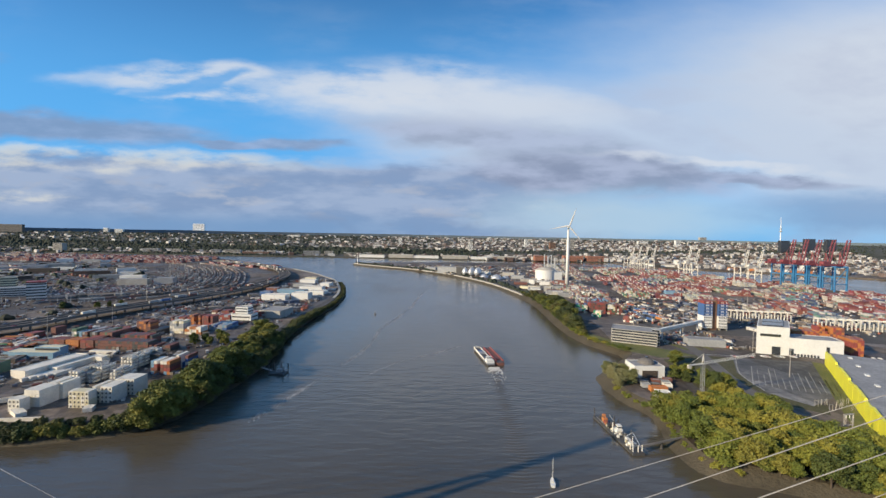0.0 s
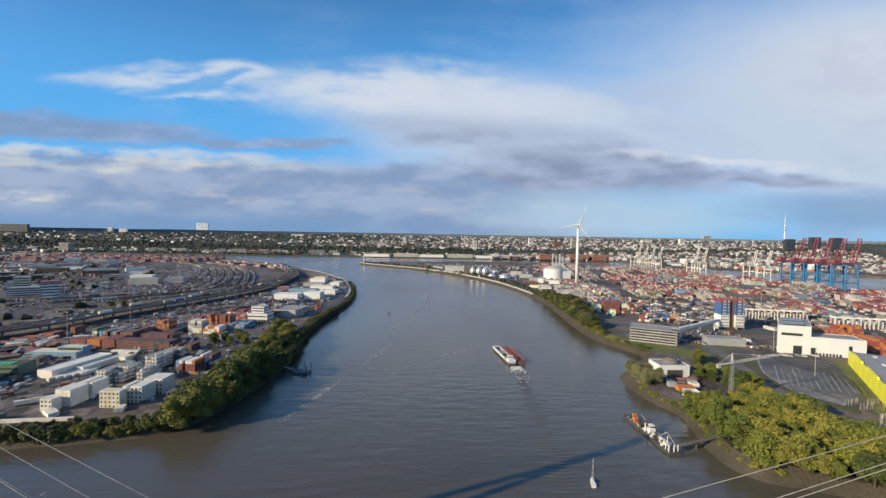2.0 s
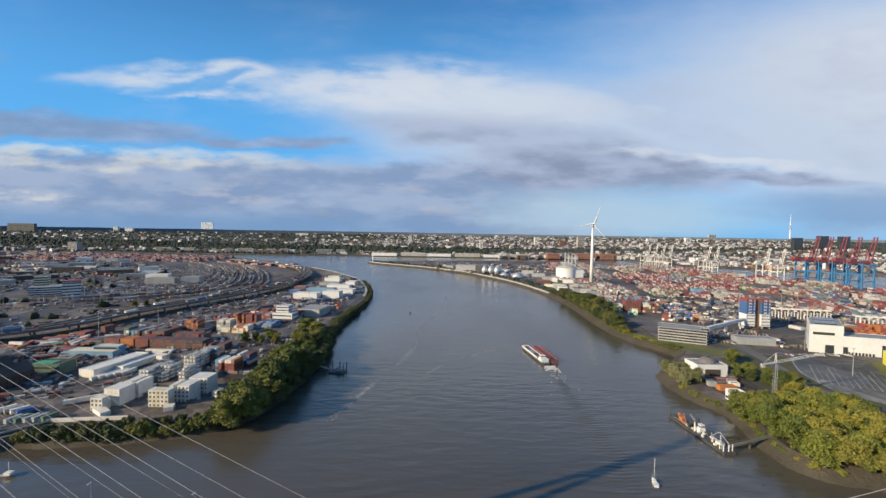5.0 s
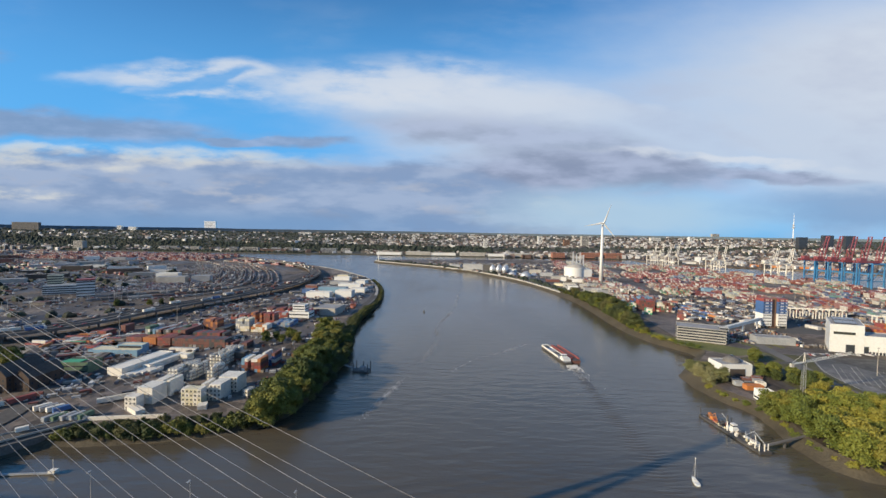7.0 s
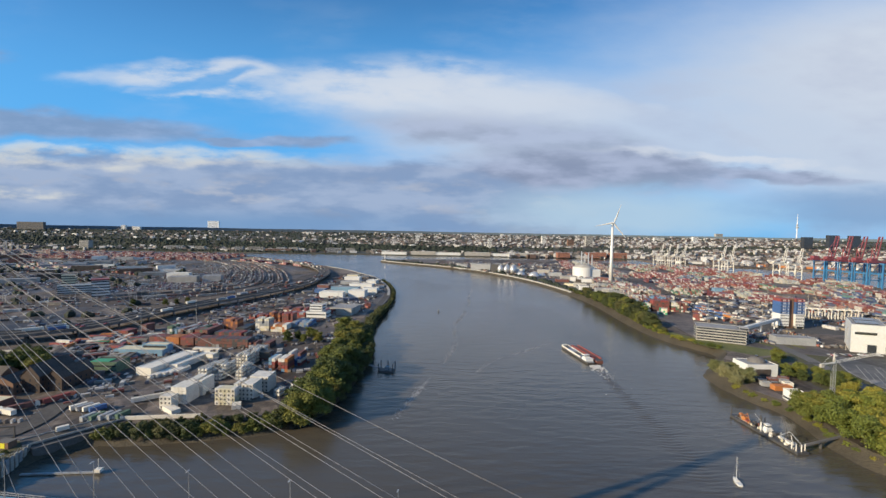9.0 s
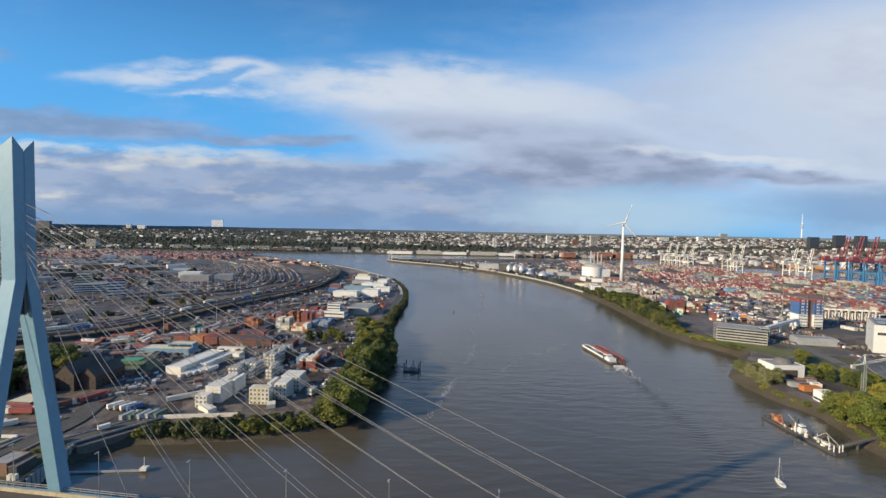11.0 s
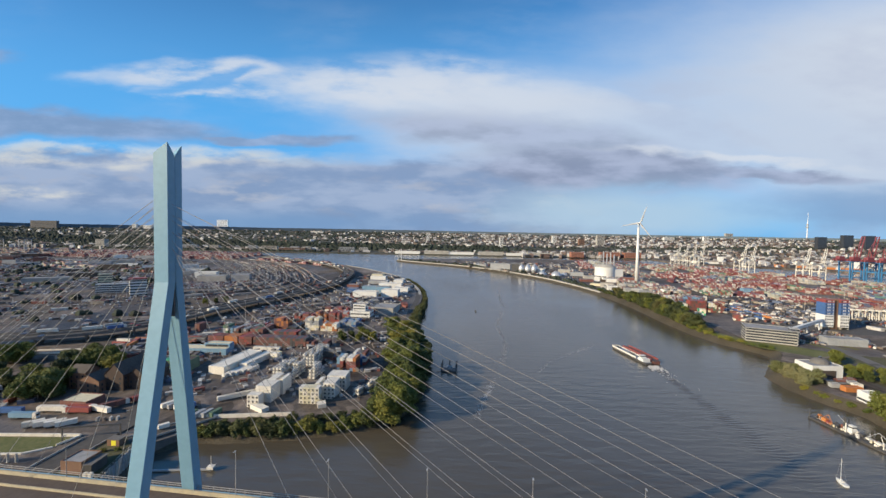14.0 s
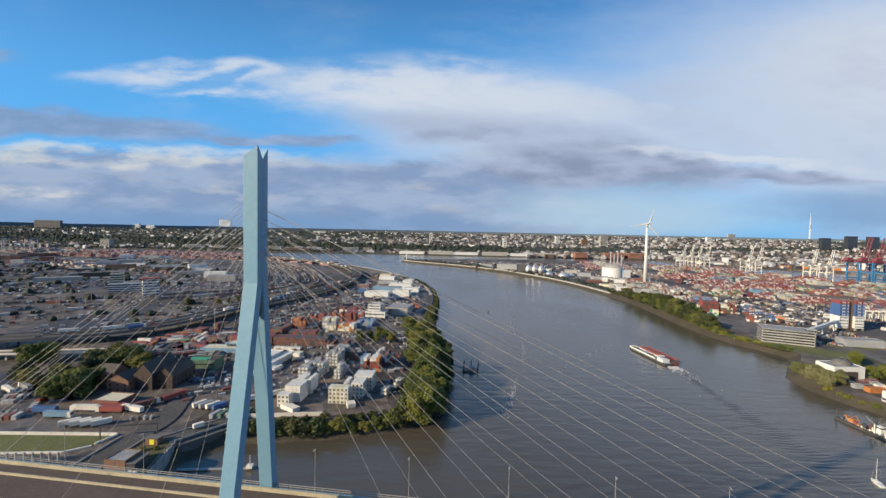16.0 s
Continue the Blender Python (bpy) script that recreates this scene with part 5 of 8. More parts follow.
def box_rows(name, rows, label, seed, tiers=(2, 5), colours="boxes"):
    """Blocks of containers in long rows, joined."""
    rng = random.Random(seed)
    verts, faces = [], []

    def add(cx, cy, z, ca, sa, w, l, h):
        n = len(verts)
        for zz in (z, z + h):
            for du, dv in ((-w, -l), (w, -l), (w, l), (-w, l)):
                verts.append((cx + du * ca - dv * sa, cy + du * sa + dv * ca, zz))
        for f in ((3, 2, 1, 0), (4, 5, 6, 7), (0, 1, 5, 4), (1, 2, 6, 5), (2, 3, 7, 6), (3, 0, 4, 7)):
            faces.append([n + i for i in f])

    for x, y, rot, across, along in rows:
        ca, sa = math.cos(radians(rot)), math.sin(radians(rot))
        for j in range(along):
            base = rng.randint(*tiers)
            for i in range(across):
                base = min(tiers[1], max(tiers[0], base + rng.choice((0, 0, 0, 0, -1, 1))))
                for k in range(base):
                    u, v = (i + 0.5) * 2.52, (j + 0.5) * 12.5
                    add(x + u * ca - v * sa, y + u * sa + v * ca, LAND + k * 2.65, ca, sa, 1.22, 6.1, 2.6)
    me = bpy.data.meshes.new(name)
    me.from_pydata(verts, [], faces)
    me.materials.append(M[colours])
    return tagged(new(name, me), label, "containers", kind="stuff")


def terminal_field(x0, y0, nx, ny, px, py, across, along, seed):
    """A grid of container blocks in three colour moods, with lanes between them."""
    rng = random.Random(seed)
    moods = {"boxes": [], "warm_boxes": [], "pale_boxes": [], "red_boxes": [], "cool_boxes": [], "green_boxes": []}
    for r in range(ny):
        for c in range(nx):
            x, y = x0 + c * px + r * 12, y0 + r * py - c * 15
            if x > 900 - (y - 900) * 0.18 or (x < 420 and y < 690) or rng.random() < 0.27 or y > 1580 - max(0, x - 350) * 0.1:
                continue
            moods[rng.choice(("boxes", "boxes", "boxes", "red_boxes", "red_boxes", "red_boxes", "warm_boxes", "warm_boxes", "pale_boxes", "cool_boxes", "cool_boxes", "green_boxes"))].append((x, y, -14, across - rng.choice((0, 0, 2, 5)), along))
    for mood, rows in moods.items():
        box_rows("container_field", rows, {"boxes": "wide field of stacked containers in faded mixed colours", "warm_boxes": "blocks of red and orange stacked containers", "pale_boxes": "blocks of pale grey and cream stacked containers", "red_boxes": "blocks of red and pink stacked containers", "cool_boxes": "blocks of blue and grey stacked containers", "green_boxes": "blocks of green and cream stacked containers"}[mood], seed + len(rows), (1, 4), mood)


terminal_field(345, 612, 11, 18, 52, 50, 17, 3, 31)
for k, mood in ((1, "boxes"), (2, "pale_boxes"), (3, "red_boxes")):
    rows = [(345 + (r + 6) * 12 - 52 * k, 612 + 50 * (r + 6) + 15 * k, -14, 15, 3) for r in range(2 * k, 14) if (r * 7 + k) % 5]
    box_rows("container_field", rows, "rows of stacked containers behind the wind turbine", 80 + k, (1, 3), mood)
rows = [(560 + c * 56, 440 + r * 50 - c * 12, -16, 14, 3) for r in range(3) for c in range(8)]
box_rows("container_field", rows[::2], "field of pale grey and cream stacked containers", 32, (1, 3), "pale_boxes")
box_rows("container_field", rows[1::2], "field of stacked containers in faded mixed colours", 38, (1, 4))
rows = [(-1500 + c * 75, 1480 + r * 60 - c * 2, 8, 20, 3) for r in range(5) for c in range(9)]
box_rows("container_field", rows, "distant field of red and brown stacked containers", 33, (2, 5), "red_boxes")
rows = [(-3050 + c * 105, 1500 + r * 62 + (c * 37 % 50), 6, 16 + c % 4 * 4, 3) for r in range(6) for c in range(15) if (r * 5 + c * 3) % 4]
box_rows("container_field", rows, "distant field of dull mixed containers", 39, (1, 4))
rows = [(-760 + c * 62, 1480 + r * 70 - c * 46, -38, 16, 2) for r in range(2) for c in range(5)]
box_rows("container_field", rows, "container rows at the point of the rail yard", 34, (1, 3), "red_boxes")


def straddle_carrier():
    ob = thing("straddle_carrier", "white straddle carrier standing over containers", "port vehicle", None, "straddle carriers")
    for sx in (-2.2, 2.2):
        for sy in (-4, 4):
            bm = B()
            cbox(bm, sx, sy, 0, 0.7, 0.9, 12)
            part("leg", bm, M["white"], ob)
    bm = B()
    for sx in (-2.2, 2.2):
        box(bm, sx - 0.4, sx + 0.4, -5, 5, 12, 13)
    cbox(bm, 0, 0, 12.3, 4, 6, 1.4)
    part("top_frame", bm, M["white"], ob)
    bm = B()
    cbox(bm, 1.4, -5.2, 10.5, 1.6, 1.6, 2)
    part("cab", bm, M["glass"], ob)
    return ob


sc = straddle_carrier()
sc.matrix_basis = pose(420, 560, LAND, 0, 0, 76)
for i in range(11):
    copy_thing(sc, pose(425 + i * 7.5, 562 - i * 1.8, LAND, 0, 0, -14))
for i in range(18):
    copy_thing(sc, pose(505 + i * 9, 505 - i * 2.2, LAND, 0, 0, -14))


def gantry_crane(colour, boom, label, raised=True):
    """A ship-to-shore crane, water side towards +y."""
    ob = thing("container_crane", label, "crane", None, "quay cranes")
    for sx in (-11, 11):
        for sy in (-15, 15):
            bm = B()
            beam(bm, (sx, sy, 0), (sx, sy, 52), 2.2)
            part("leg", bm, M[colour], ob)
        bm = B()
        beam(bm, (sx, -15, 16), (sx, 15, 16), 1.8)
        beam(bm, (sx, -15, 50), (sx, 15, 50), 1.8)
        beam(bm, (sx, -15, 17), (sx, 15, 49), 0.9)
        part("side_frame", bm, M[colour], ob)
        bm = B()
        beam(bm, (sx * 0.5, 15, 52), (0, 10, 78), 1.4)
        part("mast", bm, M[boom], ob)
    for sy in (-15, 15):
        for z in (30, 51):
            bm = B()
            beam(bm, (-11, sy, z), (11, sy, z), 2.0)
            part("portal_beam", bm, M[colour], ob)
    bm = B()
    for sx in (-3, 3):
        beam(bm, (sx, -42, 54), (sx, 18, 54), 2.4, 4.2)
    for k in range(-42, 19, 6):
        beam(bm, (-3, k, 54), (3, k, 54), 0.6)
    part("girder", bm, M[boom], ob)
    bm = B()
    end = Vector((0, 31, 105)) if raised else Vector((0, 62, 55))
    for sx in (-3, 3):
        beam(bm, (sx, 18, 54), (sx, end.y, end.z), 1.4, 2.2)
    for k in range(9):
        q = Vector((0, 18, 54)).lerp(end, k / 8)
        beam(bm, (-3, q.y, q.z), (3, q.y, q.z), 0.6)
    part("boom", bm, M[boom], ob)
    bm = B()
    cbox(bm, 0, -28, 55.5, 8, 14, 6)
    part("machine_house", bm, M[boom], ob)
    bm = B()
    beam(bm, (0, 10, 78), (0, -40, 56), 0.5)
    beam(bm, (0, 10, 78), end, 0.4)
    part("stays", bm, M[boom], ob)
    return ob


bc = gantry_crane("crane_blue", "crane_red", "tall blue quay crane with a raised dull red boom")
for k in range(5):
    mm = pose(896 + 9.5 * k, 1000 - 24.5 * k, LAND - 1, 0, 0, -82)
    if k == 0:
        bc.matrix_basis = mm @ Matrix.Scale(1.12, 4)
    else:
        copy_thing(bc, mm)
wc = gantry_crane("white", "white", "white quay crane on the far terminal edge")
k = 0
for x, y in ((752, 1500), (762, 1470), (772, 1440), (782, 1410), (795, 1235), (800, 1205), (868, 1100), (884, 1070)):
    mm = pose(x, y, LAND - 1, 0, 0, -75)
    if k == 0:
        wc.matrix_basis = mm @ Matrix.Scale(0.8, 4)
    else:
        copy_thing(wc, mm)
    k += 1
wc2 = gantry_crane("grey", "dark", "distant grey quay crane with its boom lowered", False)
for k, (x, y) in enumerate(((-1902, 1700), (-1804, 1715))):
    mm = pose(x, y, LAND, 0, 0, 0)
    if k == 0:
        wc2.matrix_basis = mm
    else:
        copy_thing(wc2, mm)


def wind_turbine():
    ob = thing("wind_turbine", "tall white three-bladed wind turbine beside the river", "wind turbine", pose(316, 902, LAND - 1))
    bm = B()
    rod(bm, (0, 0, -1), (0, 0, 136), 4.4, 2.0, 20)
    part("tower", bm, M["white_clean"], ob, smooth=True)
    bm = B()
    rod(bm, (0, -5, 138), (0, 7, 138), 2.6, 2.0, 14)
    part("nacelle", bm, M["white_clean"], ob, smooth=True)
    bm = B()
    rod(bm, (0, -8.5, 138), (0, -5, 138), 0.6, 2.5, 14)
    part("hub", bm, M["white_clean"], ob, smooth=True)
    for a in (20, 140, 260):
        bm = B()
        prev = None
        for s, (c, th) in ((1.5, (2.2, 2.2)), (7, (4.2, 1.3)), (18, (3.0, 0.8)), (32, (1.7, 0.4)), (43, (0.5, 0.15))):
            ring = [bm.verts.new((px * c, py * th - 6.5, s + 138)) for px, py in ((-0.35, 0), (0, -0.5), (0.65, 0), (0, 0.5))]
            if prev:
                for i in range(4):
                    bm.faces.new((prev[i], prev[(i + 1) % 4], ring[(i + 1) % 4], ring[i]))
            prev = ring
        bm.faces.new(prev)
        bmesh.ops.rotate(bm, verts=bm.verts, cent=(0, 0, 138), matrix=Matrix.Rotation(radians(a), 3, "Y"))
        part("blade", bm, M["white_clean"], ob)


wind_turbine()


def egg(x, y, r, h):
    ob = thing("digester_tank", "silver egg-shaped digester tank of the sewage works", "tank", pose(x, y, LAND), "digester tanks")
    bm = B()
    prev = None
    for k in range(13):
        t = k / 12
        rr = r * max(0.08, math.sin(math.pi * (0.06 + 0.92 * t ** 0.9)) ** 0.75)
        ring = [bm.verts.new((rr * math.cos(a), rr * math.sin(a), t * h)) for a in (i / 20 * 6.2832 for i in range(20))]
        if prev:
            for i in range(20):
                bm.faces.new((prev[i], prev[(i + 1) % 20], ring[(i + 1) % 20], ring[i]))
        prev = ring
    bm.faces.new(prev)
    part("shell", bm, M["silver"], ob, smooth=True)
    bm = B()
    rod(bm, (0, 0, h - 0.5), (0, 0, h + 2.5), 1.2, 1.2, 10)
    part("cap", bm, M["grey"], ob)


for x, y in ((112, 1150), (128, 1143), (144, 1136), (134, 1166), (152, 1160)):
    egg(x, y, 8.5, 24)


def gas_dome(x, y, r):
    ob = thing("gas_dome", "pale grey gas dome of the sewage works", "tank", pose(x, y, LAND), "gas domes")
    bm = B()
    prev = None
    for k in range(7):
        t = k / 6 * 1.45
        ring = [bm.verts.new((r * math.cos(t) * math.cos(a), r * math.cos(t) * math.sin(a), r * 0.85 * math.sin(t))) for a in (i / 20 * 6.2832 for i in range(20))]
        if prev:
            for i in range(20):
                bm.faces.new((prev[i], prev[(i + 1) % 20], ring[(i + 1) % 20], ring[i]))
        prev = ring
    bm.faces.new(prev)
    part("shell", bm, M["silver"], ob, smooth=True)
    bm = B()
    rod(bm, (0, 0, -0.5), (0, 0, 1.4), r + 0.8, r + 0.8, 24)
    part("rim", bm, M["concrete"], ob)


for x, y, r in ((160, 1108, 11), (188, 1076, 14), (214, 1090, 9)):
    gas_dome(x, y, r)


def works_drum():
    """The big pale drum of the sludge works with its stacks."""
    ob = thing("works_drum", "big pale drum-shaped works building with steel stacks", "building", pose(318, 1075, LAND))
    bm = B()
    rod(bm, (0, 0, -0.5), (0, 0, 26), 27, 27, 28)
    part("wall", bm, M["white_clean"], ob)
    bm = B()
    rod(bm, (0, 0, 26), (0, 0, 33), 26, 15, 28)
    part("roof", bm, M["concrete"], ob)
    bm = B()
    cbox(bm, 24, -10, -0.5, 26, 24, 22)
    part("annex", bm, M["white_clean"], ob)
    for x, y, h in ((2, 20, 66), (12, 22, 60), (20, 18, 64), (28, 14, 58)):
        bm = B()
        rod(bm, (x, y, 0), (x, y, h), 1.7, 1.5, 10)
        part("stack", bm, M["silver"], ob, "slim steel stack")


works_drum()
building("works_hall", "grey works hall of the sewage plant", 70, 1245, 60, 30, 18, 0, "grey", -20, "roof", category="building")
building("works_hall", "dark works hall beside the tanks", 105, 1190, 24, 26, 22, 0, "dark", -20, "roof", category="building")
for i in range(7):
    building("works_shed", "grey low works shed on the spit", 20 + i * 38 + (i % 2) * 30, 1330 - i * 40 + (i % 3) * 22, 34, 20, 9, 0, ("grey", "white_clean", "concrete")[i % 3], -20, "roof", category="shed")
building("works_shed", "white low shed near the turbine", 285, 960, 40, 24, 8, 0, "white_clean", -12, "roof", category="shed")
building("works_shed", "grey low shed near the turbine", 290, 860, 36, 22, 9, 0, "grey", -12, "roof_dark", category="shed")
building("works_shed", "grey low shed near the turbine", 255, 1000, 40, 22, 9, 0, "concrete", -12, "roof", category="shed")


def light_beacon():
    ob = thing("harbour_beacon", "white signal mast with spread arms on the spit", "beacon", pose(-262, 1600, 5))
    bm = B()
    rod(bm, (0, 0, 0), (0, 0, 42), 1.4, 0.8, 10)
    part("mast", bm, M["white_clean"], ob)
    bm = B()
    for s in (-1, 1):
        beam(bm, (0, 0, 38), (s * 55, 0, 44), 0.8)
        beam(bm, (0, 0, 22), (s * 55, 0, 44), 0.8)
    part("arms", bm, M["white_clean"], ob)


light_beacon()


# ---- rail yard and highway ----
def railway():
    rng = random.Random(5)
    base = [(-760, 560), (-620, 610), (-520, 665), (-455, 745), (-440, 850), (-475, 960), (-545, 1120), (-650, 1290), (-760, 1410), (-900, 1500)]
    bm, bw = B(), B()
    for k in range(-9, 13):
        line = smooth_line([(x - k * 9 * (0.75 if y > 700 else 0.45), y - k * 1.5 + k * 5.5 * (1 if y < 700 else 0.2)) for x, y in base], 8)
        ribbon(bm, line, 1.5, LAND + 0.12)
        if k % 3 == 1:
            continue
        ev = even(line, 15.5)
        lo, hi = rng.uniform(0.15, 0.4), rng.uniform(0.65, 0.95)
        for i in range(1, len(ev) - 1):
            if not lo < i / len(ev) < hi or rng.random() < 0.06:
                continue
            t = (ev[i + 1] - ev[i - 1]).normalized()
            tmp = B()
            cbox(tmp, 0, 0, 0.9, 2.8, 14.2, rng.choice((1.2, 2.6, 3.0, 3.0)))
            m = Matrix(((t.y, t.x, 0, ev[i].x), (-t.x, t.y, 0, ev[i].y), (0, 0, 1, LAND), (0, 0, 0, 1)))
            tmp.transform(m)
            me = bpy.data.meshes.new("t")
            tmp.to_mesh(me)
            tmp.free()
            bw.from_mesh(me)
            bpy.data.meshes.remove(me)
    solid("railway_tracks", bm, M["track"], "brown parallel tracks of a curving rail yard", "railway", kind="structure")
    solid("freight_wagons", bw, M["wagons"], "long trains of brown and grey freight wagons", "wagons", kind="stuff")


railway()


def highway():
    pts = [(-900, 300), (-700, 330), (-560, 365), (-470, 400), (-430, 450), (-412, 520), (-385, 600), (-350, 700), (-328, 800), (-330, 920), (-352, 1050), (-430, 1215), (-560, 1370), (-760, 1530)]
    ob = thing("elevated_highway", "grey elevated motorway curving past the yards", "road bridge")
    bm = B()
    ln = smooth_line(pts, 8)
    ribbon(bm, ln, 13, 14.0)
    part("roadway", bm, M["asphalt"], ob)
    for s in (-13, -0.5, 12.6):
        bm = B()
        a, b = offset_line(ln, s), offset_line(ln, s + 0.5)
        rows = [[bm.verts.new((p.x, p.y, z)) for p in l] for l, z in ((a, 12.3 if abs(s) > 1 else 14), (a, 15.0), (b, 15.0), (b, 12.3 if abs(s) > 1 else 14))]
        for i in range(4):
            p, q = rows[i], rows[(i + 1) % 4]
            for j in range(len(p) - 1):
                bm.faces.new((p[j], p[j + 1], q[j + 1], q[j]))
        part("barrier", bm, M["dark_concrete"], ob)
    ev = even(ln, 34)
    for i in range(1, len(ev) - 1):
        t = (ev[i + 1] - ev[i - 1]).normalized()
        for s in (-8, 8):
            bm = B()
            rod(bm, (ev[i].x - t.y * s, ev[i].y + t.x * s, 5), (ev[i].x - t.y * s, ev[i].y + t.x * s, 13.9), 1.0, 1.0, 8)
            part("pier", bm, M["dark_concrete"], ob)
    return ln


HW = highway()


def car_mesh():
    bm = B()
    rows = [[(-2.1, 0.35), (-2.1, 0.8), (-1.2, 0.95), (-0.7, 1.4), (0.9, 1.45), (1.7, 0.95), (2.1, 0.85), (2.1, 0.35)]]
    sides = [[bm.verts.new((s * (0.85 if z < 1 else 0.68), y, z)) for y, z in rows[0]] for s in (-1, 1)]
    n = 8
    for i in range(n):
        bm.faces.new((sides[0][i], sides[0][(i + 1) % n], sides[1][(i + 1) % n], sides[1][i]))
    bm.faces.new(sides[0])
    bm.faces.new(sides[1][::-1])
    return mesh(bm, M["cars"])


CAR, WHEEL = car_mesh(), None
_b = B()
cbox(_b, 0, 0.05, 1.02, 1.5, 2.1, 0.3)
CARGLASS = mesh(_b, M["glass"])
_b = B()
rod(_b, (-0.12, 0, 0), (0.12, 0, 0), 0.33, 0.33, 8)
WHEEL = mesh(_b, M["dark"])


def car(x, y, z, rot):
    ob = thing("car", "parked passenger car on asphalt" if z < 8 else "passenger car on the motorway", "car", pose(x, y, z, 0, 0, rot), "cars")
    body = part("body", CAR, None, ob)
    part("glazing", CARGLASS, None, body)
    for sx in (-0.8, 0.8):
        for sy in (-1.3, 1.3):
            part("wheel", WHEEL, None, ob).location = (sx, sy, 0.33)


def truck_parts():
    b1 = B()
    cbox(b1, 0, -1.2, 1.1, 2.5, 13.2, 2.8)
    b2 = B()
    cbox(b2, 0, 6.6, 0.7, 2.45, 2.1, 2.7)
    cbox(b2, 0, 6.3, 3.4, 2.3, 1.4, 0.5)
    b3 = B()
    for y in (-6, -4.7, -3.4, 4.4, 6.4):
        for s in (-1.05, 1.05):
            rod(b3, (s - 0.18, y, 0.5), (s + 0.18, y, 0.5), 0.5, 0.5, 8)
    cbox(b3, 0, 0, 0.7, 1.2, 13, 0.4)
    return b1, mesh(b2, M["white"]), mesh(b3, M["dark"])


_t1, CABM, CHASSIS = truck_parts()
TRAILER = {}
_b = B()
cbox(_b, 0, 7.66, 2.0, 2.2, 0.06, 1.1)
SCREEN = mesh(_b, M["glass"])


def truck(x, y, rot, colour, z=LAND, cab=True, size=1.0):
    if colour not in TRAILER:
        TRAILER[colour] = mesh(truck_parts()[0], M[colour])
    ob = thing("truck" if cab else "trailer", f"{COLOUR_WORDS[colour]} {'lorry with a white cab' if cab else 'box trailer'} parked in the yard" if z < 8 else f"{COLOUR_WORDS[colour]} lorry on the motorway", "truck", pose(x, y, z, 0, 0, rot) @ Matrix.Diagonal((0.92 if size < 1 else 1, size, 0.92 if size < 1 else 1, 1)), "lorries")
    part("trailer_box", TRAILER[colour], None, ob)
    part("chassis", CHASSIS, None, ob)
    if cab:
        part("windscreen", SCREEN, None, part("cab", CABM, None, ob))


vr = random.Random(17)
ev = even(HW, 17)
for i in range(4, len(ev) - 1):
    t = (ev[i + 1] - ev[i - 1]).normalized()
    for s in (-9.5, -6, 3, 6.5, 10):
        if vr.random() < 0.3:
            x, y = ev[i].x - t.y * s, ev[i].y + t.x * s
            rot = math.degrees(math.atan2(-t.x, t.y))
            if vr.random() < 0.3:
                truck(x, y, rot, vr.choice(("white", "white", "grey", "rust", "blue")), 14.02)
            else:
                car(x, y, 14.02, rot)
for i in range(4):
    truck(-291 + i * 4.4, 251 - i * 0.8, -32, ("white", "grey", "white", "blue")[i], cab=False, size=0.62)
for i in range(5):
    truck(-274 + i * 4.2, 237 + i * 0.8, -14, ("grey", "moss", "grey")[i % 3], cab=False, size=0.6)
for i in range(6):
    truck(-262 + i * 3.4, 262 + i * 2.5, -55, "white", cab=False, size=0.7)
truck(-362, 234, -90, "light_blue"), truck(-374, 240, -88, "blue", cab=False), truck(-339, 241.5, 90, "red"), truck(-339, 245.5, -90, "red", cab=False), truck(-327, 243, 72, "white"), truck(-324, 250, -40, "rust"), truck(-319, 257, -30, "rust", cab=False), truck(-314, 263, -28, "red", cab=False), truck(-355, 243, 90, "white")
for i in range(4):
    truck(-347 + i * 5.6, 225 + i * 0.3, -52, "white", cab=False, size=0.7)
for i in range(26):
    truck(-425 + vr.uniform(0, 70), 372 + vr.uniform(0, 50), vr.choice((85, 100, 10)), vr.choice(("rust", "orange", "red", "green", "white", "grey")), cab=False)
for i in range(60):
    car(-640 + vr.uniform(0, 170), 600 + vr.uniform(-40, 60), LAND, vr.choice((30, 120)))
for i in range(40):
    car(vr.choice((298, 312, 326, 340, 354)) + vr.uniform(-3, 3), 374 + vr.uniform(0, 3), LAND + 0.03, 0)
for i in range(50):
    car(-200 + vr.uniform(-50, 30), 640 + vr.uniform(-30, 260), LAND, vr.choice((0, 90, 80)))


def joined_boxes():
    for colour, (verts, faces) in JOINED.items():
        me = bpy.data.meshes.new("container_stacks")
        me.from_pydata(verts, [], faces)
        me.materials.append(M[colour])
        tagged(new("container_stacks", me), f"far stacks of {COLOUR_WORDS[colour]} steel shipping containers", "containers", kind="stuff")


joined_boxes()


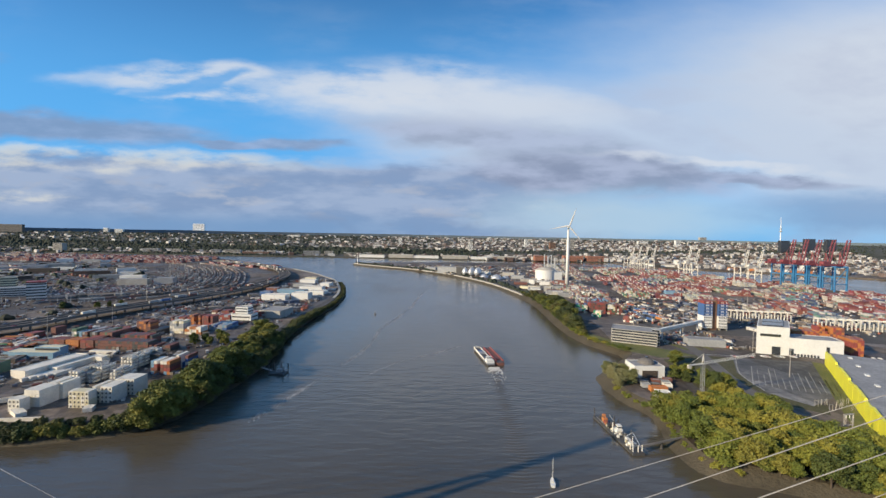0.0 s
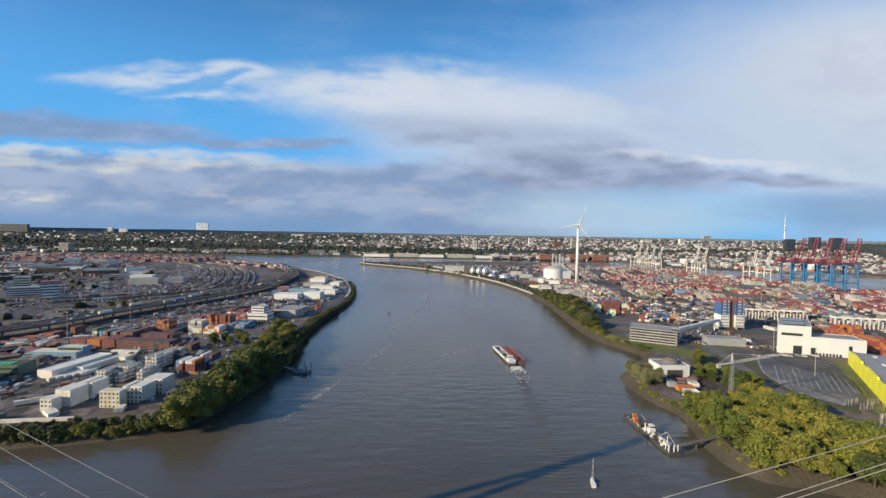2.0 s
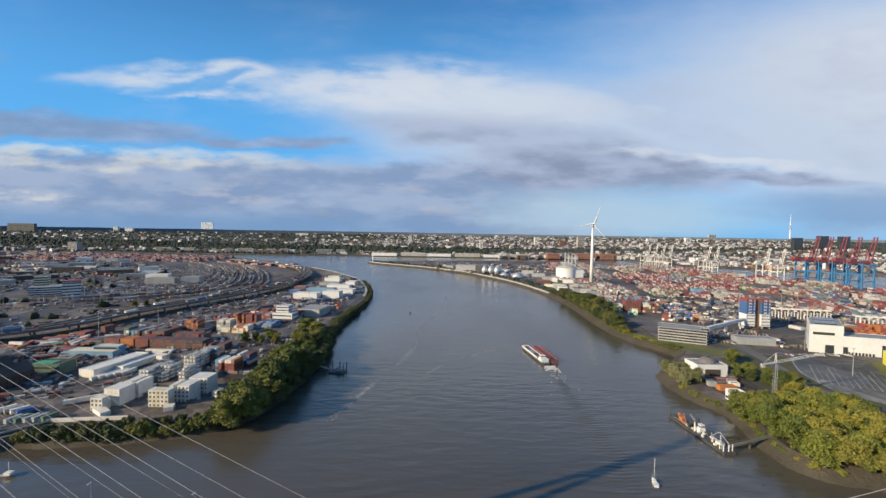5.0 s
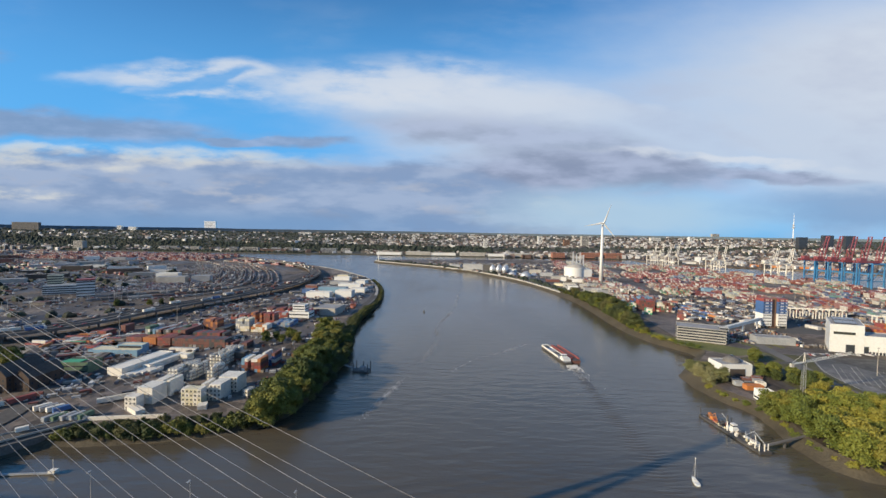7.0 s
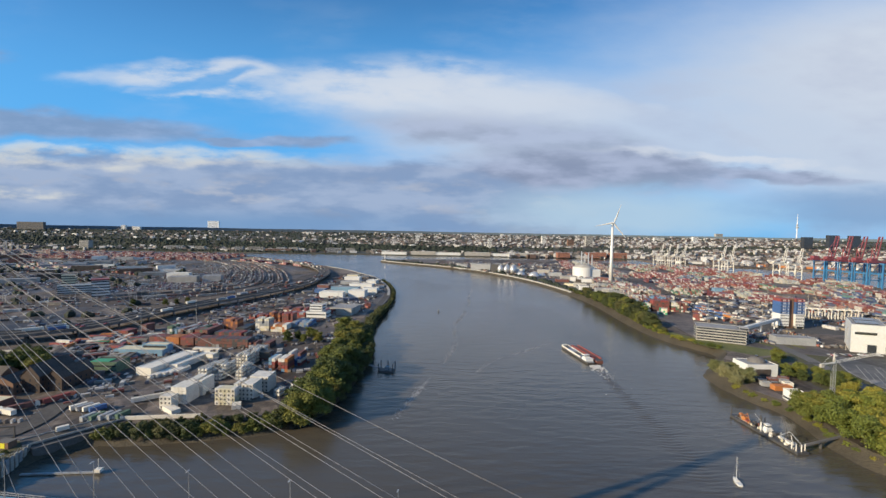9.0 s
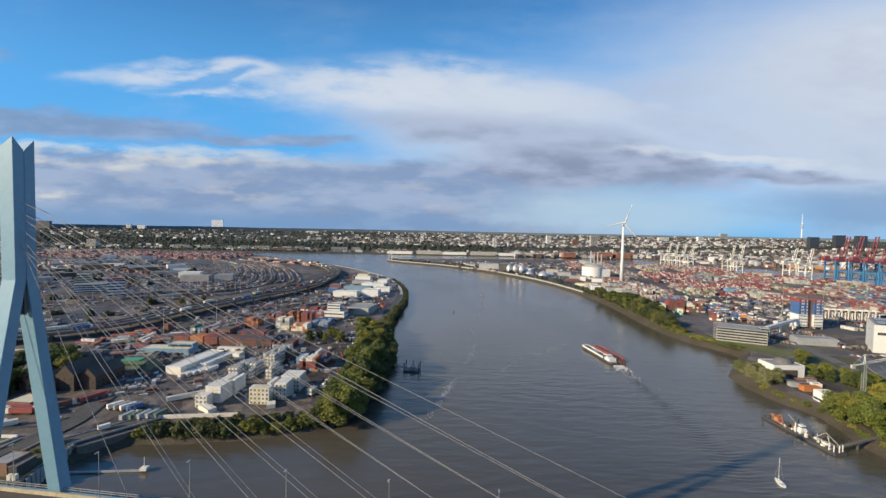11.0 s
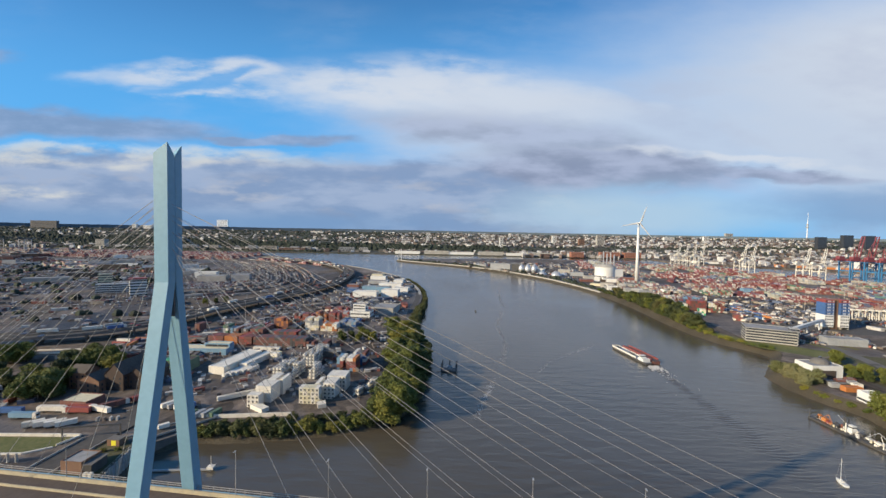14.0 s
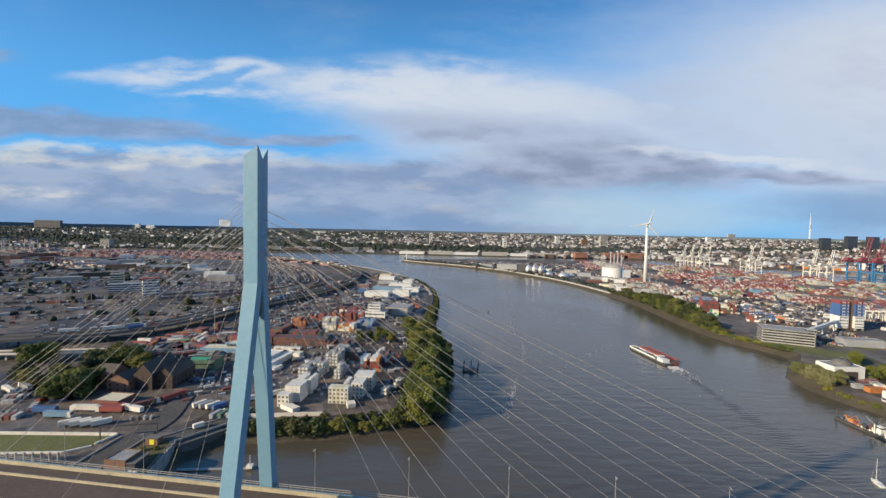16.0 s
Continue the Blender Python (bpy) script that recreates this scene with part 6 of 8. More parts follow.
def joined_cars(lots, seed):
    """Packed rows of parked cars far off."""
    rng = random.Random(seed)
    verts, faces = [], []
    shape = [(-2.1, 0.3, 0.85), (2.1, 0.3, 0.85), (2.1, 0.9, 0.85), (1.4, 1.0, 0.8), (0.8, 1.45, 0.65), (-0.9, 1.45, 0.65), (-1.6, 0.95, 0.8), (-2.1, 0.85, 0.85)]
    for x, y, rot, nx, ny, fill in lots:
        ca, sa = math.cos(radians(rot)), math.sin(radians(rot))
        for i in range(nx):
            for j in range(ny):
                if rng.random() > fill:
                    continue
                u, v, n = i * 2.7, j * 5.6 + (j // 2) * 5, len(verts)
                for s in (-1, 1):
                    for yy, z, w in shape:
                        du, dv = u + s * w, v + yy
                        verts.append((x + du * ca - dv * sa, y + du * sa + dv * ca, LAND + z))
                for q in range(8):
                    faces.append([n + q, n + (q + 1) % 8, n + 8 + (q + 1) % 8, n + 8 + q])
                faces.append([n + q for q in range(8)])
                faces.append([n + 8 + q for q in range(7, -1, -1)])
    me = bpy.data.meshes.new("parked_cars")
    me.from_pydata(verts, [], faces)
    me.materials.append(M["lot_cars"])
    tagged(new("parked_cars", me), "rows of parked cars of many colours on yard asphalt", "cars", kind="stuff")


joined_cars([(-640, 700, 30, 45, 10, 0.7), (-560, 760, 30, 40, 12, 0.75), (-620, 820, 25, 40, 4, 0.6), (-520, 640, 35, 30, 4, 0.6), (-285, 640, -5, 22, 10, 0.6), (-200, 610, -5, 10, 5, 0.5),
             (-235, 780, -8, 16, 4, 0.6), (-260, 880, -15, 16, 4, 0.6), (262, 455, -15, 12, 2, 0.6), (310, 440, -14, 12, 2, 0.5), (430, 372, -14, 20, 1, 0.6), (-900, 760, 20, 40, 6, 0.6), (-820, 640, 20, 36, 4, 0.5)], 6)


def hinterland():
    """Sheds, trees and container rows spread over the western port."""
    rng = random.Random(40)
    made = 0
    while made < 70:
        x, y = rng.uniform(-2100, -560), rng.uniform(500, 1800)
        edge = -640 - max(0, y - 950) * 0.75
        if x > edge or x / y < -1.45 or (y < 740 and x > -800) or y > 1500 + (x + 900) * -0.25:
            continue
        made += 1
        c = rng.choice(("white_clean", "grey", "concrete", "brick", "roof_dark", "white_clean", "rust", "grey"))
        w = rng.uniform(18, 70)
        building("port_shed", f"flat {COLOUR_WORDS.get(c, 'pale' if c == 'white_clean' else 'dull')} port shed among rail yards and lots", x, y, w, rng.uniform(14, 30), rng.uniform(5, 13), 0, c, rng.uniform(10, 40), rng.choice(("roof", "roof_dark", "white", "roof")), category="shed")
    spots = []
    for i in range(420):
        x, y = rng.uniform(-1500, -480), rng.uniform(420, 1300)
        edge = -620 - max(0, y - 950) * 0.75
        if x < edge or y < 600 and x < -480:
            spots.append((x, y, rng.uniform(4, 7)))
    clumps("yard_trees", spots, "dark green trees scattered between harbour yards")
    rows = []
    for i in range(34):
        f = i / 33
        rows.append((-1346 + f * 569, 1297 - f * 317, -29, 3, 1))
    box_rows("container_train", rows, "long row of orange and red containers on rail wagons", 35, (1, 2), "warm_boxes")
    rows = [(-1180 + c * 46, 1130 + r * 40 + c * -26, 60, 6, 3) for r in range(3) for c in range(5)]
    box_rows("container_field", rows, "rows of mixed containers in the western port", 36, (1, 3))
    rows = [(-1900 + c * 80, 1020 + r * 52, 15, 14, 3) for r in range(4) for c in range(7)]
    box_rows("container_field", rows, "rows of mixed containers in the western port", 37, (1, 3))


hinterland()
surface("ground_apron", [(320, 470), (420, 450), (560, 410), (620, 500), (440, 560), (300, 600)], M["asphalt"], "dark asphalt apron of the terminal", "ground", LAND + 0.02)
surface("ground_lanes", [(300, 480), (330, 500), (345, 640), (290, 640), (280, 540)], M["asphalt"], "dark asphalt truck lanes", "ground", LAND + 0.05)
for i in range(9):
    for j in range(5):
        if vr.random() < 0.6:
            truck(292 + i * 5.2 + j * 0.5, 540 + j * 18 + i * 1.2, 178 + i * 1.5, vr.choice(("dark", "rust", "grey", "blue", "orange")))
for i in range(3):
    surface("ground_grass_strip", [(250 + i * 16, 470), (258 + i * 16, 470), (270 + i * 13, 400), (264 + i * 13, 398)], M["grass"], "grass strip between access lanes", "lawn", LAND + 0.04)
bm = B()
beam(bm, (256, 436, 17), (342, 490, 17), 3.2, 3.2)
fb = thing("footbridge", "white covered footbridge from the garage to the office", "footbridge")
part("corridor", bm, M["white_clean"], fb)
for f in (0.1, 0.5, 0.9):
    bm = B()
    rod(bm, (256 + 86 * f, 436 + 54 * f, 5.5), (256 + 86 * f, 436 + 54 * f, 15.6), 0.7, 0.7, 8)
    part("column", bm, M["white_clean"], fb)


def clutter(n, xr, yr, seed, ok, label, big=True):
    """Lorries, trailers, vans and crates strewn over far yards."""
    rng = random.Random(seed)
    verts, faces = [], []
    for i in range(n):
        x, y = rng.uniform(*xr), rng.uniform(*yr)
        if not ok(x, y):
            continue
        l, w, h = rng.choice(((6.5, 1.25, 2.8), (3, 1.1, 2.2), (2.2, 0.9, 1.5), (6.1, 1.2, 2.6), (8, 2.5, 3.5)) if big else ((1.5, 1.0, 1.2), (2.4, 1.1, 2.0), (2.2, 0.9, 1.4), (0.8, 0.7, 0.8), (3.1, 1.2, 2.4), (1.2, 0.5, 2.0)))
        a = radians(rng.choice((28, 118, 35, 20, 100)) + rng.uniform(-6, 6))
        ca, sa = math.cos(a), math.sin(a)
        for q in range(rng.choice((1, 1, 2, 4))):
            k = len(verts)
            ox, oy = x - sa * q * 3.4, y + ca * q * 3.4
            for zz in (LAND, LAND + h):
                for du, dv in ((-l, -w), (l, -w), (l, w), (-l, w)):
                    verts.append((ox + du * ca - dv * sa, oy + du * sa + dv * ca, zz))
            for f in ((4, 5, 6, 7), (0, 1, 5, 4), (1, 2, 6, 5), (2, 3, 7, 6), (3, 0, 4, 7)):
                faces.append([k + z for z in f])
    me = bpy.data.meshes.new("yard_clutter")
    me.from_pydata(verts, [], faces)
    me.materials.append(M["yard_mix"])
    tagged(new("yard_clutter", me), label, "vehicles", kind="stuff")


clutter(1500, (-1700, -560), (420, 1450), 61, lambda x, y: x < -600 - max(0, y - 950) * 0.75 and not (y < 720 and x > -760 and y > 640), "trailers, vans and crates spread over far port yards")
clutter(260, (-430, -330), (330, 470), 62, lambda x, y: x > -415 and y > 345 and y < 420, "trailers and vans parked below the motorway")
clutter(220, (-300, -165), (580, 1000), 63, lambda x, y: x < -172 - max(0, y - 850) * 0.35, "vans and crates between riverside halls")
clutter(520, (240, 620), (380, 700), 64, lambda x, y: y > 510 + (x - 300) * -0.25 and x > 285 and not (330 < x < 390 and y < 520), "lorries and trailers on terminal lanes")

clutter(520, (-335, -168), (255, 600), 65, lambda x, y: x < -172 and y > 262 + (x + 168) * -0.05 and not (-296 < x < -268 and 305 < y < 362), "crates, pallets and small vehicles strewn over the yards", False)
clutter(420, (-430, -300), (300, 720), 66, lambda x, y: x > -400 + (y - 450) * 0.2 if y > 450 else x > -415, "crates, vans and small vehicles below the motorway", False)
clutter(2600, (-1500, -430), (420, 1250), 67, lambda x, y: x < -450 - max(0, y - 950) * 0.75 and not (y < 720 and x > -760 and y > 640), "crates, vans and small vehicles spread over far port yards", False)
clutter(420, (300, 800), (420, 760), 68, lambda x, y: y > 500 + (x - 300) * -0.2, "small vehicles and crates on the terminal", False)
clutter(130, (255, 345), (398, 475), 69, lambda x, y: not (278 < x < 316 and 408 < y < 428) and y > 405 + (300 - x) * 0.3, "vans and cars on the terminal forecourt", False)
clutter(260, (-60, 420), (1010, 1560), 71, lambda x, y: x > 166 - (y - 1005) * 0.62, "sheds, pipes and vehicles of the sewage works")
clutter(420, (-60, 420), (1010, 1560), 72, lambda x, y: x > 162 - (y - 1005) * 0.62, "crates, vans and small huts of the sewage works", False)
clutter(60, (-425, -300), (232, 275), 70, lambda x, y: x < -378 or x > -312, "crates and small vehicles beside the quay road", False)


def catenary_masts():
    """Rows of thin masts over the rail yard."""
    rng = random.Random(9)
    bm = B()
    for i in range(260):
        y = rng.uniform(560, 1350)
        c = -620 if y < 620 else -520 if y < 700 else -470 if y < 950 else -470 - (y - 950) * 0.6
        x = c + rng.uniform(-110, 30)
        cbox(bm, x, y, LAND, 0.35, 0.35, rng.uniform(8, 13))
    solid("catenary_masts", bm, M["grey"], "thin grey catenary masts of the rail yard", "masts", kind="stuff")


catenary_masts()


def dome_house_details():
    ob = thing("roof_dome", "dark grey glazed dome on a white flat roof", "roof dome", pose(184, 326, LAND + 9.1))
    bm = B()
    prev = None
    for k in range(6):
        t = k / 5 * 1.5
        ring = [bm.verts.new((6.8 * math.cos(t) * math.cos(a), 6.0 * math.cos(t) * math.sin(a), 4.2 * math.sin(t))) for a in (i / 14 * 6.2832 for i in range(14))]
        if prev:
            for i in range(14):
                bm.faces.new((prev[i], prev[(i + 1) % 14], ring[(i + 1) % 14], ring[i]))
        prev = ring
    bm.faces.new(prev)
    part("dome", bm, M["dark_concrete"], ob)
    bm = B()
    rod(bm, (0, 0, 3.9), (0, 0, 5.2), 1.3, 1.2, 10)
    part("lantern", bm, M["glass"], ob)
    ob = thing("boat_gate", "wide grey roller gate in a white wall", "gate", pose(181, 316.3, LAND, 0, 0, -2))
    bm = B()
    cbox(bm, 1, 0, 0.3, 12, 0.3, 5.5)
    part("leaf", bm, M["roof_dark"], ob)
    building("boat_shed", "low shed with an orange roof behind the bank", 173, 289, 12, 5, 3.0, 0, "orange", -4, "orange", category="shed")
    building("boat_shed", "small white hut among trees by the bank", 165, 268, 9, 11, 6.5, 1, "white_clean", -8, "white", category="hut")
    for x, y, c in ((180, 305, "rust"), (186, 302, "grey"), (170, 303, "dark"), (191, 308, "rust"), (175, 297, "dark"), (184, 296, "white"), (168, 297, "grey"), (170, 256, "white")):
        building("work_hut", "low work hut in the boat yard", x, y, 6, 4, 2.6, 0, c, -10, "roof", category="hut")
    for i in range(9):
        for j in range(2):
            ob = thing("switchgear_frame", "grey steel switchgear frame of a small substation", "substation", pose(266 + i * 3.4 + j * 3 + (i * 7 % 3), 262 - j * 7 + (i * 5 % 4), LAND, 0, 0, i * 37 % 60), "substation frames")
            bm = B()
            for s in (-1.2, 1.2):
                beam(bm, (s, 0, 0), (s, 0, 4.2), 0.16)
            beam(bm, (-1.5, 0, 4.0), (1.5, 0, 4.0), 0.16)
            part("frame", bm, M["cable"], ob)
    for k, length in enumerate((58, 50, 34, 56, 60, 30, 24, 52, 52, 44, 60, 36, 40, 30)):
        p = Vector((255 + 3.6 * k, 302 - 1.75 * k))
        strip("ground_bay_line", [tuple(p), tuple(p + Vector((0.61, 0.79)) * length)], (0.3, 0.16, 0.22)[k % 3], M["concrete"], "pale kerb line on wet asphalt", "marking", LAND + 0.05, 2)
    strip("ground_bay_line", [(254, 290), (262, 322), (276, 346), (292, 368)], 0.35, M["concrete"], "pale kerb line on wet asphalt", "marking", LAND + 0.055, 4)
    for k, (x, w, h) in enumerate(((9.5, 2.4, 11), (-19, 3.4, 7), (-16, 1.4, 2.4), (-13.4, 1.4, 2.4), (-10.8, 1.4, 2.4), (-8.2, 1.4, 2.4), (-5.6, 1.4, 2.4), (-3, 1.4, 2.4), (-0.4, 1.4, 2.4), (2.2, 1.4, 2.4), (17, 2.6, 3.4))):
        ob = thing("hall_gate", "dark opening in the white terminal hall", "gate", pose(377.6, 383.8, LAND, 0, 0, -20))
        bm = B()
        cbox(bm, x, -11.05, 0.2, w, 0.9, h)
        part("leaf", bm, M["glass"], ob)


dome_house_details()


def turbine_yard():
    """Low works and rows of boxes behind the river bank near the turbine."""
    rng = random.Random(88)
    for i in range(26):
        x, y = rng.uniform(215, 335), rng.uniform(690, 1080)
        if x < 212 + max(0, 900 - y) * 0.02:
            continue
        c = rng.choice(("white_clean", "grey", "concrete", "cream", "rust", "roof_dark"))
        building("works_shed", f"low {COLOUR_WORDS.get(c, 'pale' if c in ('white_clean', 'concrete') else 'dark')} works shed near the river turbine", x, y, rng.uniform(10, 32), rng.uniform(8, 18), rng.uniform(4, 10), 0, c, rng.uniform(-30, 0), rng.choice(("roof", "white", "roof_dark")), category="shed")
    rows = [(262 + c * 40 + r * 4, 700 + r * 44, -18, 13, 2) for r in range(6) for c in range(2)]
    box_rows("container_field", rows, "rows of stacked containers near the turbine", 71, (1, 4))
    spots = [(p[0] + rng.uniform(-6, 6), p[1], rng.uniform(3, 6)) for p in inland(EL, 8, 24, 780, 1625, -290, 240)]
    clumps("bank_trees", spots, "dark green scrub along the far river bank")


turbine_yard()
for i, (x, y) in enumerate(((-432, 275), (-427, 281), (-437, 270), (-442, 266))):
    truck(x + 6, y - 6, (60, 62, 58, 60)[i], ("white", "grey", "white", "white")[i])


def quay_clutter():
    for k in range(16):
        ob = thing("timber_pile", "weathered grey timber pile beside a lawn", "pile", pose(-378 + k * 3.7, 187 + k * 0.2, LAND), "timber piles")
        bm = B()
        rod(bm, (0, 0, -0.3), (0, 0, 4.2), 0.55, 0.5, 8)
        part("shaft", bm, M["concrete"], ob)
    for x, y, h in ((-295, 196, 2.2), (-293, 172, 2.5), (-290, 199, 2), (-284, 200, 2)):
        tree(x, y, h, "leaf_bush", LAND + 0.4, "scrubby green bush on the old quay")
    ob = thing("site_van", "white van standing on the swing bridge ramp", "van", pose(-276, 222, 7.0, 0, 0, -42))
    bm = B()
    cbox(bm, 0, 0, 0.5, 2.1, 5.2, 2.1)
    part("body", bm, M["white"], ob)
    bm = B()
    cbox(bm, 0, 2.3, 1.5, 1.9, 0.7, 0.8)
    part("windscreen", bm, M["glass"], ob)
    for sx in (-0.9, 0.9):
        for sy in (-1.6, 1.6):
            part("wheel", WHEEL, None, ob).location = (sx, sy, 0.33)
    for a, b in (((-274.6, 151), (-275.5, 178)), ((-275.6, 178.5), (-281, 209))):
        ob = thing("quay_railing", "thin grey steel railing along the quay edge", "railing")
        for z in (0.5, 1.0):
            bm = B()
            beam(bm, (*a, 6.56 + z), (*b, 6.56 + z), 0.08)
            part("rail", bm, M["cable"], ob)
        for k in range(13):
            bm = B()
            p = Vector(a).lerp(Vector(b), k / 12)
            cbox(bm, p.x, p.y, 6.5, 0.1, 0.1, 1.1)
            part("post", bm, M["cable"], ob)


quay_clutter()


def overpass():
    """A low road bridge with white parapets behind the brick houses."""
    ob = thing("road_overpass", "low concrete road bridge with long white parapets", "road bridge")
    a, b = Vector((-560, 328, 0)), Vector((-428, 346, 0))
    t = (b - a).normalized()
    n = Vector((-t.y, t.x, 0))
    bm = B()
    beam(bm, a + Vector((0, 0, 10.6)), b + Vector((0, 0, 10.6)), 9, 1.2)
    part("deck", bm, M["dark_concrete"], ob)
    for side in (-4.6, 4.6):
        bm = B()
        beam(bm, a + n * side + Vector((0, 0, 11.6)), b + n * side + Vector((0, 0, 11.6)), 0.35, 1.5)
        part("parapet", bm, M["white"], ob, "white parapet")
    for f in (0.1, 0.3, 0.5, 0.7, 0.9):
        p = a.lerp(b, f)
        bm = B()
        cbox(bm, p.x, p.y, 5.5, 1.6, 6, 4.6)
        part("pier", bm, M["concrete"], ob)
    ob = thing("toll_cabin", "small white cabin at the end of the road bridge", "cabin", pose(-422, 352, LAND, 0, 0, 8))
    bm = B()
    cbox(bm, 0, 0, -0.2, 9, 5, 6.2)
    part("body", bm, M["white_clean"], ob)
    bm = B()
    cbox(bm, 0, -2.52, 3.2, 7, 0.12, 1.6)
    part("window", bm, M["glass"], ob)
    bm = B()
    cbox(bm, 0, 0, 6.0, 9.8, 5.8, 0.3)
    part("roof", bm, M["roof"], ob)


overpass()


# ---- ships ----
def hull(bm, l, w, z0, z1, bow=0.18, stern=0.06, sheer=0.4):
    """A hull along +y with a pointed bow and a rounded stern."""
    def ring(z, k):
        pts = []
        for t in [i / 12 for i in range(13)]:
            y = -l / 2 + t * l
            f = 1.0
            if t > 1 - bow:
                f = max(0.04, 1 - ((t - 1 + bow) / bow) ** 2)
            elif t < stern:
                f = 0.75 + 0.25 * t / stern
            pts.append((f * w / 2 * k, y, z + (sheer * max(0, t - 0.6) if k > 0.95 else 0)))
        return [bm.verts.new(p) for p in pts] + [bm.verts.new((-x, y, z)) for x, y, z in pts[::-1]]
    a, b = ring(z0, 0.86), ring(z1, 1.0)
    n = len(a)
    for i in range(n):
        bm.faces.new((a[i], a[(i + 1) % n], b[(i + 1) % n], b[i]))
    bm.faces.new(a[::-1])
    bm.faces.new(b)


def barge():
    ob = thing("motor_barge", "long grey and white motor barge under way on the river", "ship", pose(59.5, 392, 0, 0, 0, 7) @ Matrix.Diagonal((0.9, 0.9, 0.9, 1)))
    bm = B()
    hull(bm, 66, 9.4, -1, 1.7)
    part("hull", bm, M["dark"], ob)
    bm = B()
    hull(bm, 65, 9.0, 1.7, 2.0)
    part("deck", bm, M["grey"], ob)
    for k in range(5):
        bm = B()
        cbox(bm, 0, -12 + k * 8.6, 2.0, 6.0, 7.0, 0.7 + k % 3 * 0.35)
        part("hatch", bm, M[("cool_boxes", "dark", "grey", "blue", "dark")[k]], ob)
    for sx in (-3.5, 3.5):
        bm = B()
        cbox(bm, sx, 5.2, 2, 0.7, 44, 1.5)
        part("coaming", bm, M["white"], ob, "white hatch coaming")
    bm = B()
    cbox(bm, 0, 27.6, 2, 5.6, 2.0, 1.6)
    part("forecastle", bm, M["white"], ob)
    bm = B()
    cbox(bm, 0, -25, 2, 7.6, 9, 2.6)
    part("deckhouse", bm, M["white_clean"], ob)
    bm = B()
    cbox(bm, 0, -22.5, 4.6, 5.2, 3.6, 2.3)
    bridge = part("wheelhouse", bm, M["white_clean"], ob)
    bm = B()
    cbox(bm, 0, -22.5, 5.5, 5.3, 3.7, 0.9)
    part("window", bm, M["glass"], bridge)
    bm = B()
    rod(bm, (0, -20, 6.5), (0, -20, 11), 0.12)
    part("mast", bm, M["dark"], ob)
    ob = thing("dumb_barge", "red-brown cargo barge lashed alongside the motor barge", "ship", pose(68.8, 391, 0, 0, 0, 7) @ Matrix.Diagonal((0.9, 0.9, 0.9, 1)))
    bm = B()
    hull(bm, 58, 9.4, -1, 2.6, 0.1, 0.03)
    part("hull", bm, M["rust"], ob)
    bm = B()
    hull(bm, 57, 9.0, 2.6, 2.9, 0.1, 0.03)
    part("deck", bm, M["dark"], ob)
    for s in (-3.6, 3.6):
        bm = B()
        cbox(bm, s, 0, 2.9, 1.1, 50, 1.5)
        part("coaming", bm, M["red"], ob)
    bm = B()
    cbox(bm, 0, 1, 2.9, 6.4, 40, 0.7)
    part("cargo", bm, M["rust"], ob, "red-brown cargo load")


barge()


def wake():
    """Low ridges of the barge's wake, spreading astern."""
    rng = random.Random(3)
    bm = B()
    for i in range(80):
        d = 6 + i * 3.0
        c = Vector((65 - d * 0.06, 360 - d))
        w = 4 + d * 0.06
        tall = 0.44 * (1 - 0.6 * i / 80) * rng.uniform(0.5, 1.2)
        off = rng.uniform(-0.25, 0.25) * w
        pts = [c + Vector((off + w * (k / 8 - 0.5) * 2, rng.uniform(-.3, .3) + abs(k / 8 - 0.5) * 4.0)) for k in range(9)]
        a, b, e = ([bm.verts.new((p.x, p.y + o, -0.02 + z * math.sin(math.pi * k / 8) ** 1.5)) for k, p in enumerate(pts)] for o, z in ((-1.5, 0), (0, tall + 0.02), (1.5, 0)))
        for p, q in ((a, b), (b, e)):
            for k in range(8):
                bm.faces.new((p[k], p[k + 1], q[k + 1], q[k]))
    tagged(solid("wake", bm, M["water"], "ripples of a ship's wake on grey water", "water", kind="structure", smooth=True))
    bm = B()
    for i in range(420):
        d = abs(rng.gauss(0, 6)) if i < 210 else abs(rng.gauss(0, 18))
        x, y, s = 65 + rng.choice((-2.2, 2.6)) - d * 0.06 + rng.gauss(0, 1.2 + d * 0.05), 359 - d, rng.uniform(0.3, 1.1) * (1 if i < 210 else 0.4)
        z = 0.1 + 0.3 * rng.random()
        bm.faces.new([bm.verts.new((x + math.cos(a) * s, y + math.sin(a) * s * 1.6, z)) for a in (0.2, 1.5, 2.8, 3.9, 5.2)])
    solid("foam", bm, M["white"], "white foam behind a ship's stern", "water", kind="stuff")


wake()


def sailboat():
    ob = thing("sailing_boat", "small white sailing boat with bare mast", "boat", pose(64.5, 187.5, 0, 0, 0, -12) @ Matrix.Diagonal((0.8, 0.8, 0.88, 1)))
    bm = B()
    hull(bm, 9, 2.9, -0.3, 1.0, 0.55, 0.15, 0.5)
    part("hull", bm, M["white_clean"], ob)
    bm = B()
    cbox(bm, 0, 0.6, 1.0, 1.6, 3.2, 0.5)
    part("cabin", bm, M["white"], ob)
    bm = B()
    rod(bm, (0, 0.9, 1), (0, 0.9, 13.5), 0.13, 0.08)
    part("mast", bm, M["white_clean"], ob)
    bm = B()
    rod(bm, (0, 0.9, 2.2), (0, -3, 2.2), 0.09)
    part("boom", bm, M["white_clean"], ob)
    bm = B()
    rod(bm, (0, 0.9, 13.4), (0, 4.4, 1.3), 0.04)
    rod(bm, (0, 0.9, 13.4), (0, -4.3, 1.2), 0.03)
    part("rigging", bm, M["cable"], ob)


sailboat()


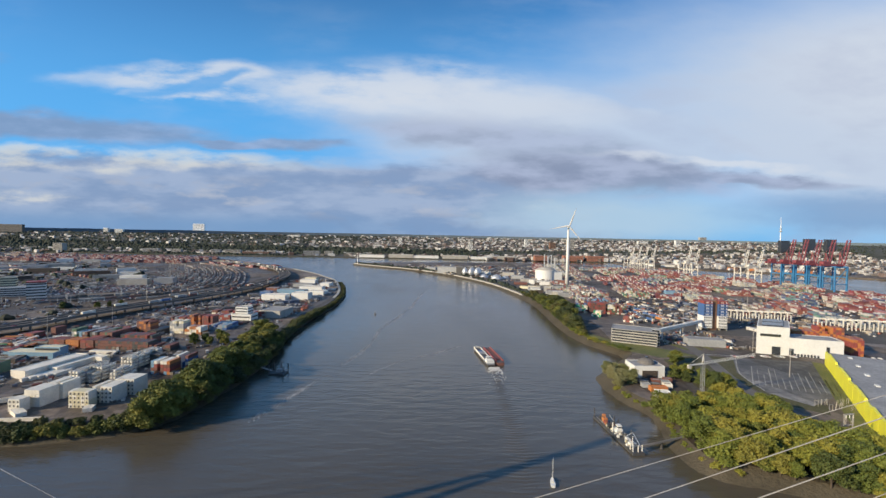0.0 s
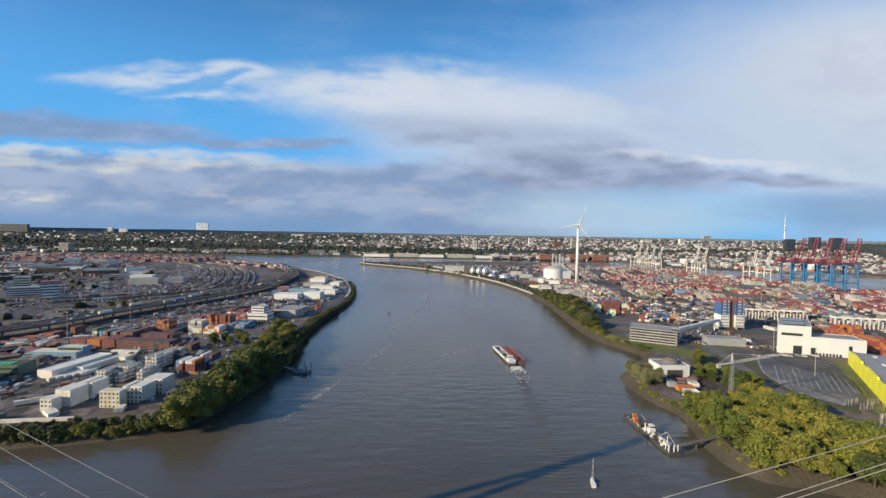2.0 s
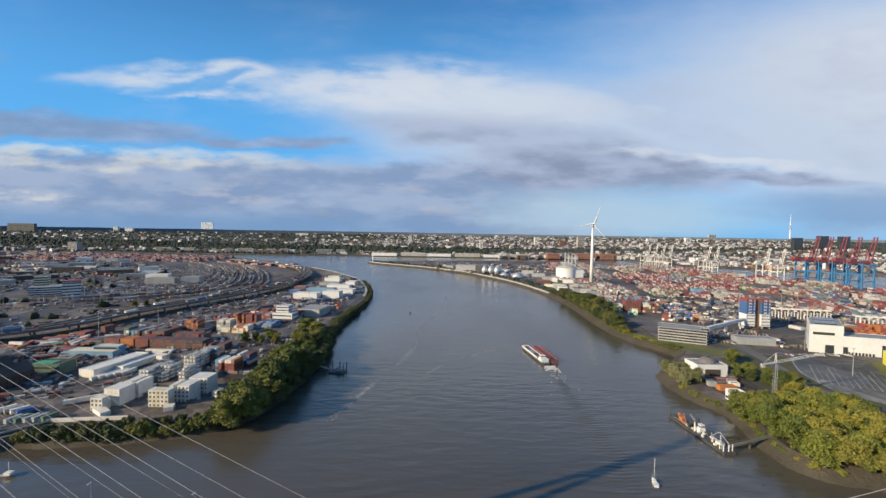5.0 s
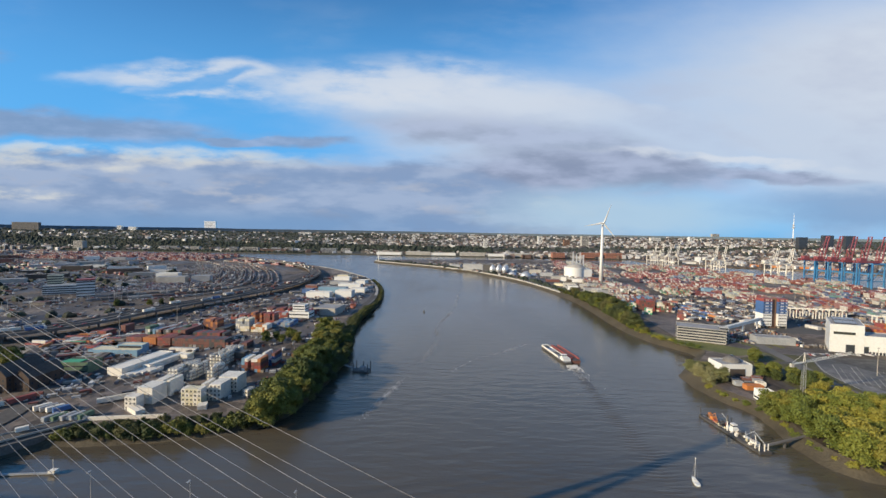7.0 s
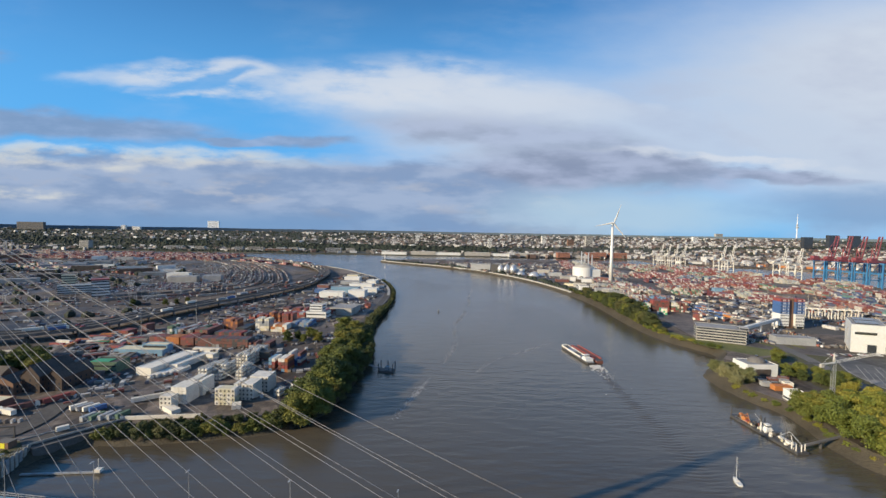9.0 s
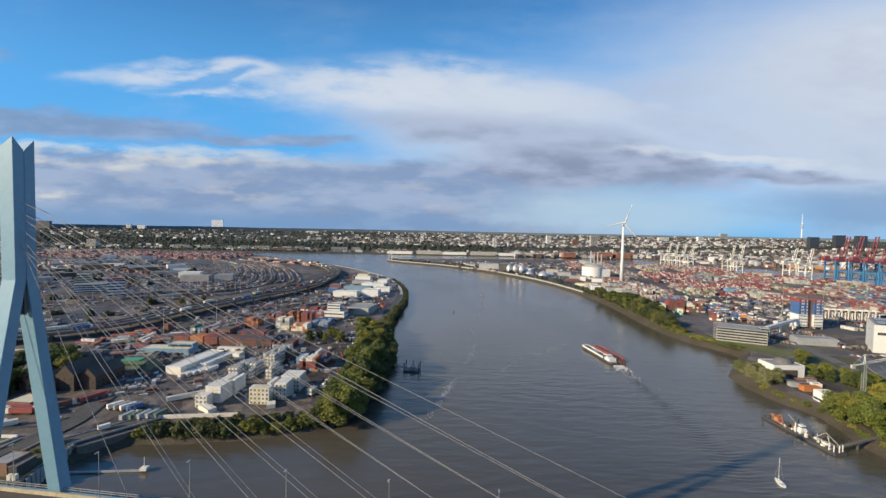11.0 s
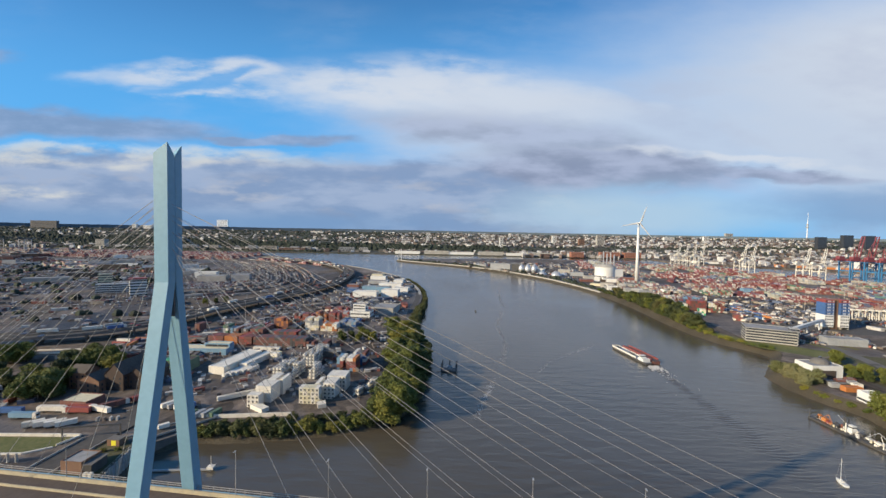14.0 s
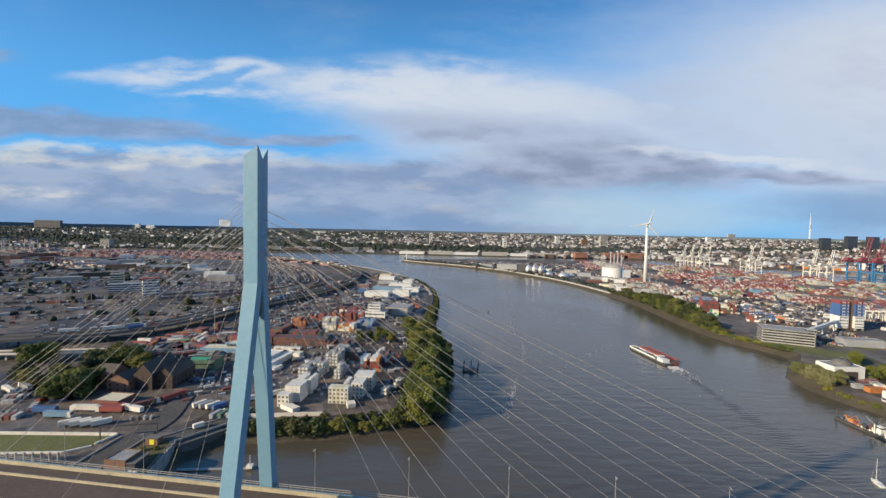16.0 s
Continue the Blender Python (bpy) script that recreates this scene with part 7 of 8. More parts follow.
def buoy(x, y, colour, label):
    ob = thing("buoy", label, "buoy", pose(x, y, 0))
    bm = B()
    rod(bm, (0, 0, -0.5), (0, 0, 0.9), 1.4, 1.3, 12)
    part("float", bm, M[colour], ob)
    bm = B()
    rod(bm, (0, 0, 0.9), (0, 0, 3.4), 0.9, 0.25, 10)
    part("cone", bm, M[colour], ob)
    bm = B()
    rod(bm, (0, 0, 3.4), (0, 0, 4.2), 0.2, 0.2, 8)
    part("lamp", bm, M["grey"], ob)


buoy(-70, 600, "dark", "small dark river buoy with a conical top")


def dredger():
    ob = thing("work_pontoon", "long grey work pontoon with crane and deckhouses at a mooring", "ship", pose(117.5, 235, 0, 0, 0, 3) @ Matrix.Diagonal((0.8, 0.82, 0.85, 1)))

    def bit(name, material, label, *boxes):
        bm = B()
        for b in boxes:
            cbox(bm, *b)
        return part(name, bm, M[material], ob, label)

    bit("pontoon", "dark", "dark steel hull", (0, 0, -1, 8.6, 57, 2.5))
    bit("fender", "dark", "black rubber fender", (-4.5, -4, 0.3, 0.4, 46, 0.9))
    bit("deck", "dark", "dark steel deck", (0, -14, 1.5, 8.0, 28, 0.15))
    bit("winch_house", "orange", "orange winch house", (0.3, 19, 1.5, 3.2, 3.4, 2.6))
    bit("winch", "red", "red winch drum", (-0.6, 15.5, 1.5, 2.4, 2.0, 1.7))
    bit("winch", "orange", "orange winch drum", (1.6, 23, 1.5, 2.2, 2.4, 1.6))
    for x, y in ((-1.5, 11), (1.2, 10), (2.6, 12.5), (-2.2, 8.2)):
        bit("engine_block", "dark", "black engine block", (x, y, 1.5, 1.8, 1.6, 2.0))
    bit("deckhouse", "white_clean", "", (1.4, 1.5, 1.5, 4.6, 6, 2.7))
    wheel = bit("wheelhouse", "white_clean", "", (1.8, 1.0, 4.2, 3.4, 3.6, 2.3))
    bm = B()
    cbox(bm, 1.8, 1.0, 4.9, 3.5, 3.7, 0.9)
    part("window", bm, M["glass"], wheel)
    for x, y, h, c in ((-0.6, 3.5, 11, "dark"), (0.4, 5.5, 11, "dark"), (-2.6, 1.5, 8, "white"), (3.4, 4.8, 9, "dark"), (-4, 27.3, 8, "dark"), (3.9, -12, 9, "dark")):
        bm = B()
        rod(bm, (x, y, 1.4), (x, y, h), 0.45, 0.4, 8)
        part("spud", bm, M[c], ob)
    bit("engine_house", "dark", "black engine house", (2.4, -5.5, 1.65, 3, 3.4, 2.2))
    bit("workboat", "white", "white workboat lying on deck", (2.2, -12, 1.65, 2.2, 6.5, 1.2))
    bit("locker", "white", "", (-0.8, -19, 1.65, 1.8, 3.4, 2.2))
    bit("locker", "grey", "", (2.2, -19.5, 1.65, 2.0, 2.4, 1.8))
    for x, y in ((-3.2, -26.5), (0, -27.2), (3.2, -26.5), (-3.4, -23.5)):
        bm = B()
        rod(bm, (x, y, -2), (x, y, 6.0), 0.36, 0.34, 8)
        part("mooring_post", bm, M["white"], ob, "pale mooring pile")
    rng = random.Random(19)
    for k in range(34):
        y = rng.uniform(-25, 26)
        bit("deck_gear", rng.choice(("white", "dark", "grey", "white", "orange" if y > 12 else "cream", "rust")), "", (rng.uniform(-3.4, 3.4), y, 1.5, rng.uniform(0.6, 2.2), rng.uniform(0.6, 2.6), rng.uniform(0.6, 2.4)))
    for p, q in (((0, 21, 3.5), (-1.5, 15, 8)), ((-1.5, 15, 8), (-2.5, 11, 3)), ((2, 2, 4), (-2, 8, 11)), ((1, -8, 2), (2.5, -16, 9)), ((2.5, -16, 9), (3, -25, 4)), ((-2, -14, 2), (-2, -14, 8))):
        bm = B()
        beam(bm, p, q, 0.32)
        part("boom_arm", bm, M["orange" if p[1] > 12 else "grey"], ob)
    bm = B()
    beam(bm, (-2.4, -24, 1.6), (1.5, -18, 7.5), 0.3)
    part("derrick", bm, M["white"], ob)
    bm = B()
    beam(bm, (-3.9, 24, 2.6), (-3.9, 0, 2.6), 0.1)
    part("handrail", bm, M["white"], ob)
    ob = thing("gangway", "grey steel gangway from the pontoon to the bank", "gangway", pose(0, 0, 0))
    bm = B()
    beam(bm, (121, 216, 2.6), (152, 222, 5.6), 1.8, 0.5)
    for s in (-1, 1):
        beam(bm, (121, 216 + s, 3.6), (152, 222 + s, 6.6), 0.12)
    part("walkway", bm, M["dark_concrete"], ob)
    bm = B()
    rod(bm, (135, 218.7, -3), (135, 218.7, 4), 0.7, 0.7, 8)
    part("mooring_post", bm, M["dark"], ob)


dredger()


def jetty():
    ob = thing("landing_pontoon", "small dark landing pontoon with tall mooring piles", "jetty", pose(-117, 341, 0, 0, 0, -8))
    bm = B()
    cbox(bm, 0, 0, -1, 13, 9, 2.2)
    part("pontoon", bm, M["dark"], ob)
    for x, y in ((-6, -4), (6, -4), (-6, 4.6), (6, 4.6), (0, 4.8)):
        bm = B()
        rod(bm, (x, y, -3), (x, y, 7.5), 0.4, 0.4, 8)
        part("mooring_post", bm, M["dark"], ob)
    bm = B()
    cbox(bm, 0.5, 0.5, 1.2, 4, 3, 2.6)
    part("hut", bm, M["grey"], ob)
    bm = B()
    beam(bm, (-6, 1, 1.6), (-29, 5, 5.8), 1.6, 0.5)
    for s in (-0.8, 0.8):
        beam(bm, (-6, 1 + s, 2.6), (-29, 5 + s, 6.8), 0.12)
    part("gangway", bm, M["grey"], ob)


jetty()


def tower_crane():
    ob = thing("tower_crane", "white lattice tower crane with a long jib", "crane", pose(194, 272, LAND))
    bm = B()
    for sx in (-0.85, 0.85):
        for sy in (-0.85, 0.85):
            beam(bm, (sx, sy, 0), (sx, sy, 25), 0.17)
    for k in range(10):
        z = k * 2.5
        for a, b in (((-0.85, -0.85), (0.85, -0.85)), ((0.85, -0.85), (0.85, 0.85)), ((0.85, 0.85), (-0.85, 0.85)), ((-0.85, 0.85), (-0.85, -0.85))):
            beam(bm, (*a, z), (*b, z + 2.5), 0.08)
            beam(bm, (*a, z), (*b, z), 0.08)
    part("mast", bm, M["grey"], ob, "grey lattice mast")
    bm = B()
    tip = Vector((50, 16, 26.5))
    for o in ((0, 0, 0), (0, 1.3, 0), (0, 0.6, 1.5)):
        beam(bm, Vector((0, -0.6, 25)) + Vector(o), tip + Vector(o), 0.18)
    for k in range(24):
        p = Vector((0, -0.6, 25)).lerp(tip + Vector((0, -0.6, 0)), k / 24)
        q = Vector((0, -0.6, 25)).lerp(tip + Vector((0, -0.6, 0)), (k + 1) / 24)
        beam(bm, p + Vector((0, 0, 0)), q + Vector((0, 0.6, 1.5)), 0.10)
        beam(bm, p + Vector((0, 1.3, 0)), q + Vector((0, 0.6, 1.5)), 0.10)
    part("jib", bm, M["white"], ob)
    bm = B()
    beam(bm, (0, 0, 25.3), (-13, -4, 25.3), 1.2, 0.6)
    part("counter_jib", bm, M["white"], ob)
    bm = B()
    cbox(bm, -12, -3.8, 23.2, 2, 1.6, 2.4)
    part("counterweight", bm, M["concrete"], ob)
    bm = B()
    beam(bm, (-0.8, 0, 25), (0, 0, 32), 0.3)
    beam(bm, (0.8, 0, 25), (0, 0, 32), 0.3)
    beam(bm, (0, 0, 32), (33, 10.5, 27.5), 0.12)
    beam(bm, (0, 0, 32), (-12, -3.8, 25.8), 0.12)
    part("apex", bm, M["white"], ob)
    bm = B()
    cbox(bm, 0, 0, -0.3, 5, 5, 0.85)
    part("base", bm, M["concrete"], ob)


tower_crane()


# ---- far town ----
def far_houses():
    """Houses of the town on the far shore, small and countless."""
    rng = random.Random(77)
    for n, yr, xr, s in ((2600, (2560, 3300), (-3000, 2700), 0.62), (3400, (3300, 4760), (-3900, 3700), 0.66), (900, (1990, 2360), (300, 2500), 0.72), (200, (2120, 2300), (-2500, 300), 0.7), (330, (2130, 2330), (-3400, -700), 0.7), (1500, (1250, 2000), (950, 3000), 0.65)):
        verts, faces = [], []
        for i in range(n):
            x, y = rng.uniform(*xr), rng.uniform(*yr)
            r = math.hypot(x + 70, y)
            if r > 4830 or (r < 2480 and y > 2350):
                continue
            if n != 330 and x < -500 + rng.uniform(-300, 300) and rng.random() < 0.78:
                continue
            if n == 1500 and x * 0.62 + y < 2260:
                continue
            if r > 4200 and rng.random() < 0.4:
                continue
            w, d, h, a = rng.uniform(12, 42) * s, rng.uniform(10, 18) * s, rng.choice((9, 10, 12, 13, 16, 20)) * s, rng.uniform(-0.5, 0.5)
            z = (hill(x, y) if y > 2080 - 0.075 * (x + 400) else 4.5) - 3
            ca, sa = math.cos(a), math.sin(a)
            k = len(verts)
            for zz in (z, z + h + 3):
                for du, dv in ((-w / 2, -d / 2), (w / 2, -d / 2), (w / 2, d / 2), (-w / 2, d / 2)):
                    verts.append((x + du * ca - dv * sa, y + du * sa + dv * ca, zz))
            for f in ((0, 1, 5, 4), (1, 2, 6, 5), (2, 3, 7, 6), (3, 0, 4, 7)):
                faces.append([k + q for q in f])
            if rng.random() < 0.6:
                for du in (-w / 2, w / 2):
                    verts.append((x + du * ca, y + du * sa, z + h + 3 + d * 0.3))
                faces += [[k + 4, k + 5, k + 9, k + 8], [k + 6, k + 7, k + 8, k + 9], [k + 5, k + 6, k + 9], [k + 7, k + 4, k + 8]]
            else:
                faces.append([k + 4, k + 5, k + 6, k + 7])
        me = bpy.data.meshes.new("town_houses")
        me.from_pydata(verts, [], faces)
        me.materials.append(M["houses"])
        tagged(new("town_houses", me), "pale and brick houses of a distant riverside town", "houses", kind="stuff")


far_houses()


def tower_block(x, y, w, d, h, floors, label, wall="white_clean", rot=0.0, win=1.6):
    building("tower_block", label, x, y, w, d, h, floors, wall, rot, "roof", hill(x, y) - 2, category="tower block", win=win, faces="f", sill=1.0)


T7 = Vector((-61, 0.7))


def by_angle(px, r):
    """A place r metres out on the bearing of a far landmark, given as a slope to the right of north."""
    return T7.x + px * r, r


for slope, r, w, h, fl, lab, wall in (
        (-0.5247, 4640, 122, 96, 14, "big white hospital slab on the horizon ridge", "white_clean"),
        (-0.735, 3900, 38, 42, 8, "white apartment slab above the trees", "white_clean"),
        (-0.705, 3900, 70, 34, 6, "white apartment slab above the trees", "white_clean"),
        (-0.95, 3300, 200, 62, 10, "long dark office slab on the ridge", "dark_concrete"),
        (0.132, 2520, 22, 62, 16, "slim white apartment tower above the woods", "white_clean"),
        (-0.042, 3000, 24, 60, 14, "slim white apartment tower above the woods", "white_clean"),
        (0.265, 3000, 30, 60, 14, "white apartment tower in the town", "white_clean"),
        (0.375, 2700, 46, 74, 18, "pale grey apartment tower with two shafts", "concrete"),
        (0.33, 2800, 40, 46, 10, "dark brick office tower in the town", "brick"),
        (0.64, 3300, 40, 46, 12, "white office tower in the town", "white_clean"),
        (0.70, 4000, 70, 50, 8, "grey office block on the horizon", "concrete"),
        (0.92, 2450, 55, 74, 18, "dark glass office tower by the harbour", "glass"),
        (0.985, 2450, 60, 84, 20, "dark glass office tower by the harbour", "glass"),
        (1.04, 2450, 60, 80, 20, "dark glass office tower by the harbour", "glass"),
        (0.55, 3600, 90, 28, 6, "white hall in the town", "white_clean"),
        (0.10, 3900, 60, 24, 6, "white hall on the horizon", "white_clean"),
        (-0.30, 4200, 110, 20, 4, "white hall on the horizon", "white_clean")):
    x, y = by_angle(slope, r)
    tower_block(x, y, w, 24, h, fl, lab, wall)
tower_block(-1840, 2150, 44, 30, 46, 11, "brown concrete office tower at the quay", "concrete")
for i, (slope, w, h) in enumerate(((0.39, 95, 26), (0.445, 80, 26), (0.31, 60, 24))):
    x, y = by_angle(slope, 2010)
    building("brick_warehouse", "long red brick warehouse on the far quay", x, y, w, 34, h, 4, "far_brick", -4, "roof", hill(x, y), category="warehouse", faces="f", win=2)
for i, slope in enumerate((-0.1, -0.03, 0.03, 0.10, 0.17, 0.22)):
    x, y = by_angle(slope, 2085 - max(0, slope) * 200)
    building("quay_shed", "long pale shed on the far quay", x, y, 125, 30, 12 + (i % 2) * 4, 0, "concrete" if i % 2 else "white_clean", -4, "white", hill(x, y), category="warehouse")
for i, slope in enumerate((-0.62, -0.56, -0.47, -0.43, -0.37, -0.34, -0.245, -0.205)):
    x, y = by_angle(slope, 2190)
    building("quay_office", "glazed grey office block on the far quay", x, y, 44 if i % 3 else 80, 24, 22, 5, "concrete" if i % 2 else "grey", 2, "roof", hill(x, y), category="office building", faces="f", win=2.2)
x, y = by_angle(-0.375, 2165)
building("quay_office", "broad brick warehouse on the far quay", x, y, 130, 30, 16, 4, "brick", 2, "roof", hill(x, y), category="warehouse", faces="f", win=2)


def tv_tower():
    ob = thing("tv_tower", "slender grey television tower with two platforms", "tower", pose(4060, 4590, 70) @ Matrix.Diagonal((0.8, 0.8, 1.27, 1)))
    bm = B()
    rod(bm, (0, 0, 0), (0, 0, 185), 8, 5.5, 14)
    part("shaft", bm, M["white_clean"], ob)
    for z, r in ((128, 20), (150, 14)):
        bm = B()
        rod(bm, (0, 0, z), (0, 0, z + 9), r * 0.7, r, 18)
        rod(bm, (0, 0, z + 9), (0, 0, z + 12), r, r * 0.8, 18)
        part("platform", bm, M["concrete"], ob)
    bm = B()
    rod(bm, (0, 0, 185), (0, 0, 264), 4.0, 1.6, 10)
    part("antenna", bm, M["white_clean"], ob)


tv_tower()


def moored_ship(x, y, rot, l, colour, label):
    ob = thing("cargo_ship", label, "ship", pose(x, y, 0, 0, 0, rot))
    bm = B()
    hull(bm, l, 26, -2, 12, 0.12, 0.04, 3)
    part("hull", bm, M[colour], ob)
    bm = B()
    cbox(bm, 0, -l * 0.38, 12, 22, 16, 22)
    part("deckhouse", bm, M["white_clean"], ob)
    bm = B()
    cbox(bm, 0, l * 0.05, 12, 20, l * 0.7, 6)
    part("cargo", bm, M["boxes"], ob)


moored_ship(1290, 1500, 58, 260, "orange", "long orange-hulled cargo ship at the far quay")
moored_ship(1000, 1690, 75, 120, "white_clean", "white ship in the far harbour basin")


# ---- western quay ----
def quay():
    ob = thing("old_quay", "weathered concrete quay wall with grey fenders", "quay", pose(0, 0, 0))
    poly = [(-297, 150), (-274, 150), (-275, 178), (-280.5, 209), (-288, 213), (-297, 210), (-298, 182)]
    bm = B()
    prism(bm, poly, -3, 6.5)
    part("wall", bm, M["dark_concrete"], ob)
    bm = B()
    prism(bm, [(-296.5, 150.5), (-274.6, 150.5), (-275.6, 178), (-281, 208.5), (-288, 212.4), (-296.4, 209.5), (-297.4, 182)], 6.5, 6.56)
    part("yard_surface", bm, M["scrub"], ob, "brown gravel and weeds on top of the quay")
    for k in range(12):
        bm = B()
        p = Vector((-274.6, 178)).lerp(Vector((-280.2, 209)), (k + 0.3) / 12)
        cbox(bm, p.x + 0.4, p.y, -2, 0.7, 1.5, 8.7 + (k % 3) * 0.3)
        part("fender", bm, M["concrete" if k % 3 else "grey"], ob, "weathered grey timber fender")
    building("pump_house", "dark flat pump house on the quay", -288.5, 185, 10, 10, 5.2, 0, "brick", -6, "roof", z=6.6, category="building")
    # solid dark block; its colour stands for the shade inside the open bay
    bm = B()
    cbox(bm, -281.6, 184, 6.6, 3.6, 9, 4.4)
    canopy = thing("lean_to", "garage bay beside the pump house, dark block for its shaded inside", "shed")
    part("body", bm, M["dark"], canopy)
    bm = B()
    cbox(bm, -281.4, 184, 11.05, 4.2, 9.8, 0.2)
    part("roof", bm, M["dark_concrete"], canopy)
    bm = B()
    for k in range(2):
        cbox(bm, -280.6 + k * 2.2, 177.4, 6.58, 1.5, 1.5, 2.3)
    part("cabinet", bm, M["white"], thing("switch_cabinet", "two white switch cabinets on the quay", "cabinet"))
    ob = thing("control_cabin", "small cabin with a bright yellow panel", "cabin", pose(-289, 206, 6.6, 0, 0, -6))
    bm = B()
    cbox(bm, 0, 0, 0, 6.5, 4, 3.2)
    part("body", bm, M["brick"], ob)
    bm = B()
    cbox(bm, 0, 0, 3.2, 7, 4.6, 0.2)
    part("roof", bm, M["dark_concrete"], ob)
    bm = B()
    cbox(bm, 0.3, -2.06, 0.3, 2.4, 0.12, 2.5)
    part("panel", bm, M["yellow"], ob, "bright yellow panel")
    ob = thing("bridge_ramp", "concrete swing bridge ramp over a dark inlet", "ramp")
    a, b = Vector((-285, 209, 0)), Vector((-258, 240, 0))
    t = (b - a).normalized()
    n = Vector((-t.y, t.x, 0))
    up = Vector((0, 0, 1))
    bm = B()
    beam(bm, a + up * 6.2, b + up * 6.2, 9, 1.1)
    part("deck", bm, M["asphalt"], ob)
    for s in (-1, 1):
        bm = B()
        beam(bm, a + n * s * 4.6 + up * 6.9, b + n * s * 4.6 + up * 6.9, 0.4, 1.0)
        part("parapet", bm, M["concrete"], ob)
    bm = B()
    prism(bm, [(-280.4, 208), (-276.5, 206), (-262.5, 222), (-253, 233), (-259, 238), (-284, 213)], -3, 5.6)
    part("abutment", bm, M["dark_concrete"], ob)
    strip("road_quay_ramp", [(-312, 110), (-306, 150), (-305, 182), (-303, 211), (-301, 232), (-308, 258), (-313, 285), (-306, 330)], 6, M["asphalt"], "asphalt road along the quay", "road", LAND + 0.6, 6)
    for side in (-6.6, 6.6):
        pts = offset_line(smooth_line([(-312, 110), (-306, 150), (-305, 182), (-303, 211)], 4), side)
        ob = thing("road_parapet", "low pale concrete parapet beside the quay road", "wall")
        for p, q in zip(pts, pts[1:]):
            bm = B()
            beam(bm, (p.x, p.y, 6.7), (q.x, q.y, 6.7), 0.5, 1.2)
            part("segment", bm, M["concrete"], ob)
    ob = thing("low_wall", "long low white wall round a lawn", "wall")
    bm = B()
    beam(bm, (-460, 214.5, 6.6), (-314, 214.5, 6.6), 0.8, 1.6)
    beam(bm, (-314, 214.5, 6.4), (-318, 205, 6.4), 0.6, 1.0)
    beam(bm, (-318, 203, 6.3), (-327, 197, 6.3), 1.0, 0.8)
    beam(bm, (-327, 197, 6.3), (-460, 190.5, 6.3), 1.0, 0.8)
    part("wall", bm, M["white"], ob)
    ob = thing("floating_walkway", "grey floating walkway with a lamp at its end", "jetty")
    bm = B()
    beam(bm, (-270, 193, 0.5), (-235, 195, 0.5), 1.1, 0.6)
    part("deck", bm, M["grey"], ob)
    bm = B()
    rod(bm, (-236, 195, 0.5), (-236, 195, 7), 0.15)
    cbox(bm, -236, 195, 0.9, 3.0, 2.6, 1.2)
    part("pole", bm, M["white"], ob)
    ob = thing("sign_gantry", "dark steel gantry across the quay road", "gantry")
    bm = B()
    for p in ((-319, 209.5), (-293, 214)):
        beam(bm, (*p, 6), (*p, 13), 0.5)
    beam(bm, (-319, 209.5, 13), (-293, 214, 13), 0.5, 0.9)
    part("frame", bm, M["dark"], ob)
    ob = thing("retaining_wall", "white retaining wall along the yard edge", "wall")
    bm = B()
    beam(bm, (-276, 235, 7), (-214, 241, 7), 0.6, 2.4)
    part("wall", bm, M["white"], ob)


quay()


def yard_mast(x, y, h):
    ob = thing("light_mast", "tall thin floodlight mast in the yard", "lamp post", pose(x, y, LAND), "yard masts")
    bm = B()
    rod(bm, (0, 0, 0), (0, 0, h), 0.3, 0.16)
    part("pole", bm, M["cable"], ob)
    bm = B()
    cbox(bm, 0, 0, h, 2.2, 0.6, 0.5)
    part("lamp_head", bm, M["grey"], ob)


for x, y, h in ((-262, 440, 30), (-345, 470, 28), (-375, 425, 26), (-215, 600, 30), (-420, 640, 26), (-500, 640, 26), (330, 395, 22), (300, 320, 22), (306, 470, 30), (262, 500, 34), (420, 600, 34), (520, 640, 34), (470, 700, 34), (620, 720, 34), (-560, 720, 28), (-640, 780, 28)):
    yard_mast(x, y, h)


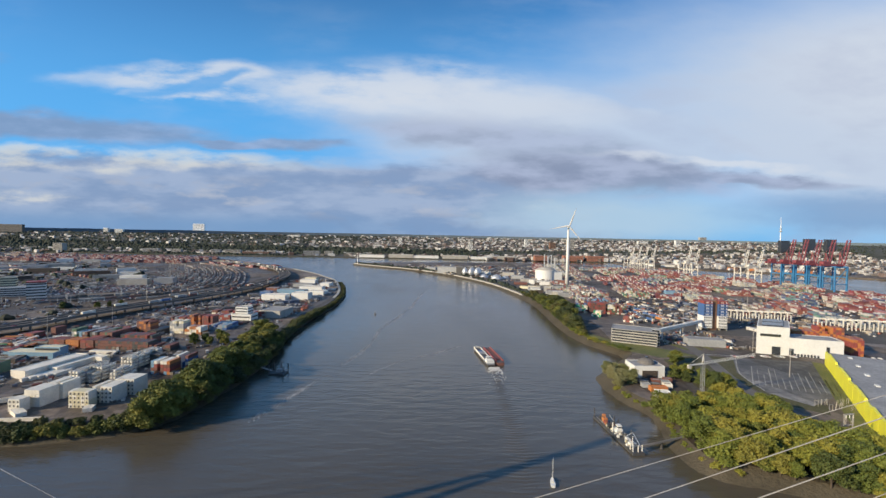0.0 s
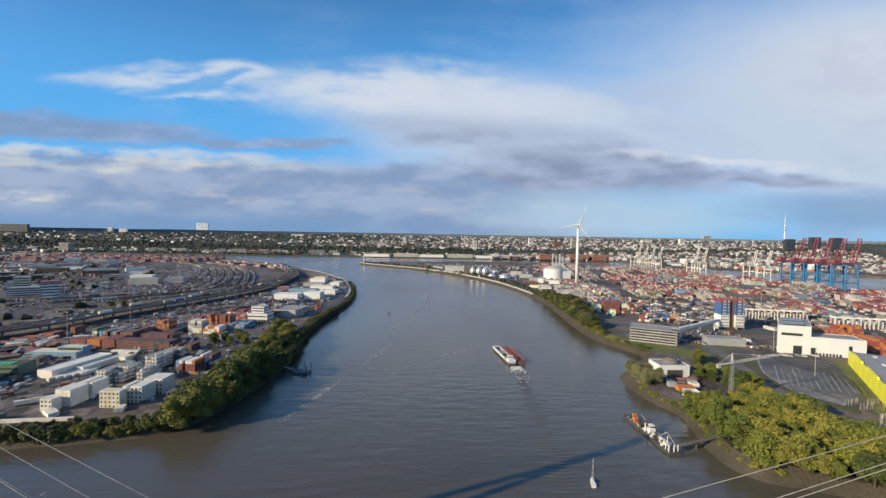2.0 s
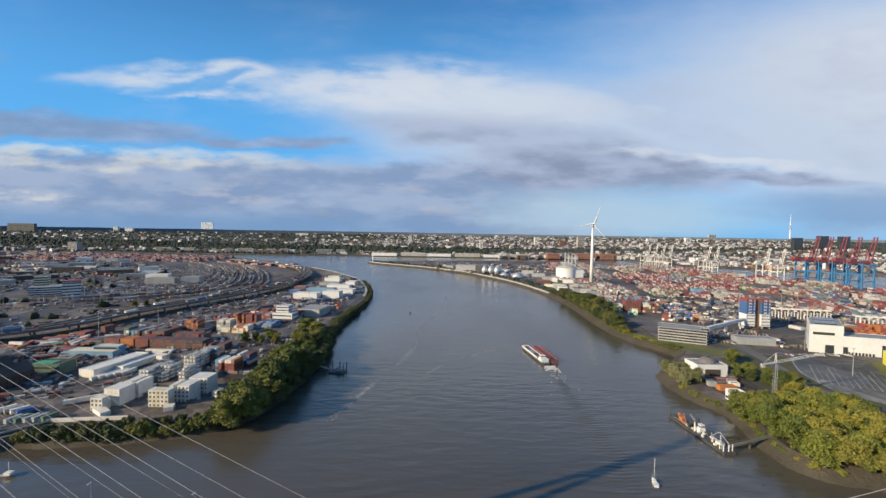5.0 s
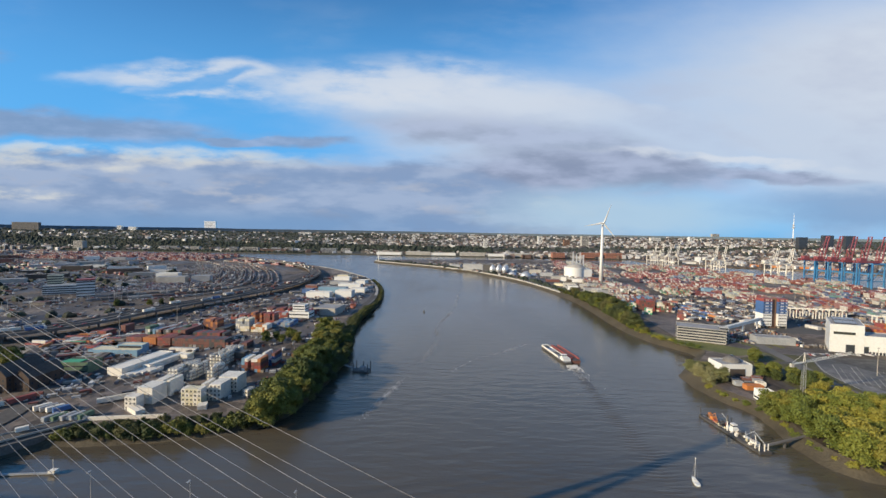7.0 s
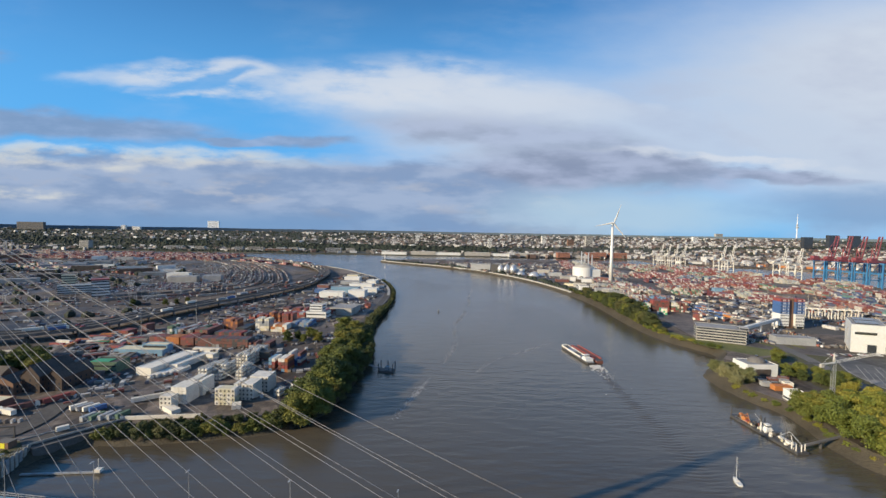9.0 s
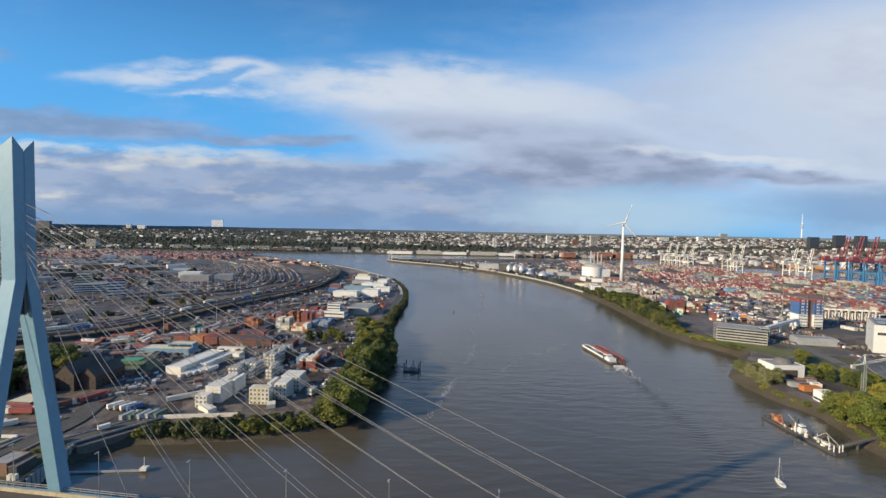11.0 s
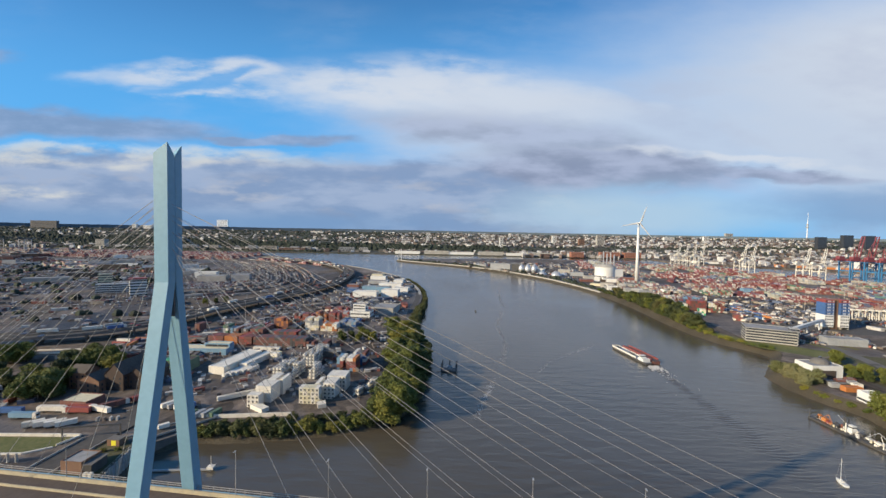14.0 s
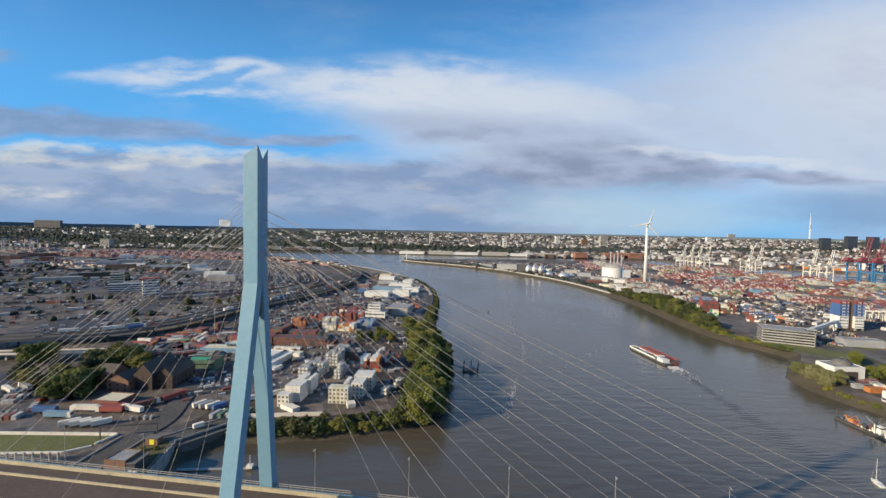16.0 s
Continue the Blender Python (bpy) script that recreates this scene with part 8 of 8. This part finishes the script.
def portal_mast(x, y):
    """A lattice portal mast of a small substation."""
    ob = thing("portal_mast", "grey lattice portal mast beside a substation", "mast", pose(x, y, LAND, 0, 0, 8))
    for sx in (-2.6, 2.6):
        bm = B()
        for dx, dy in ((-0.5, -0.5), (0.5, -0.5), (0.5, 0.5), (-0.5, 0.5)):
            beam(bm, (sx + dx, dy, -0.3), (sx + dx * 0.6, dy * 0.6, 15), 0.16)
        for k in range(7):
            beam(bm, (sx - 0.5, -0.5, k * 2), (sx + 0.5, -0.5, k * 2 + 2), 0.1)
            beam(bm, (sx + 0.5, 0.5, k * 2), (sx - 0.5, 0.5, k * 2 + 2), 0.1)
        part("leg", bm, M["cable"], ob)
    bm = B()
    beam(bm, (-3.4, 0, 15), (3.4, 0, 15), 0.5, 0.7)
    beam(bm, (-3.4, 0, 9), (3.4, 0, 9), 0.4, 0.5)
    part("crossbeam", bm, M["cable"], ob)
    for k in (-2.4, 0, 2.4):
        bm = B()
        rod(bm, (k, -0.4, 13), (k, -0.4, 14.8), 0.2, 0.2, 6)
        part("insulator", bm, M["white"], ob)


portal_mast(238, 215)


def foam_line():
    """A torn pale streak drifting down the middle of the river, and a thinner one beside it."""
    rng = random.Random(51)
    for line, spread in ((FOAM, 1.5), (FOAM_SIDE, 0.8)):
        bm = B()
        for n, p in enumerate(even(smooth_line(line, 8), 0.8)):
            thick = max(0, noise.noise((n / 38, 0, spread)) + 0.5)
            for k in range(int(26 * thick * rng.random())):
                x, y, s = p.x + rng.gauss(0, spread), p.y + rng.gauss(0, 1.4), rng.uniform(0.07, 0.26)
                z = 0.05 + 0.03 * rng.random()
                bm.faces.new([bm.verts.new((x + math.cos(a) * s, y + math.sin(a) * s * 2.4, z)) for a in (0.2, 1.5, 2.8, 3.9, 5.2)])
        solid("foam", bm, M["foam"], "thin drifting streak of pale foam on the river", "water", kind="stuff")


FOAM = [(-103, 253), (-92, 289), (-79, 330), (-72, 355), (-64, 383), (-55, 433), (-51, 514), (-38, 567), (-21, 656), (-13, 744), (0, 830)]
FOAM_SIDE = [(-42, 340), (-22, 372), (8, 398), (40, 428)]
foam_line()
